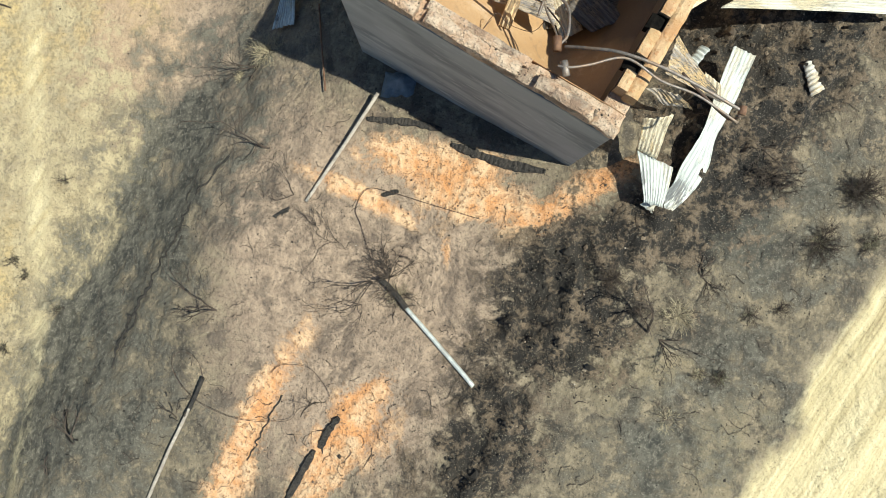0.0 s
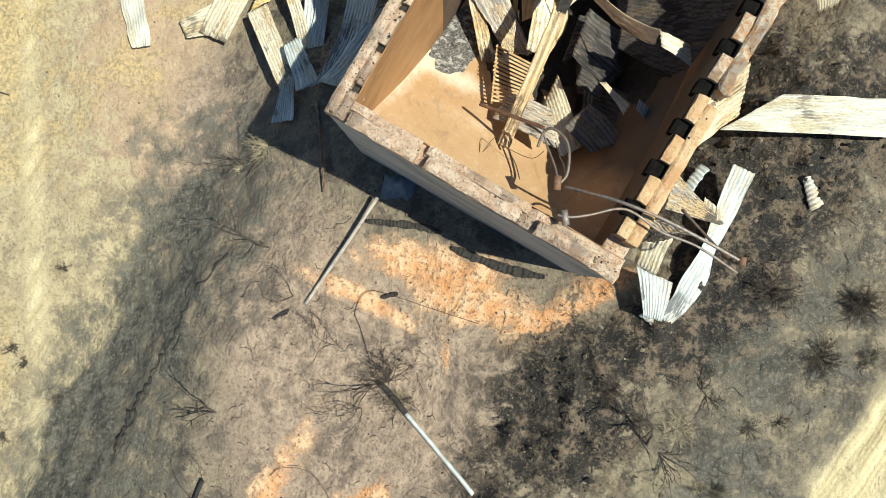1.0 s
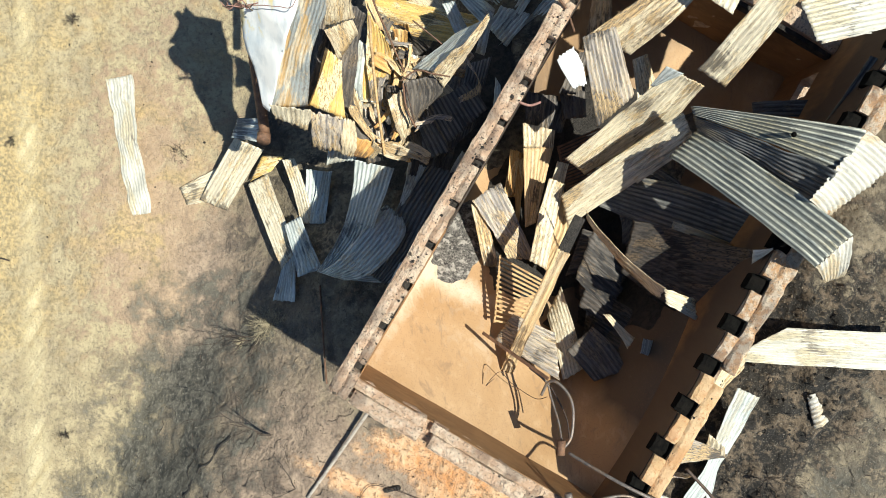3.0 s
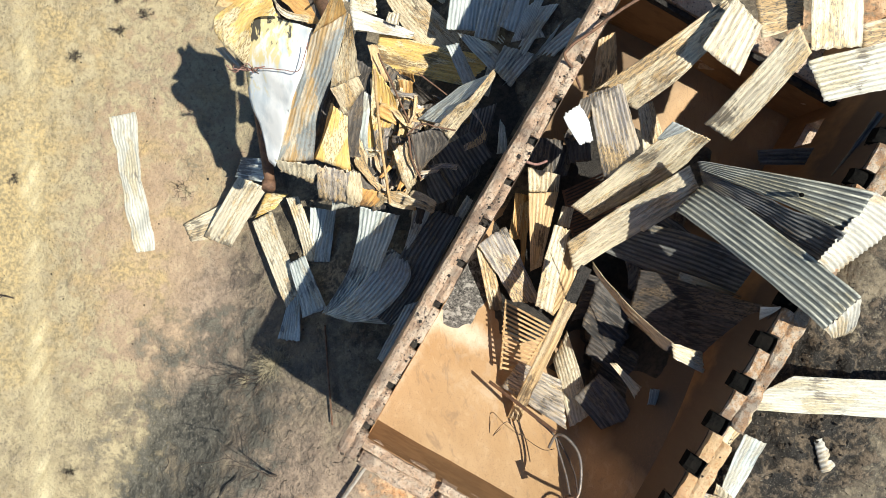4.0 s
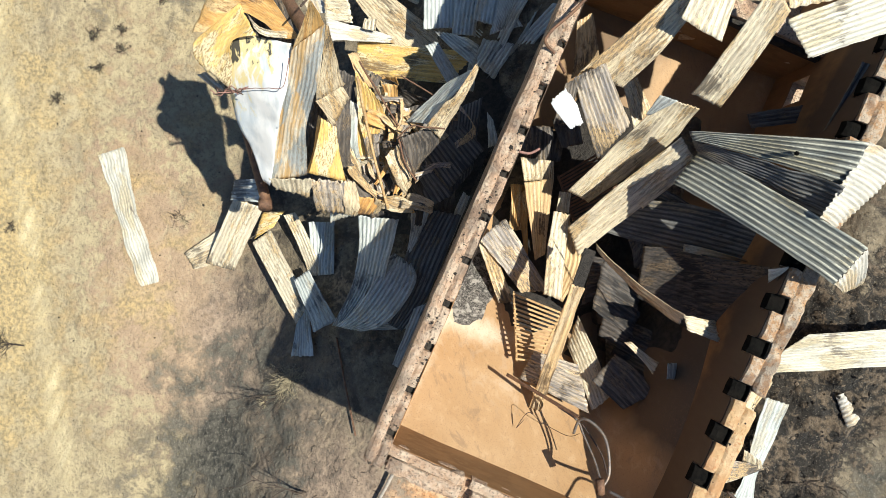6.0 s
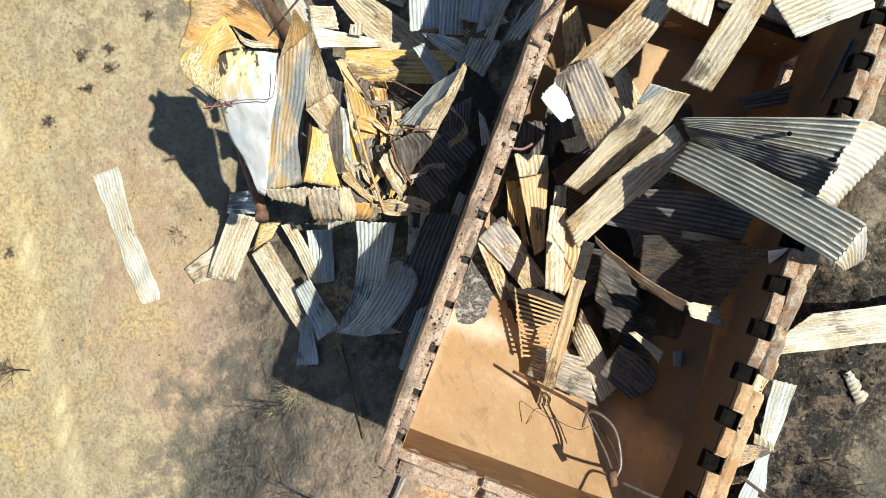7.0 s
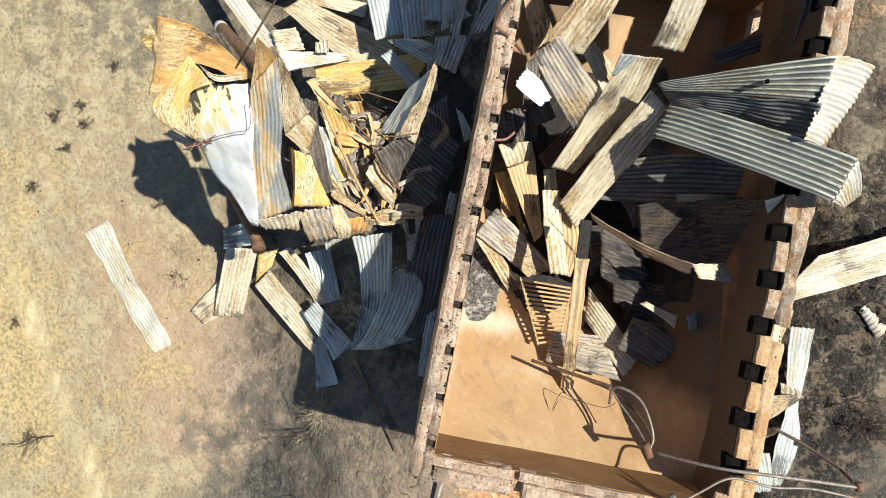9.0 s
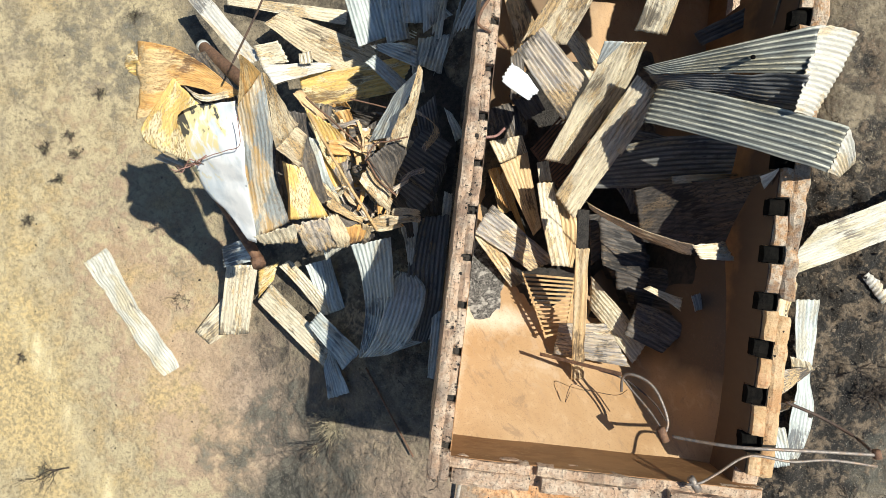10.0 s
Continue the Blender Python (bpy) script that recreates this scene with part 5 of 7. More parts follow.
sheet("grey", [(-1.68, 7.30, 2.47), (0.45, -0.13, -0.15), (-1.71, 7.09, 2.28), (0.45, -0.11, -0.15), (-1.75, 6.89, 1.95), (0.41, -0.12, -0.10)], depth=0.014, dents=0.03, ragged=0.06, label="scorched grey corrugated skirt of the wreck")
sheet("tan", [(-1.40, 7.28, 2.30), (0.19, -0.02, -0.20), (-1.43, 6.96, 2.05), (0.20, -0.09, -0.10), (-1.48, 6.80, 1.88), (0.15, -0.03, -0.05)], dents=0.04, ragged=0.05, label="tan crumpled skirt of the wreck")
sheet("rust", [(-1.17, 7.06, 1.90), (0.34, -0.13, -0.10), (-1.37, 6.83, 1.67), (0.38, -0.02, -0.05)], dents=0.03, depth=0.005, ragged=0.03, label="pinkish-brown sooty sheet scrap of the wreck skirt")
sheet("pale", [(-1.01, 6.98, 1.92), (0.11, -0.12, -0.05), (-1.17, 6.81, 1.60), (0.10, -0.04, 0.00)], dents=0.03, ragged=0.03, label="pale torn sheet sliver by the wreck skirt")
sheet("grey", [(-1.07, 7.55, 1.72), (0.34, -0.08, -0.05), (-1.08, 7.37, 1.60), (0.25, 0.08, 0.00), (-0.96, 7.08, 1.50), (0.18, 0.13, 0.00)], dents=0.04, depth=0.006, ragged=0.04, label="grey wrinkled sheet scrap in the wreck")
sheet("tan", [(-1.37, 7.52, 2.10), (0.13, 0.07, -0.20), (-1.28, 7.31, 1.90), (0.11, 0.03, -0.10), (-1.05, 7.07, 1.80), (0.10, 0.05, 0.00)], dents=0.04, ragged=0.05, label="splintered tan metal lath in the wreck")
sheet("tan", [(0.60, 8.54, 2.95), (0.04, -0.07, 0.00), (0.34, 8.22, 2.76), (0.09, -0.10, -0.08), (0.13, 8.06, 2.57), (0.16, -0.12, -0.10), (-0.10, 7.83, 2.36), (0.15, -0.22, -0.12)], dents=0.03, depth=0.006, ragged=0.04, label="tan scorched sheet curling up to a scalloped ridge")
sheet("slate", [(0.55, 8.52, 2.82), (0.03, -0.06, 0.05), (0.14, 8.34, 2.45), (0.21, -0.17, 0.30), (-0.30, 8.02, 2.20), (0.34, -0.13, 0.40)], dents=0.02, depth=0.004, ragged=0.02, label="blue-grey sheet behind the scalloped ridge")
sheet("soot", [(-0.37, 7.86, 2.38), (0.39, 0.08, 0.05), (-0.29, 7.60, 2.20), (0.53, 0.20, 0.10), (-0.42, 7.35, 1.92), (0.25, 0.29, 0.05)], dents=0.02, depth=0.006, ragged=0.03, label="scorched tan and black corrugated sheet in the wreck")
sheet("tan", [(-0.70, 7.66, 2.23), (0.27, 0.16, 0.05), (-0.63, 7.33, 2.02), (0.25, 0.09, 0.05), (-0.59, 7.14, 1.83), (0.15, 0.12, 0.05)], dents=0.05, ragged=0.03, depth=0.004, label="pale tan bent sheet scrap in the wreck")
sheet("white", [(-0.51, 8.32, 2.00), (0.22, -0.07, 0.00), (-0.68, 7.94, 1.72), (0.11, -0.16, -0.05)], dents=0.01, depth=0.011, ragged=0.02, label="pale corrugated scrap in the wreck")
sheet("rust", [(-0.71, 8.14, 1.95), (0.09, -0.09, -0.10), (-0.75, 7.81, 1.78), (0.12, -0.01, -0.05), (-0.80, 7.60, 1.70), (0.14, 0.05, 0.00)], dents=0.04, ragged=0.04, label="rust-brown twisted scrap in the wreck")
sheet("rust", [(-0.75, 8.92, 1.60), (0.15, -0.05, 0.00), (-0.66, 8.60, 1.60), (0.27, -0.09, 0.00), (-0.61, 8.38, 1.60), (0.17, -0.02, 0.00)], dents=0.05, ragged=0.04, label="pinkish-brown crumpled sheet scrap in the wreck")
sheet("dim", [(0.05, 7.84, 1.50), (0.69, 0.42, 0.00), (0.36, 7.35, 1.35), (0.65, 0.58, 0.10)], dents=0.015, depth=0.004, label="blackened riveted sheet in the wreck")
sheet("dim", [(-0.46, 7.42, 1.55), (0.44, 0.12, 0.00), (-0.20, 6.87, 1.28), (0.58, 0.23, 0.05)], dents=0.015, depth=0.006, label="blackened lower sheet in the wreck")
sheet("grey", [(0.22, 7.71, 1.62), (0.02, -0.09, 0.00), (0.55, 7.94, 1.61), (0.05, -0.10, -0.02), (0.31, 8.36, 1.65), (0.06, 0.05, 0.00)], dents=0.006, depth=0.003, ragged=0.02, label="pale charred lath on the black sheet")
sheet("grey", [(-0.45, 7.23, 1.75), (0.04, 0.09, 0.00), (-0.18, 7.43, 1.72), (-0.02, 0.08, 0.00), (0.11, 7.41, 1.70), (0.02, 0.09, 0.00)], dents=0.006, depth=0.003, ragged=0.02, label="pale charred lath crossing the black sheet")
sheet("yellow", [(-1.36, 10.04, -0.80), (-0.12, -0.61, 0.00), (-0.38, 9.71, -0.60), (-0.21, -0.60, 0.00), (0.84, 9.41, -0.42), (-0.13, -0.60, 0.00)], dents=0.008, depth=0.017, ragged=0.012, label="yellow-rust corrugated sheet lying across the debris")
sheet("tan", [(-1.33, 11.75, -1.20), (0.42, 0.09, 0.00), (-0.61, 10.76, -1.10), (0.54, 0.44, 0.00), (0.10, 9.97, -0.95), (0.64, 0.41, 0.00)], dents=0.012, depth=0.007, ragged=0.02, label="tan corrugated sheet lying beside the wreck")
sheet("white", [(-1.78, 10.45, -0.38), (0.08, -0.41, -0.05), (-1.32, 10.36, -0.50), (-0.12, -0.26, 0.00), (-0.65, 10.19, -0.60), (-0.05, -0.12, 0.00)], dents=0.02, depth=0.007, ragged=0.02, label="white crusted sheet piece beside the wreck")
sheet("pale", [(-1.81, 10.86, -0.40), (-0.03, -0.38, 0.00), (-1.33, 10.73, -0.38), (0.02, -0.43, -0.05)], dents=0.03, depth=0.01, ragged=0.03, label="pale torn corrugated sheet beside the wreck")
sheet("pale", [(-0.98, 10.56, -0.40), (0.24, -0.04, 0.00), (-1.04, 10.36, -0.40), (0.24, -0.08, 0.00)], dents=0.02, depth=0.013, ragged=0.02, label="short pale corrugated offcut beside the wreck")
sheet("slate", [(-1.13, 6.77, 1.29), (0.65, -0.15, 0.10), (-1.31, 6.24, 0.88), (0.48, -0.30, 0.05), (-1.64, 5.56, 0.25), (0.41, -0.25, 0.00), (-2.20, 4.97, -0.20), (0.32, -0.00, 0.00)], dents=0.008, depth=0.012, ragged=0.01, label="grey corrugated sheet draped from the wreck into shade")
sheet("slate", [(-0.87, 6.06, 0.50), (0.30, -0.24, 0.00), (-0.95, 5.81, 0.54), (0.54, -0.29, -0.03), (-1.24, 5.42, 0.50), (0.64, -0.24, 0.00), (-1.64, 5.05, 0.22), (0.56, -0.27, 0.05), (-2.04, 4.89, -0.08), (0.52, -0.14, 0.15)], dents=0.008, depth=0.012, ragged=0.01, label="grey domed corrugated sheet bent over on the ground")
sheet("dim", [(-0.03, 6.74, 0.83), (0.49, -0.15, -0.05), (-0.48, 6.06, 0.60), (0.59, -0.24, 0.00), (-0.82, 5.41, 0.30), (0.49, -0.22, 0.00), (-1.23, 4.85, 0.00), (0.31, -0.20, 0.00)], dents=0.015, depth=0.012, ragged=0.03, label="grey shredded corrugated sheet against the wall")
sheet("slate", [(-2.92, 5.96, -0.90), (-0.23, -0.15, 0.00), (-2.74, 5.40, -0.70), (-0.28, -0.21, 0.00), (-2.57, 4.96, -0.45), (-0.42, -0.21, 0.00)], dents=0.012, depth=0.01, ragged=0.02, label="blue-grey corrugated strip lying on the ground")
sheet("slate", [(-0.46, 6.82, 0.90), (0.29, -0.10, 0.00), (-0.61, 6.42, 0.75), (0.16, -0.05, 0.00), (-0.76, 6.15, 0.60), (0.05, -0.02, 0.00)], dents=0.02, ragged=0.03, label="grey torn corrugated strip in shade")
sheet("grey", [(1.99, 8.21, 3.30), (0.45, 0.13, 0.00), (2.20, 7.80, 2.88), (0.47, 0.24, 0.05), (2.46, 7.38, 2.38), (0.49, 0.42, 0.15)], dents=0.012, depth=0.018, ragged=0.015, label="mottled tan and grey corrugated roofing sheet in the heap")
sheet("pale", [(3.01, 8.36, 1.70), (0.24, 0.10, 0.00), (3.17, 7.77, 1.60), (0.30, 0.25, 0.00)], dents=0.008, depth=0.013, ragged=0.01, label="narrow striped pale corrugated offcut in the heap")
sheet("pale", [(3.28, 7.71, 2.90), (0.55, -0.17, -0.20), (2.94, 7.32, 2.22), (0.65, -0.22, -0.35), (2.07, 6.71, 1.40), (0.37, -0.22, -0.30)], dents=0.015, depth=0.015, ragged=0.012, label="tan scorched corrugated roofing sheet leaning on the heap")
# blue shade at the sheet's corner, put in as a slate fold
sheet("slate", [(3.05, 7.78, 3.07), (0.19, -0.13, 0.10), (2.85, 7.64, 2.76), (0.05, -0.02, 0.03)], dents=0.01, depth=0.004, ragged=0.01, label="folded corner of a leaning sheet, its blue shade painted in")
sheet("pale", [(3.42, 7.10, 2.62), (0.24, -0.39, -0.15), (2.77, 6.63, 1.97), (0.26, -0.42, -0.25), (1.92, 6.00, 1.32), (0.17, -0.47, -0.25)], dents=0.012, depth=0.014, ragged=0.015, label="sooty dark folded corrugated sheet leaning on the heap")
sheet("pale", [(3.49, 6.92, 2.59), (0.09, -0.06, -0.05), (2.88, 6.42, 1.90), (0.06, -0.07, -0.04)], dents=0.006, depth=0.003, ragged=0.01, label="pale folded flange along a leaning sheet")
sheet("straw", [(1.55, 7.07, 1.00), (0.50, 0.01, 0.00), (1.50, 6.44, 0.85), (0.33, -0.00, 0.00), (1.46, 5.80, 0.70), (0.18, 0.09, 0.00)], dents=0.006, depth=0.011, ragged=0.01, label="straw-coloured corrugated sheet in the heap")
sheet("tan", [(1.57, 7.43, 0.95), (0.54, -0.13, 0.00), (1.57, 7.08, 0.86), (0.50, -0.04, 0.00)], dents=0.01, depth=0.011, ragged=0.01, label="scorched tan corrugated sheet by the wall")
sheet("pale", [(1.80, 6.48, 1.35), (0.25, -0.10, 0.00), (1.67, 5.94, 1.20), (0.30, -0.04, 0.00), (1.54, 5.13, 1.00), (0.28, -0.15, 0.00)], dents=0.01, depth=0.012, ragged=0.02, label="straw and grey corrugated sheet in the heap")
sheet("straw", [(1.91, 6.34, 1.15), (0.07, -0.01, 0.00), (1.91, 5.71, 1.08), (0.32, -0.18, 0.00), (1.62, 5.09, 0.95), (0.17, -0.14, 0.00)], dents=0.015, depth=0.012, ragged=0.02, label="tan ribbed corrugated offcut in the heap")
sheet("pale", [(1.97, 6.83, 0.95), (0.19, -0.05, 0.00), (1.88, 6.51, 0.95), (0.20, -0.07, 0.00)], dents=0.01, depth=0.013, ragged=0.01, label="short straw-coloured corrugated offcut")
sheet("grey", [(0.70, 6.37, 0.76), (0.49, 0.30, 0.03), (1.01, 5.82, 0.72), (0.43, 0.21, 0.00), (1.31, 5.22, 0.66), (0.49, -0.03, 0.00)], dents=0.025, depth=0.008, ragged=0.04, label="scorched grey and pink crumpled corrugated sheet")
sheet("tan", [(2.20, 8.14, 2.98), (0.58, -0.26, -0.05), (2.82, 8.56, 3.38), (0.32, -0.35, 0.05), (3.49, 9.14, 3.60), (0.19, -0.21, 0.00)], dents=0.012, depth=0.011, ragged=0.015, label="long weathered tan corrugated sheet across the room")
sheet("pale", [(3.25, 8.41, 3.80), (0.42, -0.37, 0.10), (3.58, 9.01, 3.82), (0.31, -0.38, 0.05)], dents=0.015, depth=0.009, ragged=0.015, label="pale blistered corrugated sheet with scalloped end")
sheet("tan", [(3.86, 9.03, 3.50), (-0.08, 0.50, 0.00), (4.37, 9.10, 3.60), (0.02, 0.39, 0.00)], dents=0.015, depth=0.008, ragged=0.015, label="tan weathered corrugated sheet near the wall")
sheet("straw", [(2.36, 9.32, 2.00), (0.25, 0.10, 0.00), (2.39, 8.82, 1.70), (0.39, 0.08, 0.00), (2.38, 8.63, 1.40), (0.40, 0.08, 0.00)], dents=0.012, depth=0.012, ragged=0.015, label="rust-edged dark corrugated sheet by the wall")
sheet("tan", [(-1.42, 7.83, 1.90), (0.12, 0.02, 0.00), (-1.31, 7.56, 1.80), (0.10, 0.05, 0.00), (-1.30, 7.28, 1.75), (0.08, 0.02, 0.00)], dents=0.04, ragged=0.04, label="bent tan sheet sliver in the wreck")
sheet("pale", [(-0.72, 7.32, 1.75), (0.10, 0.01, 0.00), (-0.64, 7.07, 1.70), (0.09, 0.04, 0.00), (-0.88, 6.91, 1.60), (0.04, -0.08, 0.00)], dents=0.04, ragged=0.04, label="pale bent sheet sliver in the wreck")
sheet("straw", [(-1.11, 9.10, 2.35), (0.10, 0.04, -0.10), (-1.05, 8.88, 2.25), (0.10, 0.03, -0.10), (-0.96, 8.64, 2.10), (0.10, -0.01, 0.00)], dents=0.04, ragged=0.03, label="straw-brown twisted strip by the fallen roofing")
# two dark sheets added to close holes in the wreck's cast shadow
sheet("soot", [(-2.19, 9.67, 3.65), (0.77, -0.15, 0.10), (-2.20, 9.08, 3.60), (1.09, -0.31, 0.20), (-2.31, 8.49, 3.30), (0.80, -0.15, 0.20)], dents=0.04, ragged=0.03, label="dark filler sheet added beneath the rust-orange one")
sheet("soot", [(-1.28, 8.79, 2.75), (0.35, -0.17, -0.30), (-1.56, 8.13, 2.30), (0.52, -0.12, -0.20), (-1.76, 7.49, 1.90), (0.73, -0.13, -0.20)], dents=0.05, ragged=0.04, label="dark filler sheet added inside the wreck")
sheet("grey", [(-0.82, 8.39, 1.75), (0.18, -0.27, 0.00), (-0.90, 7.88, 1.60), (0.29, -0.13, 0.00)], dents=0.05, ragged=0.04, label="scorched crumpled sheet deep in the wreck")
sheet("panel", [(1.55, 7.95, 3.27), (0.21, 0.13, 0.05), (1.66, 7.77, 3.23), (0.24, 0.12, 0.05), (1.77, 7.56, 3.11), (0.17, 0.06, 0.02)], dents=0.04, depth=0.004, ragged=0.03, label="white crumpled flaking sheet in the heap")
sheet("stained", [(-6.74, 8.97, -1.69), (0.59, 0.10, 0.06), (-6.72, 8.51, -1.77), (0.54, 0.10, 0.06), (-6.62, 7.87, -1.73), (0.46, 0.10, 0.10), (-6.55, 7.14, -1.79), (0.46, 0.14, 0.06), (-6.40, 6.53, -1.77), (0.48, 0.08, 0.06), (-6.33, 6.12, -1.78), (0.38, 0.05, 0.04)], dents=0.035, depth=0.006, ragged=0.015, label="buckled white corrugated strip lying on bare ground")
sheet("soot", [(3.16, 5.85, 1.38), (0.79, -0.36, 0.05), (3.01, 5.66, 1.38), (0.36, -0.17, 0.05), (2.87, 5.46, 1.35), (0.07, -0.03, 0.00)], dents=0.015, depth=0.007, ragged=0.01, label="dull brown torn corrugated sheet piece")
sheet("straw", [(3.29, 5.75, 2.31), (-0.02, -0.11, -0.02), (3.68, 5.61, 2.34), (-0.01, -0.11, -0.04), (4.15, 5.44, 2.39), (0.01, -0.03, -0.02)], dents=0.008, depth=0.004, ragged=0.01, label="thin pale curled edge strip of a sheet")
sheet("slate", [(3.99, 5.30, 3.25), (0.03, -0.19, -0.10), (4.05, 5.35, 3.43), (-0.01, -0.10, -0.05), (4.10, 5.41, 3.55), (-0.00, -0.02, 0.00)], dents=0.01, depth=0.003, ragged=0.01, label="small pale torn sheet tip above the rolled sheet")
# the room's shade is put into the dark colours of these two sheets
sheet("burnt", [(2.79, 5.43, 1.75), (-0.10, -0.79, -0.30), (3.27, 5.20, 2.00), (-0.26, -0.97, -0.40), (3.76, 4.95, 2.35), (-0.17, -1.07, -0.50), (4.05, 4.93, 2.75), (-0.08, -0.94, -0.50), (4.06, 5.25, 3.35), (-0.04, -0.33, -0.30)], dents=0.015, depth=0.004, ragged=0.012, label="large black rolled sheet in the room, shade in its colour")
sheet("dim", [(2.61, 6.35, 1.28), (-0.33, -0.50, -0.05), (3.63, 5.98, 1.70), (-0.27, -0.70, -0.20), (4.46, 5.56, 2.30), (-0.24, -0.55, -0.10)], dents=0.012, depth=0.005, ragged=0.012, label="long dark corrugated sheet under the heap, shade in its colour")
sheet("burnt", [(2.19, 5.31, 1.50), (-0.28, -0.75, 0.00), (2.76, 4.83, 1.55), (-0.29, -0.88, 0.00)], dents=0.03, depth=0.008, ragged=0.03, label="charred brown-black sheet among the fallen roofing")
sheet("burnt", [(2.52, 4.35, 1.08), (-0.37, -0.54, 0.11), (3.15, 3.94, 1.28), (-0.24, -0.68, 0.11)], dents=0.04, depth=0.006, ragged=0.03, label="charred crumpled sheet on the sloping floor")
sheet("grey", [(3.12, 2.66, 2.90), (-0.10, -0.47, -0.20), (3.71, 2.46, 2.35), (-0.01, -0.28, -0.10), (4.28, 2.24, 1.90), (-0.03, -0.04, 0.00)], dents=0.01, depth=0.016, ragged=0.015, label="yellowed corrugated sheet leaning outside the wall")
sheet("soot", [(2.12, 3.99, 1.53), (-0.41, -0.36, 0.05), (2.37, 3.73, 1.62), (-0.50, -0.33, 0.05), (2.54, 3.45, 1.75), (-0.50, -0.19, 0.00)], dents=0.015, depth=0.009, ragged=0.015, label="sooty brown corrugated sheet on the sloping floor")
sheet("burnt", [(2.24, 4.84, 1.45), (-0.26, -0.69, 0.00), (2.64, 4.51, 1.50), (-0.33, -0.52, 0.00)], dents=0.02, depth=0.01, ragged=0.02, label="charred corrugated sheet beside the twisted strip")
sheet("tan", [(2.44, 4.41, 1.90), (0.11, 0.00, 0.00), (2.64, 4.18, 1.95), (0.12, 0.02, 0.00), (2.79, 3.98, 2.00), (0.11, 0.16, 0.00)], dents=0.02, depth=0.006, ragged=0.02, label="tan torn sheet tip in the heap")


def wreck_scraps():
    """Small crumpled offcuts lying over one another between the wreck's large sheets."""
    rng = random.Random(41)
    kinds = (("tan", "tan scorched"), ("grey", "sooty grey"), ("soot", "charred dark"), ("pale", "pale whitened"), ("rust", "rust-brown"), ("burnt", "burnt black"), ("straw", "straw-coloured"))
    for _ in range(46):
        p, q = rng.random(), 0.78 * rng.random()
        mid = Vector((-1.03, 8.83, 1.90)) + Vector((0.90, -0.68, 0.00)) * p + Vector((-0.46, -1.93, -0.40)) * q + Vector((0, 0, rng.uniform(-0.25, 0.25)))
        turn, size, wide = rng.gauss(-1.25, 0.7), rng.uniform(0.18, 0.5), rng.uniform(0.05, 0.2)
        along = Vector((math.cos(turn), math.sin(turn), rng.uniform(-0.5, 0.3))) * size
        across = Vector((-math.sin(turn), math.cos(turn), rng.uniform(-0.8, 0.8))) * wide
        bend = Vector((rng.uniform(-0.06, 0.06), rng.uniform(-0.06, 0.06), rng.uniform(-0.03, 0.08)))
        mat, word = rng.choice(kinds)
        sheet(mat, [mid - along / 2, across, mid + bend, across * rng.uniform(0.6, 1.3), mid + along / 2, across * rng.uniform(0.2, 0.9)], dents=0.03, depth=0.007, ragged=0.04, label=word + " crumpled roofing offcut in the wreck")


wreck_scraps()

tube("roofing_bolt", [(4.27, 6.80, 3.72), (4.19, 6.79, 3.86)], 0.03, PITCHBLACK, 8, 2, parent=fan, label="blackened roofing bolt and washer")

# ---- slatted racks ----
def slatted_rack(c0, c1, c2, c3, slats, mat, label):
    """Corners: c0 to c1 along the first slat, c3 to c2 along the last."""
    c0, c1, c2, c3 = (Vector(c) for c in (c0, c1, c2, c3))
    rack = empty("slatted_rack", (c0 + c2) / 2, label, "rack")
    for a, b in ((c0, c3), (c1, c2)):
        bar("rail", a - Vector((0, 0, 0.04)), b - Vector((0, 0, 0.04)), 0.035, 0.05, mat, rack)
    for k in range(slats):
        s = (k + 0.5) / slats
        a, b = c0.lerp(c3, s), c1.lerp(c2, s)
        j = (b - a).normalized() * 0.04 * noise.noise(Vector((k * 3.1, 0, 0)))
        bar("slat", a + j - (b - a) * 0.03, b + j * 2 + (b - a) * 0.03, 0.034, 0.016, mat, rack)
    return rack


def bar(name, a, b, width, height, mat, parent=None, label="", twist=0.0):
    """A straight bar with eased edges and slightly uneven sides."""
    a, b = Vector(a), Vector(b)
    d = (b - a).normalized()
    side = d.cross(Vector((0, 0, 1))).normalized()
    up = side.cross(d)
    n = max(3, min(24, int((b - a).length / 0.12)))
    ring = [(-0.5, -0.35), (-0.4, -0.5), (0.4, -0.5), (0.5, -0.35), (0.5, 0.35), (0.4, 0.5), (-0.4, 0.5), (-0.5, 0.35)]
    verts, faces = [], []
    for i in range(n):
        p = a.lerp(b, i / (n - 1)) + noise.noise_vector(a * 3 + d * i) * min(width, height) * 0.12
        for x, y in ring:
            verts.append(p + side * x * width + up * y * height)
    for i in range(n - 1):
        for k in range(8):
            p, q = i * 8 + k, i * 8 + (k + 1) % 8
            faces.append([p, q, q + 8, p + 8])
    faces += [list(range(8))[::-1], [len(verts) - 8 + k for k in range(8)]]
    ob = mesh_object(name, verts, faces, mat, parent)
    if parent is not None:
        ob.matrix_parent_inverse = parent.matrix_basis.inverted()
    return tagged(ob, label)


slatted_rack((0.93, 5.29, 0.95), (1.68, 4.87, 1.00), (1.11, 4.16, 1.45), (0.79, 4.22, 1.40), 14, PALEWOOD, "straw-coloured slatted wooden rack tilted on the sloping floor")
slatted_rack((1.90, 7.12, 0.90), (2.55, 7.41, 0.95), (2.92, 6.65, 1.00), (2.06, 6.34, 0.95), 15, RUSTPIPE, "dark rusty slatted rack buried under fallen roofing sheets")

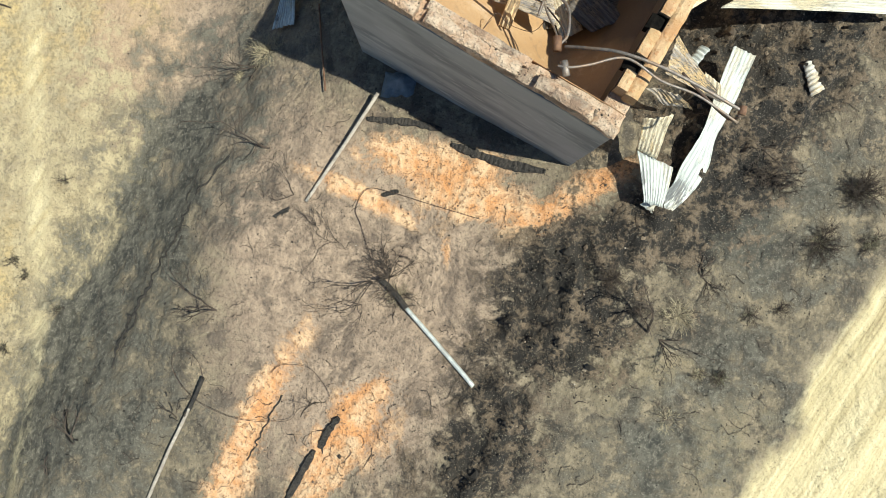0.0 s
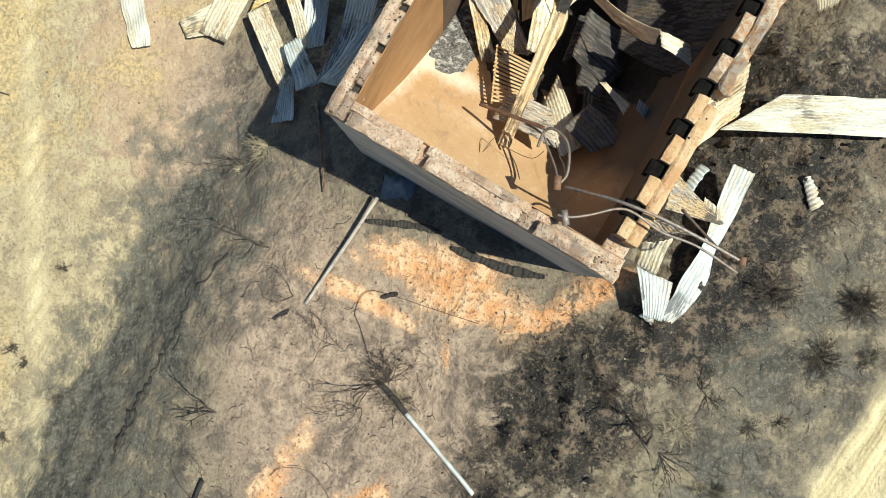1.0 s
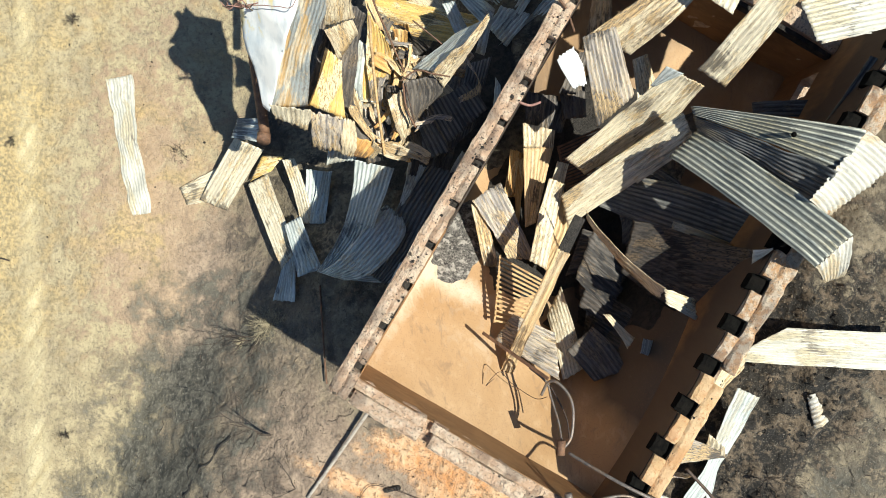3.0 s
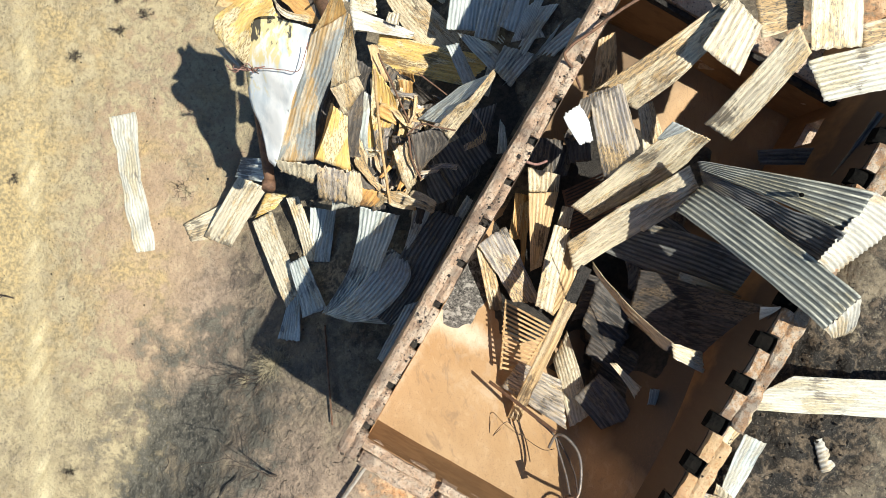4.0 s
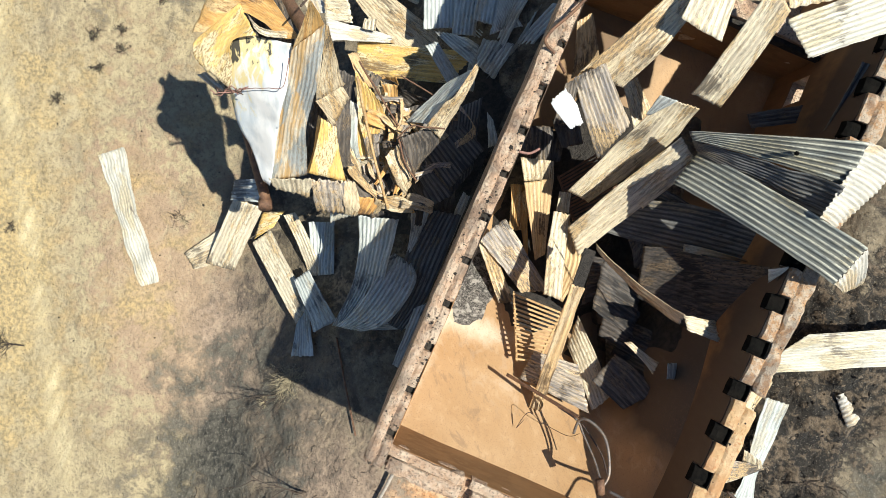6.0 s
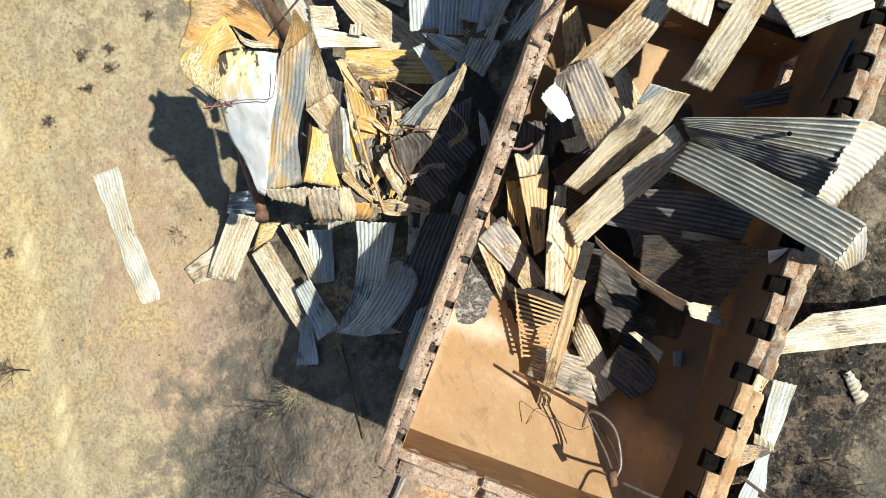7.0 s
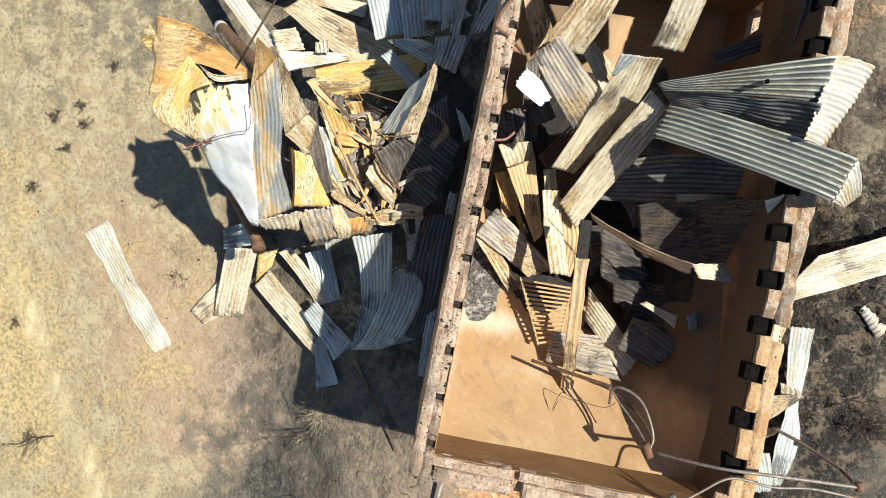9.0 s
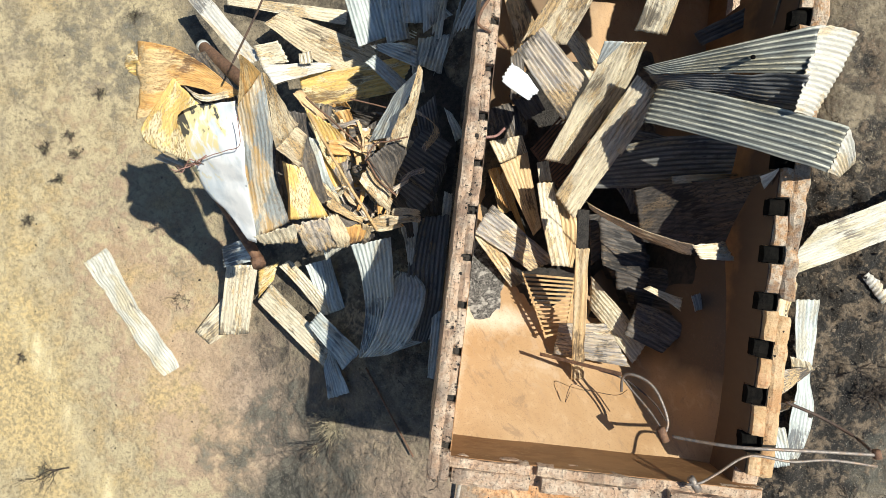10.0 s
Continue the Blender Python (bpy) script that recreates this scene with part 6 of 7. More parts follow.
# ---- long timber and folded flashing ----
def fluted_plank(a, b, width, mat, label):
    """A narrow folded metal flashing: three flutes along its length."""
    return sheet(mat, [a, tuple(width), b, tuple(width)], sag=0.02, dents=0.008, label=label, pitch=0.085, depth=0.02, ragged=0.04)


fluted_plank((1.73, 5.37, 2.20), (0.95, 3.48, 1.60), Vector((1.81, 5.33, 2.20)) - Vector((1.63, 5.42, 2.20)), "straw", "long straw-coloured folded metal strip propped on the rack")
tagged(bar("charred_batten", (2.00, 5.87, 2.10), (1.72, 5.33, 2.15), 0.17, 0.05, CHARWOOD), "charred dark timber batten end above the rack", "timber")
tagged(bar("steel_angle", (0.58, 4.11, 1.75), (1.44, 3.58, 2.60), 0.05, 0.03, RUSTPIPE), "thin scorched steel angle lying over the floor", "steel bar")

# ---- pipework hanging over the wall ----
pipes = empty("pipework", (2.24, 2.45, 3.60), "bent scorched steel pipes hanging over the wall top", "pipe")
tube("pipe", [(3.72, 1.71, 3.68), (3.19, 2.00, 3.72), (2.70, 2.25, 3.72), (2.23, 2.46, 3.62), (1.88, 2.60, 3.35), (1.63, 2.70, 3.10)], 0.022, PIPE, 10, parent=pipes)
tube("pipe", [(3.67, 1.57, 3.66), (3.16, 1.90, 3.70), (2.71, 2.08, 3.70), (2.38, 2.31, 3.72), (2.17, 2.37, 3.70), (1.84, 2.30, 3.66), (1.60, 2.27, 3.64), (1.44, 2.30, 3.60)], 0.017, PIPE, 8, parent=pipes)
tube("hose", [(1.55, 2.74, 3.05), (1.68, 2.88, 3.00), (1.73, 3.20, 2.90), (1.69, 3.40, 2.80), (1.55, 3.55, 2.70), (1.44, 3.53, 2.60), (1.36, 3.33, 2.50)], 0.021, PIPE, 8, parent=pipes)
tube("hose", [(1.56, 2.79, 3.00), (1.55, 3.02, 2.80), (1.48, 3.32, 2.60), (1.43, 3.51, 2.50), (1.21, 3.69, 2.35)], 0.016, PIPE, 8, parent=pipes)
tube("hose", [(1.68, 2.82, 2.90), (1.67, 3.06, 2.75), (1.58, 3.28, 2.60), (1.49, 3.45, 2.50)], 0.012, WIRE, 6, parent=pipes)
tube("coupling", [(1.54, 2.85, 3.05), (1.53, 2.66, 3.05)], 0.06, RUSTPIPE, 10, 2, parent=pipes)
tube("valve", [(3.73, 1.77, 3.68), (3.71, 1.67, 3.68)], 0.05, RUSTPIPE, 12, 2, parent=pipes, label="brown rusted valve body")
tube("clamp", [(1.52, 2.36, 3.60), (1.55, 2.17, 3.60)], 0.05, PIPE, 6, 2, parent=pipes)
tagged(tube("power_cable", [(3.27, 2.41, 2.90), (3.60, 2.05, 2.90), (3.82, 1.73, 3.10), (3.76, 1.69, 3.50)], 0.022, WIRE, 6), "black cable drooping outside the wall", "cable")
tagged(tube("loose_wire", [(0.73, 3.46, 2.00), (0.61, 3.34, 1.95), (0.81, 3.56, 2.00), (0.99, 3.39, 2.00), (1.31, 3.21, 2.20), (1.46, 3.28, 2.40)], 0.005, WIRE, 5), "thin loose wire curling over the floor", "wire")

tagged(tube("curled_rim", [(3.06, 4.71, 1.75), (3.69, 4.37, 2.10), (4.01, 4.44, 2.50), (4.06, 5.07, 3.20)], 0.018, CHARWOOD, 6, kink=0.006), "blackened curled rim rod under the rolled sheet", "rod")

# ---- debris on the long wall ----
tagged(tube("bent_strap", [(2.45, 9.32, 3.60), (2.07, 9.08, 3.68), (1.72, 8.82, 3.70), (1.45, 8.63, 3.66), (1.40, 8.53, 3.64), (1.53, 8.41, 3.50), (1.68, 8.25, 3.20)], 0.02, RUSTPIPE, 6, kink=0.01), "pale bent timber strap lying over the wall top", "strap")
tagged(tube("pink_rod", [(0.93, 7.26, 3.50), (1.07, 7.23, 3.45), (1.21, 7.28, 3.40)], 0.018, PINKWIRE, 6), "short pinkish bent rod at the wall top", "rod")

# ---- column under the wreck and its wires ----
column = empty("steel_column", (-2.92, 7.22, 1.20), "brown rusty steel column leaning out of the wreck", "column")
tube("shaft", [(-2.89, 9.05, 2.30), (-2.89, 8.16, 1.77), (-2.90, 7.27, 1.25)], 0.085, RUSTPIPE, 14, parent=column)
tube("cap", [(-2.92, 7.26, 1.22), (-2.91, 7.14, 1.30)], 0.11, RUSTPIPE, 14, 2, parent=column, label="dished rusty end cap")
tube("branch_pipe", [(-2.02, 10.11, 2.60), (-1.77, 9.58, 3.10), (-1.51, 9.04, 3.60)], 0.085, RUSTPIPE, 16, parent=column)
tube("rim", [(-2.03, 10.14, 2.58), (-2.00, 10.08, 2.63)], 0.09, GALV, 16, 2, parent=column, label="blue-grey pipe mouth")
bundle = empty("wire_bundle", (-2.46, 8.40, 3.60), "tangled pinkish-brown wire lying on the white panel", "wire")
for k in range(7):
    pts = []
    for i in range(7):
        w = Vector((-2.66, 8.38, 3.74)).lerp(Vector((-2.32, 8.35, 3.80)), i / 6)
        pts.append(w + noise.noise_vector(Vector((k * 5.0, i * 1.3, 2.0))) * 0.11 + Vector((0, 0, 0.03)))
    tube("strand", pts, 0.007, PINKWIRE if k % 3 else WIRE, 5, 5, parent=bundle)
tagged(tube("loose_wire", [(-1.34, 8.88, 4.80), (-1.16, 9.14, 4.60), (-0.94, 9.49, 4.30), (-0.78, 9.70, 4.20)], 0.012, WIRE, 5), "thin dark wire sticking up from the wreck", "wire")
tagged(tube("loose_rod", [(-1.07, 8.71, 2.50), (-1.04, 7.90, 2.10), (-0.93, 6.86, 1.70)], 0.022, PALEWOOD, 6, kink=0.008), "long straw-coloured batten across the wreck", "rod")
tagged(tube("loose_rod", [(-1.02, 8.93, 2.50), (-0.82, 8.51, 2.30), (-0.60, 8.03, 2.10)], 0.014, RUSTPIPE, 6, kink=0.008), "dark bent rod across the wreck", "rod")
tagged(tube("loose_rod", [(-0.62, 7.76, 2.60), (-0.39, 7.91, 2.60), (-0.19, 7.87, 2.60), (0.07, 7.82, 2.60)], 0.012, RUSTPIPE, 6, kink=0.008), "thin bent rusty rod by the scalloped sheet", "rod")
tagged(tube("loose_rod", [(-0.60, 7.78, 2.40), (-0.56, 7.46, 2.30), (-0.43, 7.19, 2.20)], 0.016, RUSTPIPE, 6, kink=0.008), "rusty splayed rod in the wreck", "rod")
tagged(tube("loose_rod", [(-0.57, 7.79, 2.40), (-0.49, 7.45, 2.30), (-0.44, 7.26, 2.20)], 0.01, WIRE, 6, kink=0.008), "dark splayed wire in the wreck", "rod")
tagged(tube("loose_rod", [(-1.65, 8.55, 4.20), (-1.81, 8.31, 3.95), (-2.05, 8.34, 3.85), (-2.39, 8.40, 3.75)], 0.005, PINKWIRE, 6, kink=0.008), "pinkish wire trailing over the white panel", "rod")
tagged(tube("loose_wire", [(-0.46, 8.68, 2.40), (-0.06, 8.42, 2.20), (0.27, 8.18, 2.00)], 0.012, RUSTPIPE, 5), "thin rusty rod in the wreck", "rod")

# ---- posts, boards and bags on the ground in front ----
def post(points, r0, r1, mat, label, burnt=None):
    ob = empty("fence_post", points[0], label, "post")
    tube("shaft", points, r0, mat, 12, 5, parent=ob, taper=r1 / r0, kink=0.006)
    if burnt:
        tube("burnt_end", burnt, r0 * 1.2, CHARWOOD, 10, 4, parent=ob, label="charred black end", kink=0.01)
    return ob


post([(-2.50, 0.87, -0.01), (-1.85, 1.79, 0.09), (-1.16, 2.79, 0.22)], 0.03, 0.034, GREYWOOD, "silver-grey weathered timber post lying on the soil")
post([(0.53, -2.38, 0.60), (-0.04, -1.74, 0.43), (-0.67, -1.03, 0.29)], 0.044, 0.04, GALV, "pale galvanised tube post with a charred end", [(-0.65, -1.05, 0.29), (-0.85, -0.80, 0.26), (-1.12, -0.54, 0.22)])
post([(-5.40, -4.59, -0.01), (-5.02, -3.72, -0.00), (-4.55, -2.74, -0.01)], 0.032, 0.032, GREYWOOD, "half-charred grey timber post lying on soil", [(-4.71, -3.05, -0.01), (-4.55, -2.74, -0.01), (-4.38, -2.35, 0.01)])
tagged(tube("steel_rod", [(-2.38, 4.69, -0.60), (-2.28, 3.85, -0.34), (-2.17, 2.92, -0.13)], 0.018, RUSTPIPE, 6), "thin dark steel rod lying beside the wall", "rod")
tagged(tube("loose_wire", [(-1.27, -0.30, 0.09), (-1.49, 0.42, 0.02), (-1.59, 0.73, 0.03), (-1.38, 1.09, 0.04), (-0.97, 1.04, 0.03), (-0.24, 0.81, 0.14), (0.66, 0.53, 0.30)], 0.006, WIRE, 5), "thin dark wire snaking over bare soil", "wire")
tagged(tube("loose_wire", [(-4.38, -2.35, -0.01), (-4.45, -2.07, 0.02), (-4.67, -1.88, 0.02), (-4.93, -1.95, -0.05), (-4.93, -2.22, -0.02), (-4.71, -2.58, -0.02), (-4.34, -2.87, -0.01), (-3.65, -3.11, 0.02), (-2.75, -3.08, 0.11), (-2.71, -2.66, 0.10)], 0.005, WIRE, 5), "looped thin fence wire lying on soil", "wire")
tagged(tube("loose_wire", [(-3.14, -2.26, 0.04), (-2.93, -2.10, 0.07), (-2.45, -2.13, 0.13), (-2.13, -2.44, 0.18), (-2.02, -2.68, 0.18)], 0.005, WIRE, 5), "curved thin wire over ochre soil", "wire")


def charred_board(points, width, label):
    """A thin board burnt to black scales, its edges eaten away."""
    path = [Vector((p.x, p.y, ground_z(p.x, p.y))) for p in smooth_path(points, 14)]
    verts, faces, n = [], [], len(path)
    for i, p in enumerate(path):
        d = (path[min(i + 1, n - 1)] - path[max(i - 1, 0)]).normalized()
        side = d.cross(Vector((0, 0, 1))).normalized()
        w = width * (0.5 + 0.5 * min(1.0, 6 * min(i, n - 1 - i) / n)) * (1 + 0.45 * noise.noise(p * 11))
        ridge = 0.010 * (1 if i % 2 else -1)
        for s, z in ((-0.5, 0.0), (-0.42, 0.05), (-0.15, 0.06), (0.15, 0.055), (0.42, 0.05), (0.5, 0.0)):
            verts.append(p + side * s * w + Vector((0, 0, z + (ridge if z else 0) + 0.02 * noise.noise(p * 9 + side * s))))
    for i in range(n - 1):
        for k in range(5):
            a = i * 6 + k
            faces.append([a, a + 1, a + 7, a + 6])
        faces.append([i * 6, i * 6 + 6, i * 6 + 11, i * 6 + 5])
    faces += [list(range(6)), [len(verts) - 6 + k for k in range(6)][::-1]]
    return tagged(mesh_object("charred_board", verts, faces, CHARWOOD), label, "timber")


charred_board([(0.16, 1.89, 0.08), (0.67, 1.68, 0.17), (1.22, 1.49, 0.26), (1.81, 1.37, 0.38)], 0.17, "curved charred timber board with cracked black scales")
charred_board([(-1.39, 2.38, -0.06), (-0.97, 2.34, -0.04), (-0.51, 2.29, -0.02), (-0.02, 2.17, 0.03)], 0.13, "thin charred timber board lying by the wall")
charred_board([(-2.83, -4.55, 0.22), (-2.55, -4.04, 0.21), (-2.31, -3.61, 0.21)], 0.12, "charred black log lying in ochre soil")
charred_board([(-2.21, -3.58, 0.23), (-2.07, -3.28, 0.25), (-1.86, -3.01, 0.23)], 0.14, "broken charred log end in ochre soil")
charred_board([(-1.12, 0.98, -0.01), (-0.81, 1.06, 0.01)], 0.08, "short charred wood scrap on soil")
charred_board([(-3.10, 0.59, -0.09), (-2.82, 0.76, -0.08)], 0.05, "short burnt stick on soil")


def tarp():
    verts, n = [], 22
    c = Vector((-0.79, 3.01, -0.05))
    for i in range(n):
        for j in range(n):
            x, y = (i / (n - 1) - 0.5), (j / (n - 1) - 0.5)
            p = c + Vector((0.62 * x + 0.10 * y, 0.46 * y + 0.06 * noise.noise(Vector((x * 5, 1, 0))), 0))
            r = max(0.0, 1 - 2.0 * max(abs(x), abs(y)))
            p.z += 0.22 * r ** 0.5 + 0.09 * noise.noise(p * 5.0) * (0.3 + r)
            verts.append(p)
    tagged(mesh_object("crumpled_tarp", verts, grid_faces(n, n), BLUETARP, shade=True), "crumpled dark blue plastic bag by the wall foot", "bag")


tarp()


# ---- ash heap on the floor ----
def heap(name, cu, cv, ru, rv, height, mat, label, category, base):
    verts, n = [], 40
    for i in range(n):
        for j in range(n):
            x, y = 2 * i / (n - 1) - 1, 2 * j / (n - 1) - 1
            u, v = cu + x * ru, cv + y * rv
            r = math.sqrt(x * x + y * y) * (1 + 0.3 * fbm(u, v, 2.5, 3, 2.0))
            h = height * max(0.0, 1 - r) - 0.03 * smooth(0.9, 1.2, r)
            verts.append(plan(u, v, base(u, v) + h + 0.03 * fbm(u, v, 6.0, 3) * smooth(1.1, 0.6, r)))
    tagged(mesh_object(name, verts, grid_faces(n, n), mat, shade=True), label, category, kind="stuff")


heap("ash_heap", -2.5, 4.95, 0.46, 0.9, 0.06, ASHPILE, "peppered grey and black ash heap against the wall", "ash", floor_z)
# black heaps added to fill the sooty, shaded gaps between the sheets
heap("charcoal_heap", -2.1, 5.9, 0.55, 0.9, 0.2, CHARWOOD, "black filler heap under the fallen sheets", "charcoal", floor_z)
heap("charcoal_heap", -1.2, 6.6, 1.4, 2.2, 0.35, CHARWOOD, "black filler heap on the sloping floor", "charcoal", floor_z)
heap("charcoal_heap", 0.0, 6.0, 0.8, 1.3, 0.25, CHARWOOD, "black filler heap on the sloping floor", "charcoal", floor_z)
heap("rubble_heap", -4.1, 7.3, 0.9, 2.2, 0.22, CHARWOOD, "charred rubble under the collapsed wreck", "rubble", lambda u, v: float(np.interp(u, BASE_U, BASE_Z)))
heap("earth_heap", 1.55, 3.2, 0.5, 0.8, 0.3, GROUND, "rubble and burnt earth banked at the wall corner", "rubble", lambda u, v: float(np.interp(u, BASE_U, BASE_Z)))


# ---- burnt shrubs, roots and grass ----
def twigs(stems, length, spread, lift, seed, thick=0.012, forks=3):
    """Stems that fork and fork again, as verts and faces."""
    rng = random.Random(seed)
    verts, faces = [], []

    def grow(p, d, size, r, level):
        pts = [p]
        for k in range(5):
            d = (d + Vector((rng.uniform(-1, 1), rng.uniform(-1, 1), rng.uniform(-0.7, 0.7))) * 0.42).normalized()
            pts.append(pts[-1] + d * size / 5)
        v, f = tube_rings(pts, [max(0.0025, r * (1 - 0.13 * k)) for k in range(6)], 4)
        base = len(verts)
        verts.extend(v)
        faces.extend([[i + base for i in q] for q in f])
        if level < 2:
            for _ in range(forks if level == 0 else 2):
                q = pts[rng.randint(2, 5)]
                e = (d + Vector((rng.uniform(-1, 1), rng.uniform(-1, 1), rng.uniform(-0.5, 0.8))) * 0.9).normalized()
                grow(q, e, size * rng.uniform(0.4, 0.7), r * 0.6, level + 1)

    for k in range(stems):
        w = rng.uniform(0, 2 * math.pi) if spread > 3 else rng.gauss(0, spread)
        grow(Vector((0, 0, 0)), Vector((math.cos(w), math.sin(w), lift * rng.uniform(0.4, 1.4))).normalized(), length * rng.uniform(0.6, 1.15), thick, 0)
    return verts, faces


def shrub(at, length, stems, turn, seed, label, spread=6.3, lift=0.6, thick=0.012, forks=3, category="shrub", grass=0, grass_mat=None):
    bush = category == "shrub" and spread > 3
    length, thick = length * (0.5 if bush else 0.8), thick * (0.8 if bush else 1.0)
    stems, lift = (stems * 2, lift * 1.4) if bush else (stems, lift)
    at = (at[0], at[1], ground_z(at[0], at[1]))
    ob = empty("burnt_shrub" if category == "shrub" else "burnt_branch", at, label, category)
    ob.rotation_euler = (0, 0, radians(turn))
    v, f = twigs(stems, length, spread, lift, seed, thick, forks)
    mesh_object("branchwork", v, f, TWIG, ob)
    if grass:
        v, f = blades(grass * 2 // 3, length * 0.62, seed)
        mesh_object("grass", v, f, grass_mat or DRYGRASS, ob, "dry straw-coloured grass blades")
    return ob


def blades(count, size, seed):
    rng = random.Random(seed + 99)
    verts, faces = [], []
    for _ in range(count):
        w, r = rng.uniform(0, 6.283), size * 0.75 * rng.random()
        p = Vector((r * math.cos(w), r * math.sin(w), 0))
        w2 = w + rng.gauss(0, 0.8)
        d = Vector((math.cos(w2), math.sin(w2), rng.uniform(0.5, 1.6))).normalized()
        side = Vector((-math.sin(w2), math.cos(w2), 0)) * 0.0035
        n = rng.uniform(0.3, 1.0) * size
        q = p + d * n * 0.6
        e = q + (d + Vector((0, 0, -0.8))).normalized() * n * 0.4
        b = len(verts)
        verts += [p - side, p + side, q + side * 0.7, q - side * 0.7, e]
        faces += [[b, b + 1, b + 2, b + 3], [b + 3, b + 2, b + 4]]
    return verts, faces


shrub((-3.26, 1.90, -0.32), 1.1, 2, 165, 1, "burnt black branch lying on ashy soil", 0.15, 0.12, 0.016, 4, "branch")
shrub((-2.74, 1.00, -0.09), 0.7, 3, 140, 2, "thin burnt twigs on bare soil", 0.5, 0.2, 0.008, 3, "branch")
shrub((-1.90, 0.11, -0.02), 0.8, 4, 150, 3, "thin burnt twigs on bare soil", 0.7, 0.2, 0.007, 3, "branch")
shrub((-2.32, 0.42, -0.05), 0.7, 3, 100, 4, "thin burnt twigs on bare soil", 0.8, 0.2, 0.006, 3, "branch")
shrub((-0.96, -0.52, 0.12), 0.65, 22, 110, 5, "dense black burnt bush beside a fallen post", 0.7, 0.9, 0.009, 4)
shrub((-0.80, -0.85, 0.17), 0.75, 8, 0, 6, "burnt bush with flattened straw grass by a post", 6.3, 0.4, 0.008, 3, "shrub", 260, DRYGRASS)
shrub((-1.27, -0.60, 0.09), 0.95, 4, 170, 7, "long burnt sticks lying on soil", 0.35, 0.12, 0.012, 3, "branch")
shrub((-1.47, -1.01, 0.09), 0.9, 4, 190, 8, "thin burnt twigs on bare soil", 0.5, 0.12, 0.007, 3, "branch")
shrub((5.39, 1.17, 1.10), 0.75, 12, 60, 9, "burnt black bush with bare twigs", 6.3, 0.7, 0.013, 4)
shrub((5.25, 1.65, 1.06), 0.9, 8, 90, 10, "burnt grey-black bush with bare twigs", 2.0, 0.6, 0.008, 4)
shrub((6.84, 0.92, 1.14), 0.62, 30, 0, 11, "dense dark scorched bush on ashy ground", 6.3, 0.7, 0.009, 4, "shrub", 160, GREYGRASS)
shrub((6.19, 0.08, 1.13), 0.6, 22, 0, 12, "dark scorched bush beside the sandy track", 6.3, 0.5, 0.008, 4, "shrub", 200, GREYGRASS)
shrub((7.02, 0.10, 1.15), 0.5, 6, 0, 13, "olive dry scrub beside the sandy track", 6.3, 0.5, 0.006, 3, "shrub", 300, GREYGRASS)
shrub((3.39, -1.38, 1.05), 1.1, 2, 97, 14, "bare burnt sapling with forked black limbs", 0.25, 0.7, 0.02, 3)
shrub((3.56, -1.49, 1.08), 0.8, 5, -50, 15, "burnt black branches on ashy soil", 0.5, 0.3, 0.012, 3, "branch")
shrub((3.88, -1.11, 1.09), 0.6, 4, 60, 16, "straw-grey dry grass with burnt twigs", 0.8, 0.3, 0.006, 2, "shrub", 260, DRYGRASS)
shrub((4.20, -2.06, 1.12), 0.35, 4, 0, 17, "pale grey dry grass clump", 6.3, 0.5, 0.005, 2, "shrub", 240, DRYGRASS)
shrub((4.54, -2.11, 1.12), 0.4, 8, 0, 18, "brown dry scrub clump on ashy soil", 6.3, 0.6, 0.006, 3, "shrub", 260, GREYGRASS)
shrub((4.26, -0.46, 1.09), 0.5, 6, 30, 19, "burnt forked twigs on ashy soil", 0.8, 0.3, 0.010, 3, "branch")
shrub((4.34, -0.55, 1.10), 0.45, 4, -80, 20, "burnt forked twigs on ashy soil", 0.5, 0.3, 0.008, 3, "branch")
shrub((2.80, -0.51, 0.94), 0.45, 18, 0, 21, "low black burnt bush on charred clods", 6.3, 0.6, 0.009, 4)
shrub((3.21, -1.02, 1.01), 0.35, 10, 0, 22, "low black burnt bush on charred clods", 6.3, 0.5, 0.008, 3)
shrub((5.03, -1.06, 1.12), 0.35, 8, 0, 23, "low scorched scrub on ashy soil", 6.3, 0.4, 0.007, 3, "shrub", 60, GREYGRASS)
shrub((5.49, -1.01, 1.13), 0.3, 8, 0, 24, "low scorched scrub on ashy soil", 6.3, 0.4, 0.007, 3, "shrub", 60, GREYGRASS)
shrub((3.69, -2.83, 1.12), 0.5, 4, 70, 25, "dry straw stalks and burnt twigs", 0.7, 0.3, 0.007, 3, "shrub", 90, DRYGRASS)
shrub((-4.15, -1.13, -0.09), 1.0, 3, 155, 26, "burnt black branches on the bank", 0.3, 0.15, 0.016, 3, "branch")
shrub((-5.19, -0.74, -0.47), 0.9, 3, -30, 27, "burnt black branches on the bank", 0.4, 0.15, 0.013, 4, "branch")
shrub((-7.03, -3.63, -0.52), 0.85, 3, 120, 28, "burnt black forked branch on the bank", 0.25, 0.15, 0.016, 3, "branch")
shrub((-7.57, -4.32, -0.58), 0.4, 3, 120, 29, "short burnt forked stick on the bank", 0.4, 0.15, 0.013, 2, "branch")
shrub((-2.59, -3.05, 0.10), 0.75, 4, 50, 30, "burnt forked branch lying on ochre soil", 0.4, 0.2, 0.010, 3, "branch")
shrub((-4.90, -3.12, -0.07), 0.5, 2, 110, 31, "short burnt stick on grey soil", 0.3, 0.15, 0.012, 2, "branch")
shrub((-5.95, -3.54, -0.17), 0.5, 3, 10, 32, "thin burnt twigs on grey soil", 0.6, 0.15, 0.008, 2, "branch")
shrub((-3.92, 3.66, -1.22), 0.7, 5, -10, 33, "dark burnt twigs beside dry grass", 0.6, 0.15, 0.010, 3, "branch")
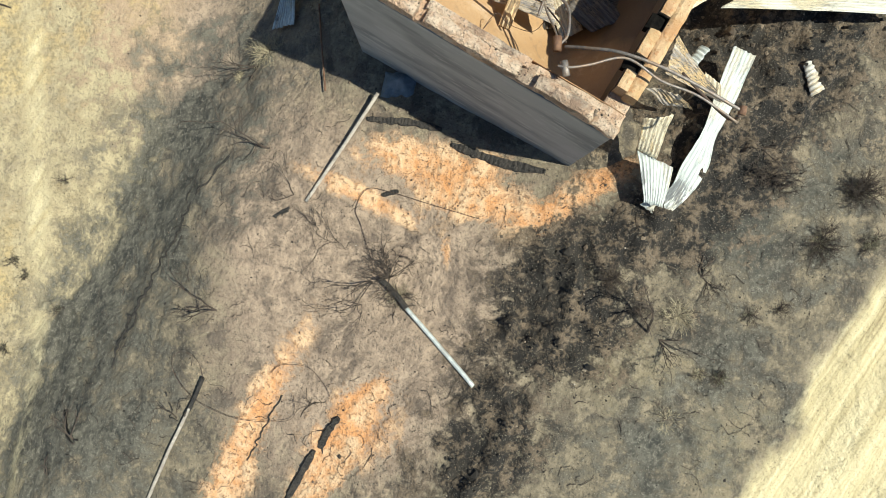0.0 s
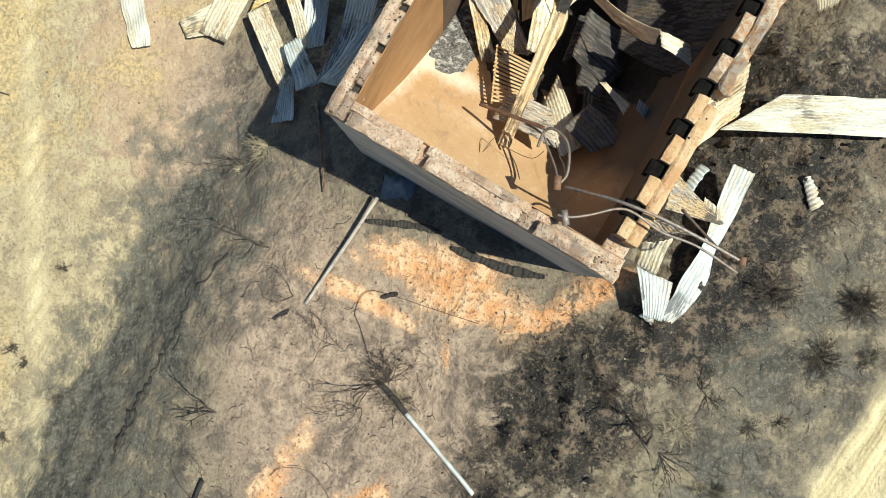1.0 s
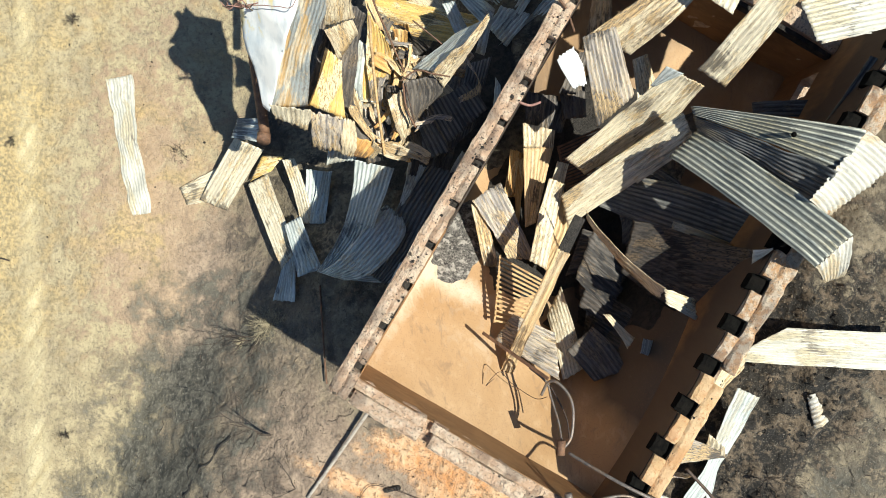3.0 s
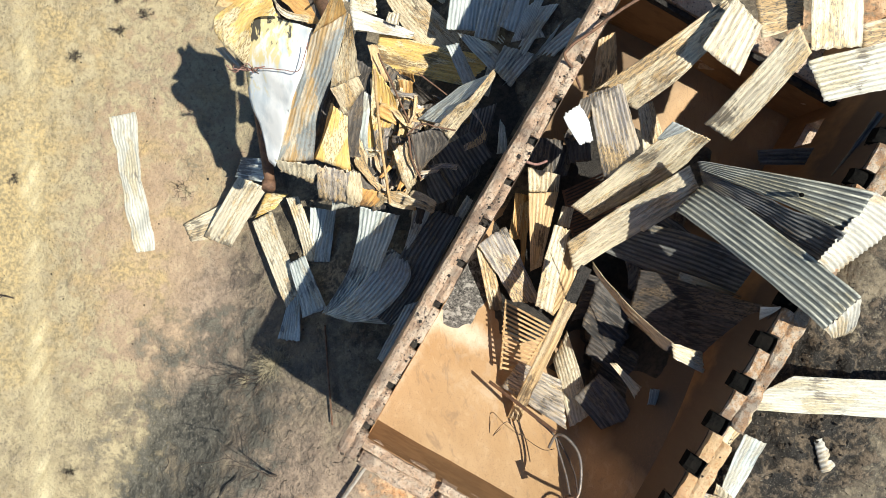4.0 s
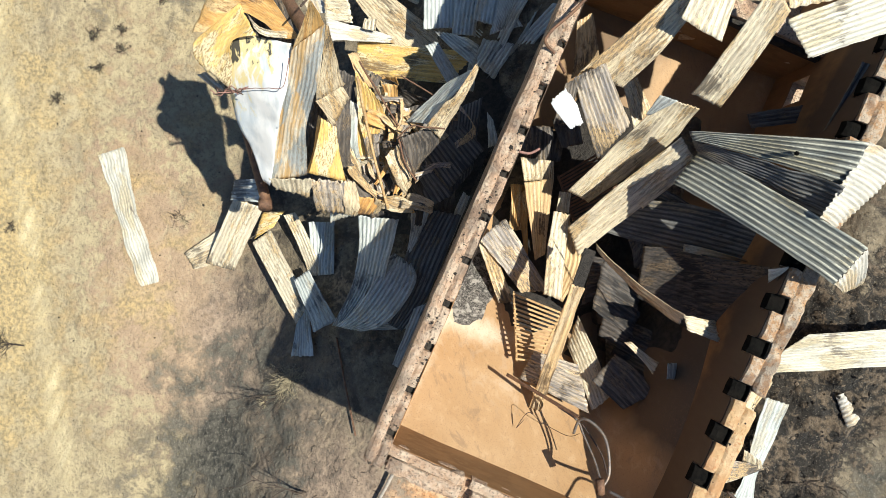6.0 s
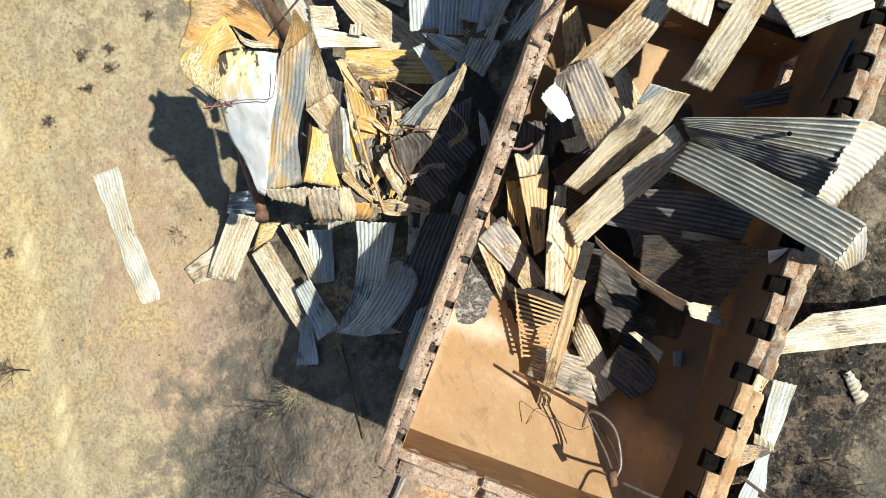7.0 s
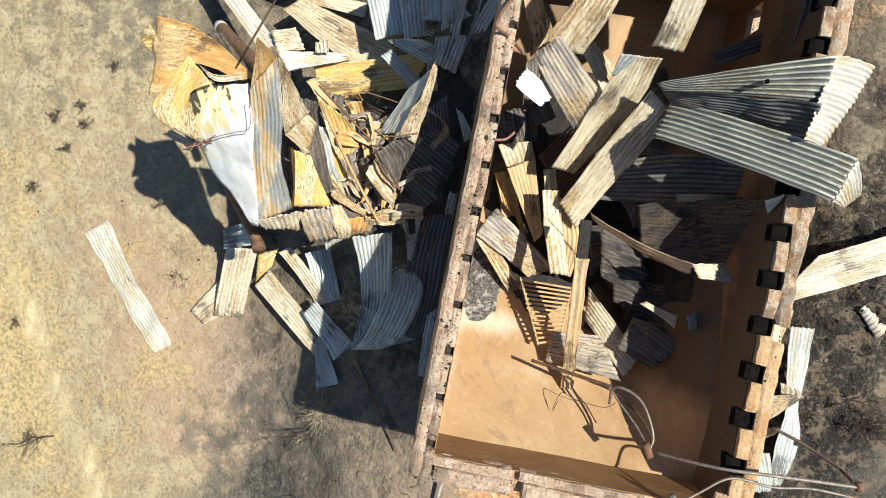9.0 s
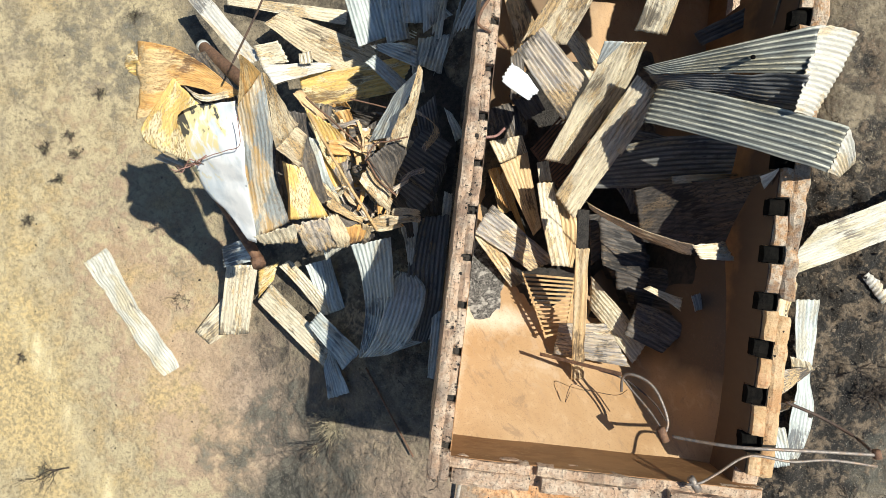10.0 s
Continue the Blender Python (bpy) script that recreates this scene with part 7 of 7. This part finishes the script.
shrub((-3.43, 3.91, -1.01), 0.8, 3, -20, 34, "flattened straw grass clump on scorched soil", 0.5, 0.2, 0.006, 2, "shrub", 420, DRYGRASS)
shrub((-4.10, 3.48, -1.26), 0.5, 2, 0, 35, "flattened straw grass on scorched soil", 6.3, 0.2, 0.006, 2, "shrub", 260, DRYGRASS)
shrub((-3.67, 3.66, -1.06), 1.0, 4, 195, 36, "burnt dark branches by the wall shadow", 0.4, 0.12, 0.011, 3, "branch")
shrub((-9.23, 5.15, -1.97), 0.9, 3, 165, 37, "grey dead sapling lying on pale soil", 0.35, 0.2, 0.014, 4, "branch")
shrub((-9.78, 5.31, -1.97), 0.4, 3, 0, 38, "grey-green dry scrub on pale soil", 6.3, 0.4, 0.006, 3, "shrub", 200, GREYGRASS)
shrub((-5.56, 7.42, -1.97), 0.4, 5, 0, 39, "thin dry stalks on pale soil", 6.3, 0.4, 0.005, 3, "shrub", 60, DRYGRASS)
for k, at in enumerate(((-9.17, 7.66, -1.97), (-5.35, 12.08, -1.97), (-6.92, 11.48, -1.97), (-6.36, 11.14, -1.97), (-6.91, 10.79, -1.97), (-4.04, 13.26, -1.97), (-6.31, 11.54, -1.97), (-7.86, 10.27, -1.97), (-9.16, -0.23, -1.97), (-8.92, -0.57, -1.97), (-8.12, -1.28, -1.85), (-9.36, -2.13, -1.96), (-8.07, 1.46, -1.97))):
    shrub(at, 0.24 + 0.05 * (k % 3), 7, 40 * k, 60 + k, "small grey-green scrub tuft on pale soil", 6.3, 0.6, 0.004, 3, "shrub", 170, GREYGRASS)


def root(points, radius, label):
    path = [Vector((p.x, p.y, ground_z(p.x, p.y) + radius * 0.7)) for p in smooth_path(points, 5)]
    path = [p + Vector((noise.noise(p * 5), noise.noise(p * 5 + Vector((7, 3, 0))), 0)) * 0.05 for p in path]
    path = [p + Vector((noise.noise(p * 17), noise.noise(p * 17 + Vector((7, 3, 0))), 0)) * 0.045 for p in path]
    return tagged(tube("burnt_root", path, radius, CHARWOOD, 5, 3, kink=0.05, taper=0.5), label, "root")


root([(-4.14, 1.81, -0.70), (-4.36, 1.54, -0.70), (-4.74, 1.16, -0.70), (-4.94, 0.83, -0.70), (-5.01, 0.50, -0.70), (-5.16, 0.23, -0.70), (-5.29, -0.04, -0.70), (-5.49, -0.32, -0.70), (-5.71, -0.64, -0.70)], 0.024, "burnt black root running along the bank")
root([(-5.67, -0.64, -0.62), (-5.82, -0.91, -0.62), (-5.99, -1.24, -0.62), (-6.13, -1.40, -0.62), (-6.21, -1.62, -0.62), (-6.21, -1.78, -0.62), (-6.32, -1.94, -0.62), (-6.36, -2.25, -0.62)], 0.034, "burnt black root along a crack in the bank")
root([(-5.88, -1.24, -0.60), (-5.90, -1.40, -0.60), (-6.05, -1.56, -0.60), (-6.18, -1.75, -0.60)], 0.022, "burnt forked root along the bank")
root([(-4.82, 1.55, -0.75), (-5.04, 1.05, -0.75), (-5.01, 0.76, -0.75)], 0.016, "thin burnt root on the bank")
root([(-5.07, 0.34, -0.65), (-5.10, 0.01, -0.65), (-5.21, -0.26, -0.65)], 0.014, "thin burnt root on the bank")
root([(-7.36, -3.16, -0.50), (-7.23, -3.43, -0.50), (-7.09, -3.70, -0.50), (-6.93, -3.65, -0.50)], 0.026, "crooked burnt root at the foot of the bank")
root([(-2.94, -2.66, 0.03), (-3.13, -3.02, 0.03), (-3.25, -3.28, 0.03), (-3.41, -3.54, 0.03), (-3.54, -3.84, 0.03)], 0.020, "dark jagged root in a gully of ochre soil")
root([(-2.80, 0.79, -0.10), (-2.85, 0.69, -0.10), (-3.06, 0.57, -0.10)], 0.022, "short burnt root on the soil")
root([(-5.14, -2.64, -0.10), (-5.03, -2.85, -0.10), (-5.01, -3.06, -0.10), (-4.88, -3.13, -0.10)], 0.018, "short crooked burnt root on grey soil")
root([(-1.90, -3.00, 0.10), (-2.06, -3.31, 0.10), (-2.17, -3.65, 0.10)], 0.022, "dark root beside a charred board")
root([(-5.31, 0.42, -0.75), (-4.90, 0.43, -0.75)], 0.014, "short burnt root on the bank")


# ---- twig litter ----
def litter():
    rng = random.Random(17)
    verts, faces = [], []
    count = 0
    while count < 420:
        x, y = rng.uniform(-7.5, 7.0), rng.uniform(-5.2, 4.5)
        u, v = uv_of(x, y)
        if (v > V0 - 0.2 and u > U0 - 0.2 and u < U1 + 0.3) or road_side(x, y) > -0.2 or u < -6.2:
            continue
        w, size = rng.uniform(0, 6.283), rng.uniform(0.08, 0.42)
        pts = []
        for k in range(5):
            p = Vector((x + math.cos(w) * size * k / 4, y + math.sin(w) * size * k / 4, 0))
            p.z = ground_z(p.x, p.y) + 0.008 + rng.uniform(0, 0.02)
            w += rng.gauss(0, 0.35)
            pts.append(p)
        a, b = tube_rings(pts, [rng.uniform(0.003, 0.008) * (1 - 0.15 * k) for k in range(5)], 4)
        n = len(verts)
        verts += a
        faces += [[i + n for i in q] for q in b]
        count += 1
    tagged(mesh_object("twig_litter", verts, faces, TWIG), "burnt black twig litter scattered over soil", "twigs", kind="stuff")


litter()


# ---- loose stones, clods and flecks ----
def scatter():
    rng = random.Random(5)
    verts, faces = [], []
    unit = [Vector(v).normalized() for v in ((1, 0, 0), (-1, 0, 0), (0, 1, 0), (0, -1, 0), (0, 0, 1), (0, 0, -1))]
    tri = [(0, 2, 4), (2, 1, 4), (1, 3, 4), (3, 0, 4), (2, 0, 5), (1, 2, 5), (3, 1, 5), (0, 3, 5)]
    done = 0
    while done < 8000:
        x, y = rng.uniform(-10.5, 8.5), rng.uniform(-5.5, 13.5)
        u, v = uv_of(x, y)
        if U0 - 0.1 < u < U1 + 0.1 and V0 - 0.1 < v < V1:
            continue
        ch = min(1.0, char_mask(x, y))
        if rng.random() > 0.35 + 0.65 * ch:
            continue
        if road_side(x, y) > 0 and rng.random() > 0.12:
            continue
        if u < -5.2 and rng.random() > 0.22:
            continue
        r = min(0.05, rng.lognormvariate(-5.0, 0.5)) * (1 + 1.8 * ch)
        p = Vector((x, y, ground_z(x, y) + r * 0.15))
        b = len(verts)
        s = Vector((rng.uniform(0.7, 1.5), rng.uniform(0.7, 1.5), rng.uniform(0.5, 1.0)))
        w = rng.uniform(0, 6.28)
        for q in unit:
            q = q * rng.uniform(0.75, 1.25)
            q = Vector((q.x * s.x, q.y * s.y, q.z * s.z))
            verts.append(p + Vector((q.x * math.cos(w) - q.y * math.sin(w), q.x * math.sin(w) + q.y * math.cos(w), q.z)) * r)
        faces += [[b + i for i in t3] for t3 in tri]
        done += 1
    tagged(mesh_object("loose_stones", verts, faces, STONES), "small stones, charcoal flecks and clods scattered on soil", "stones", kind="stuff")


scatter()
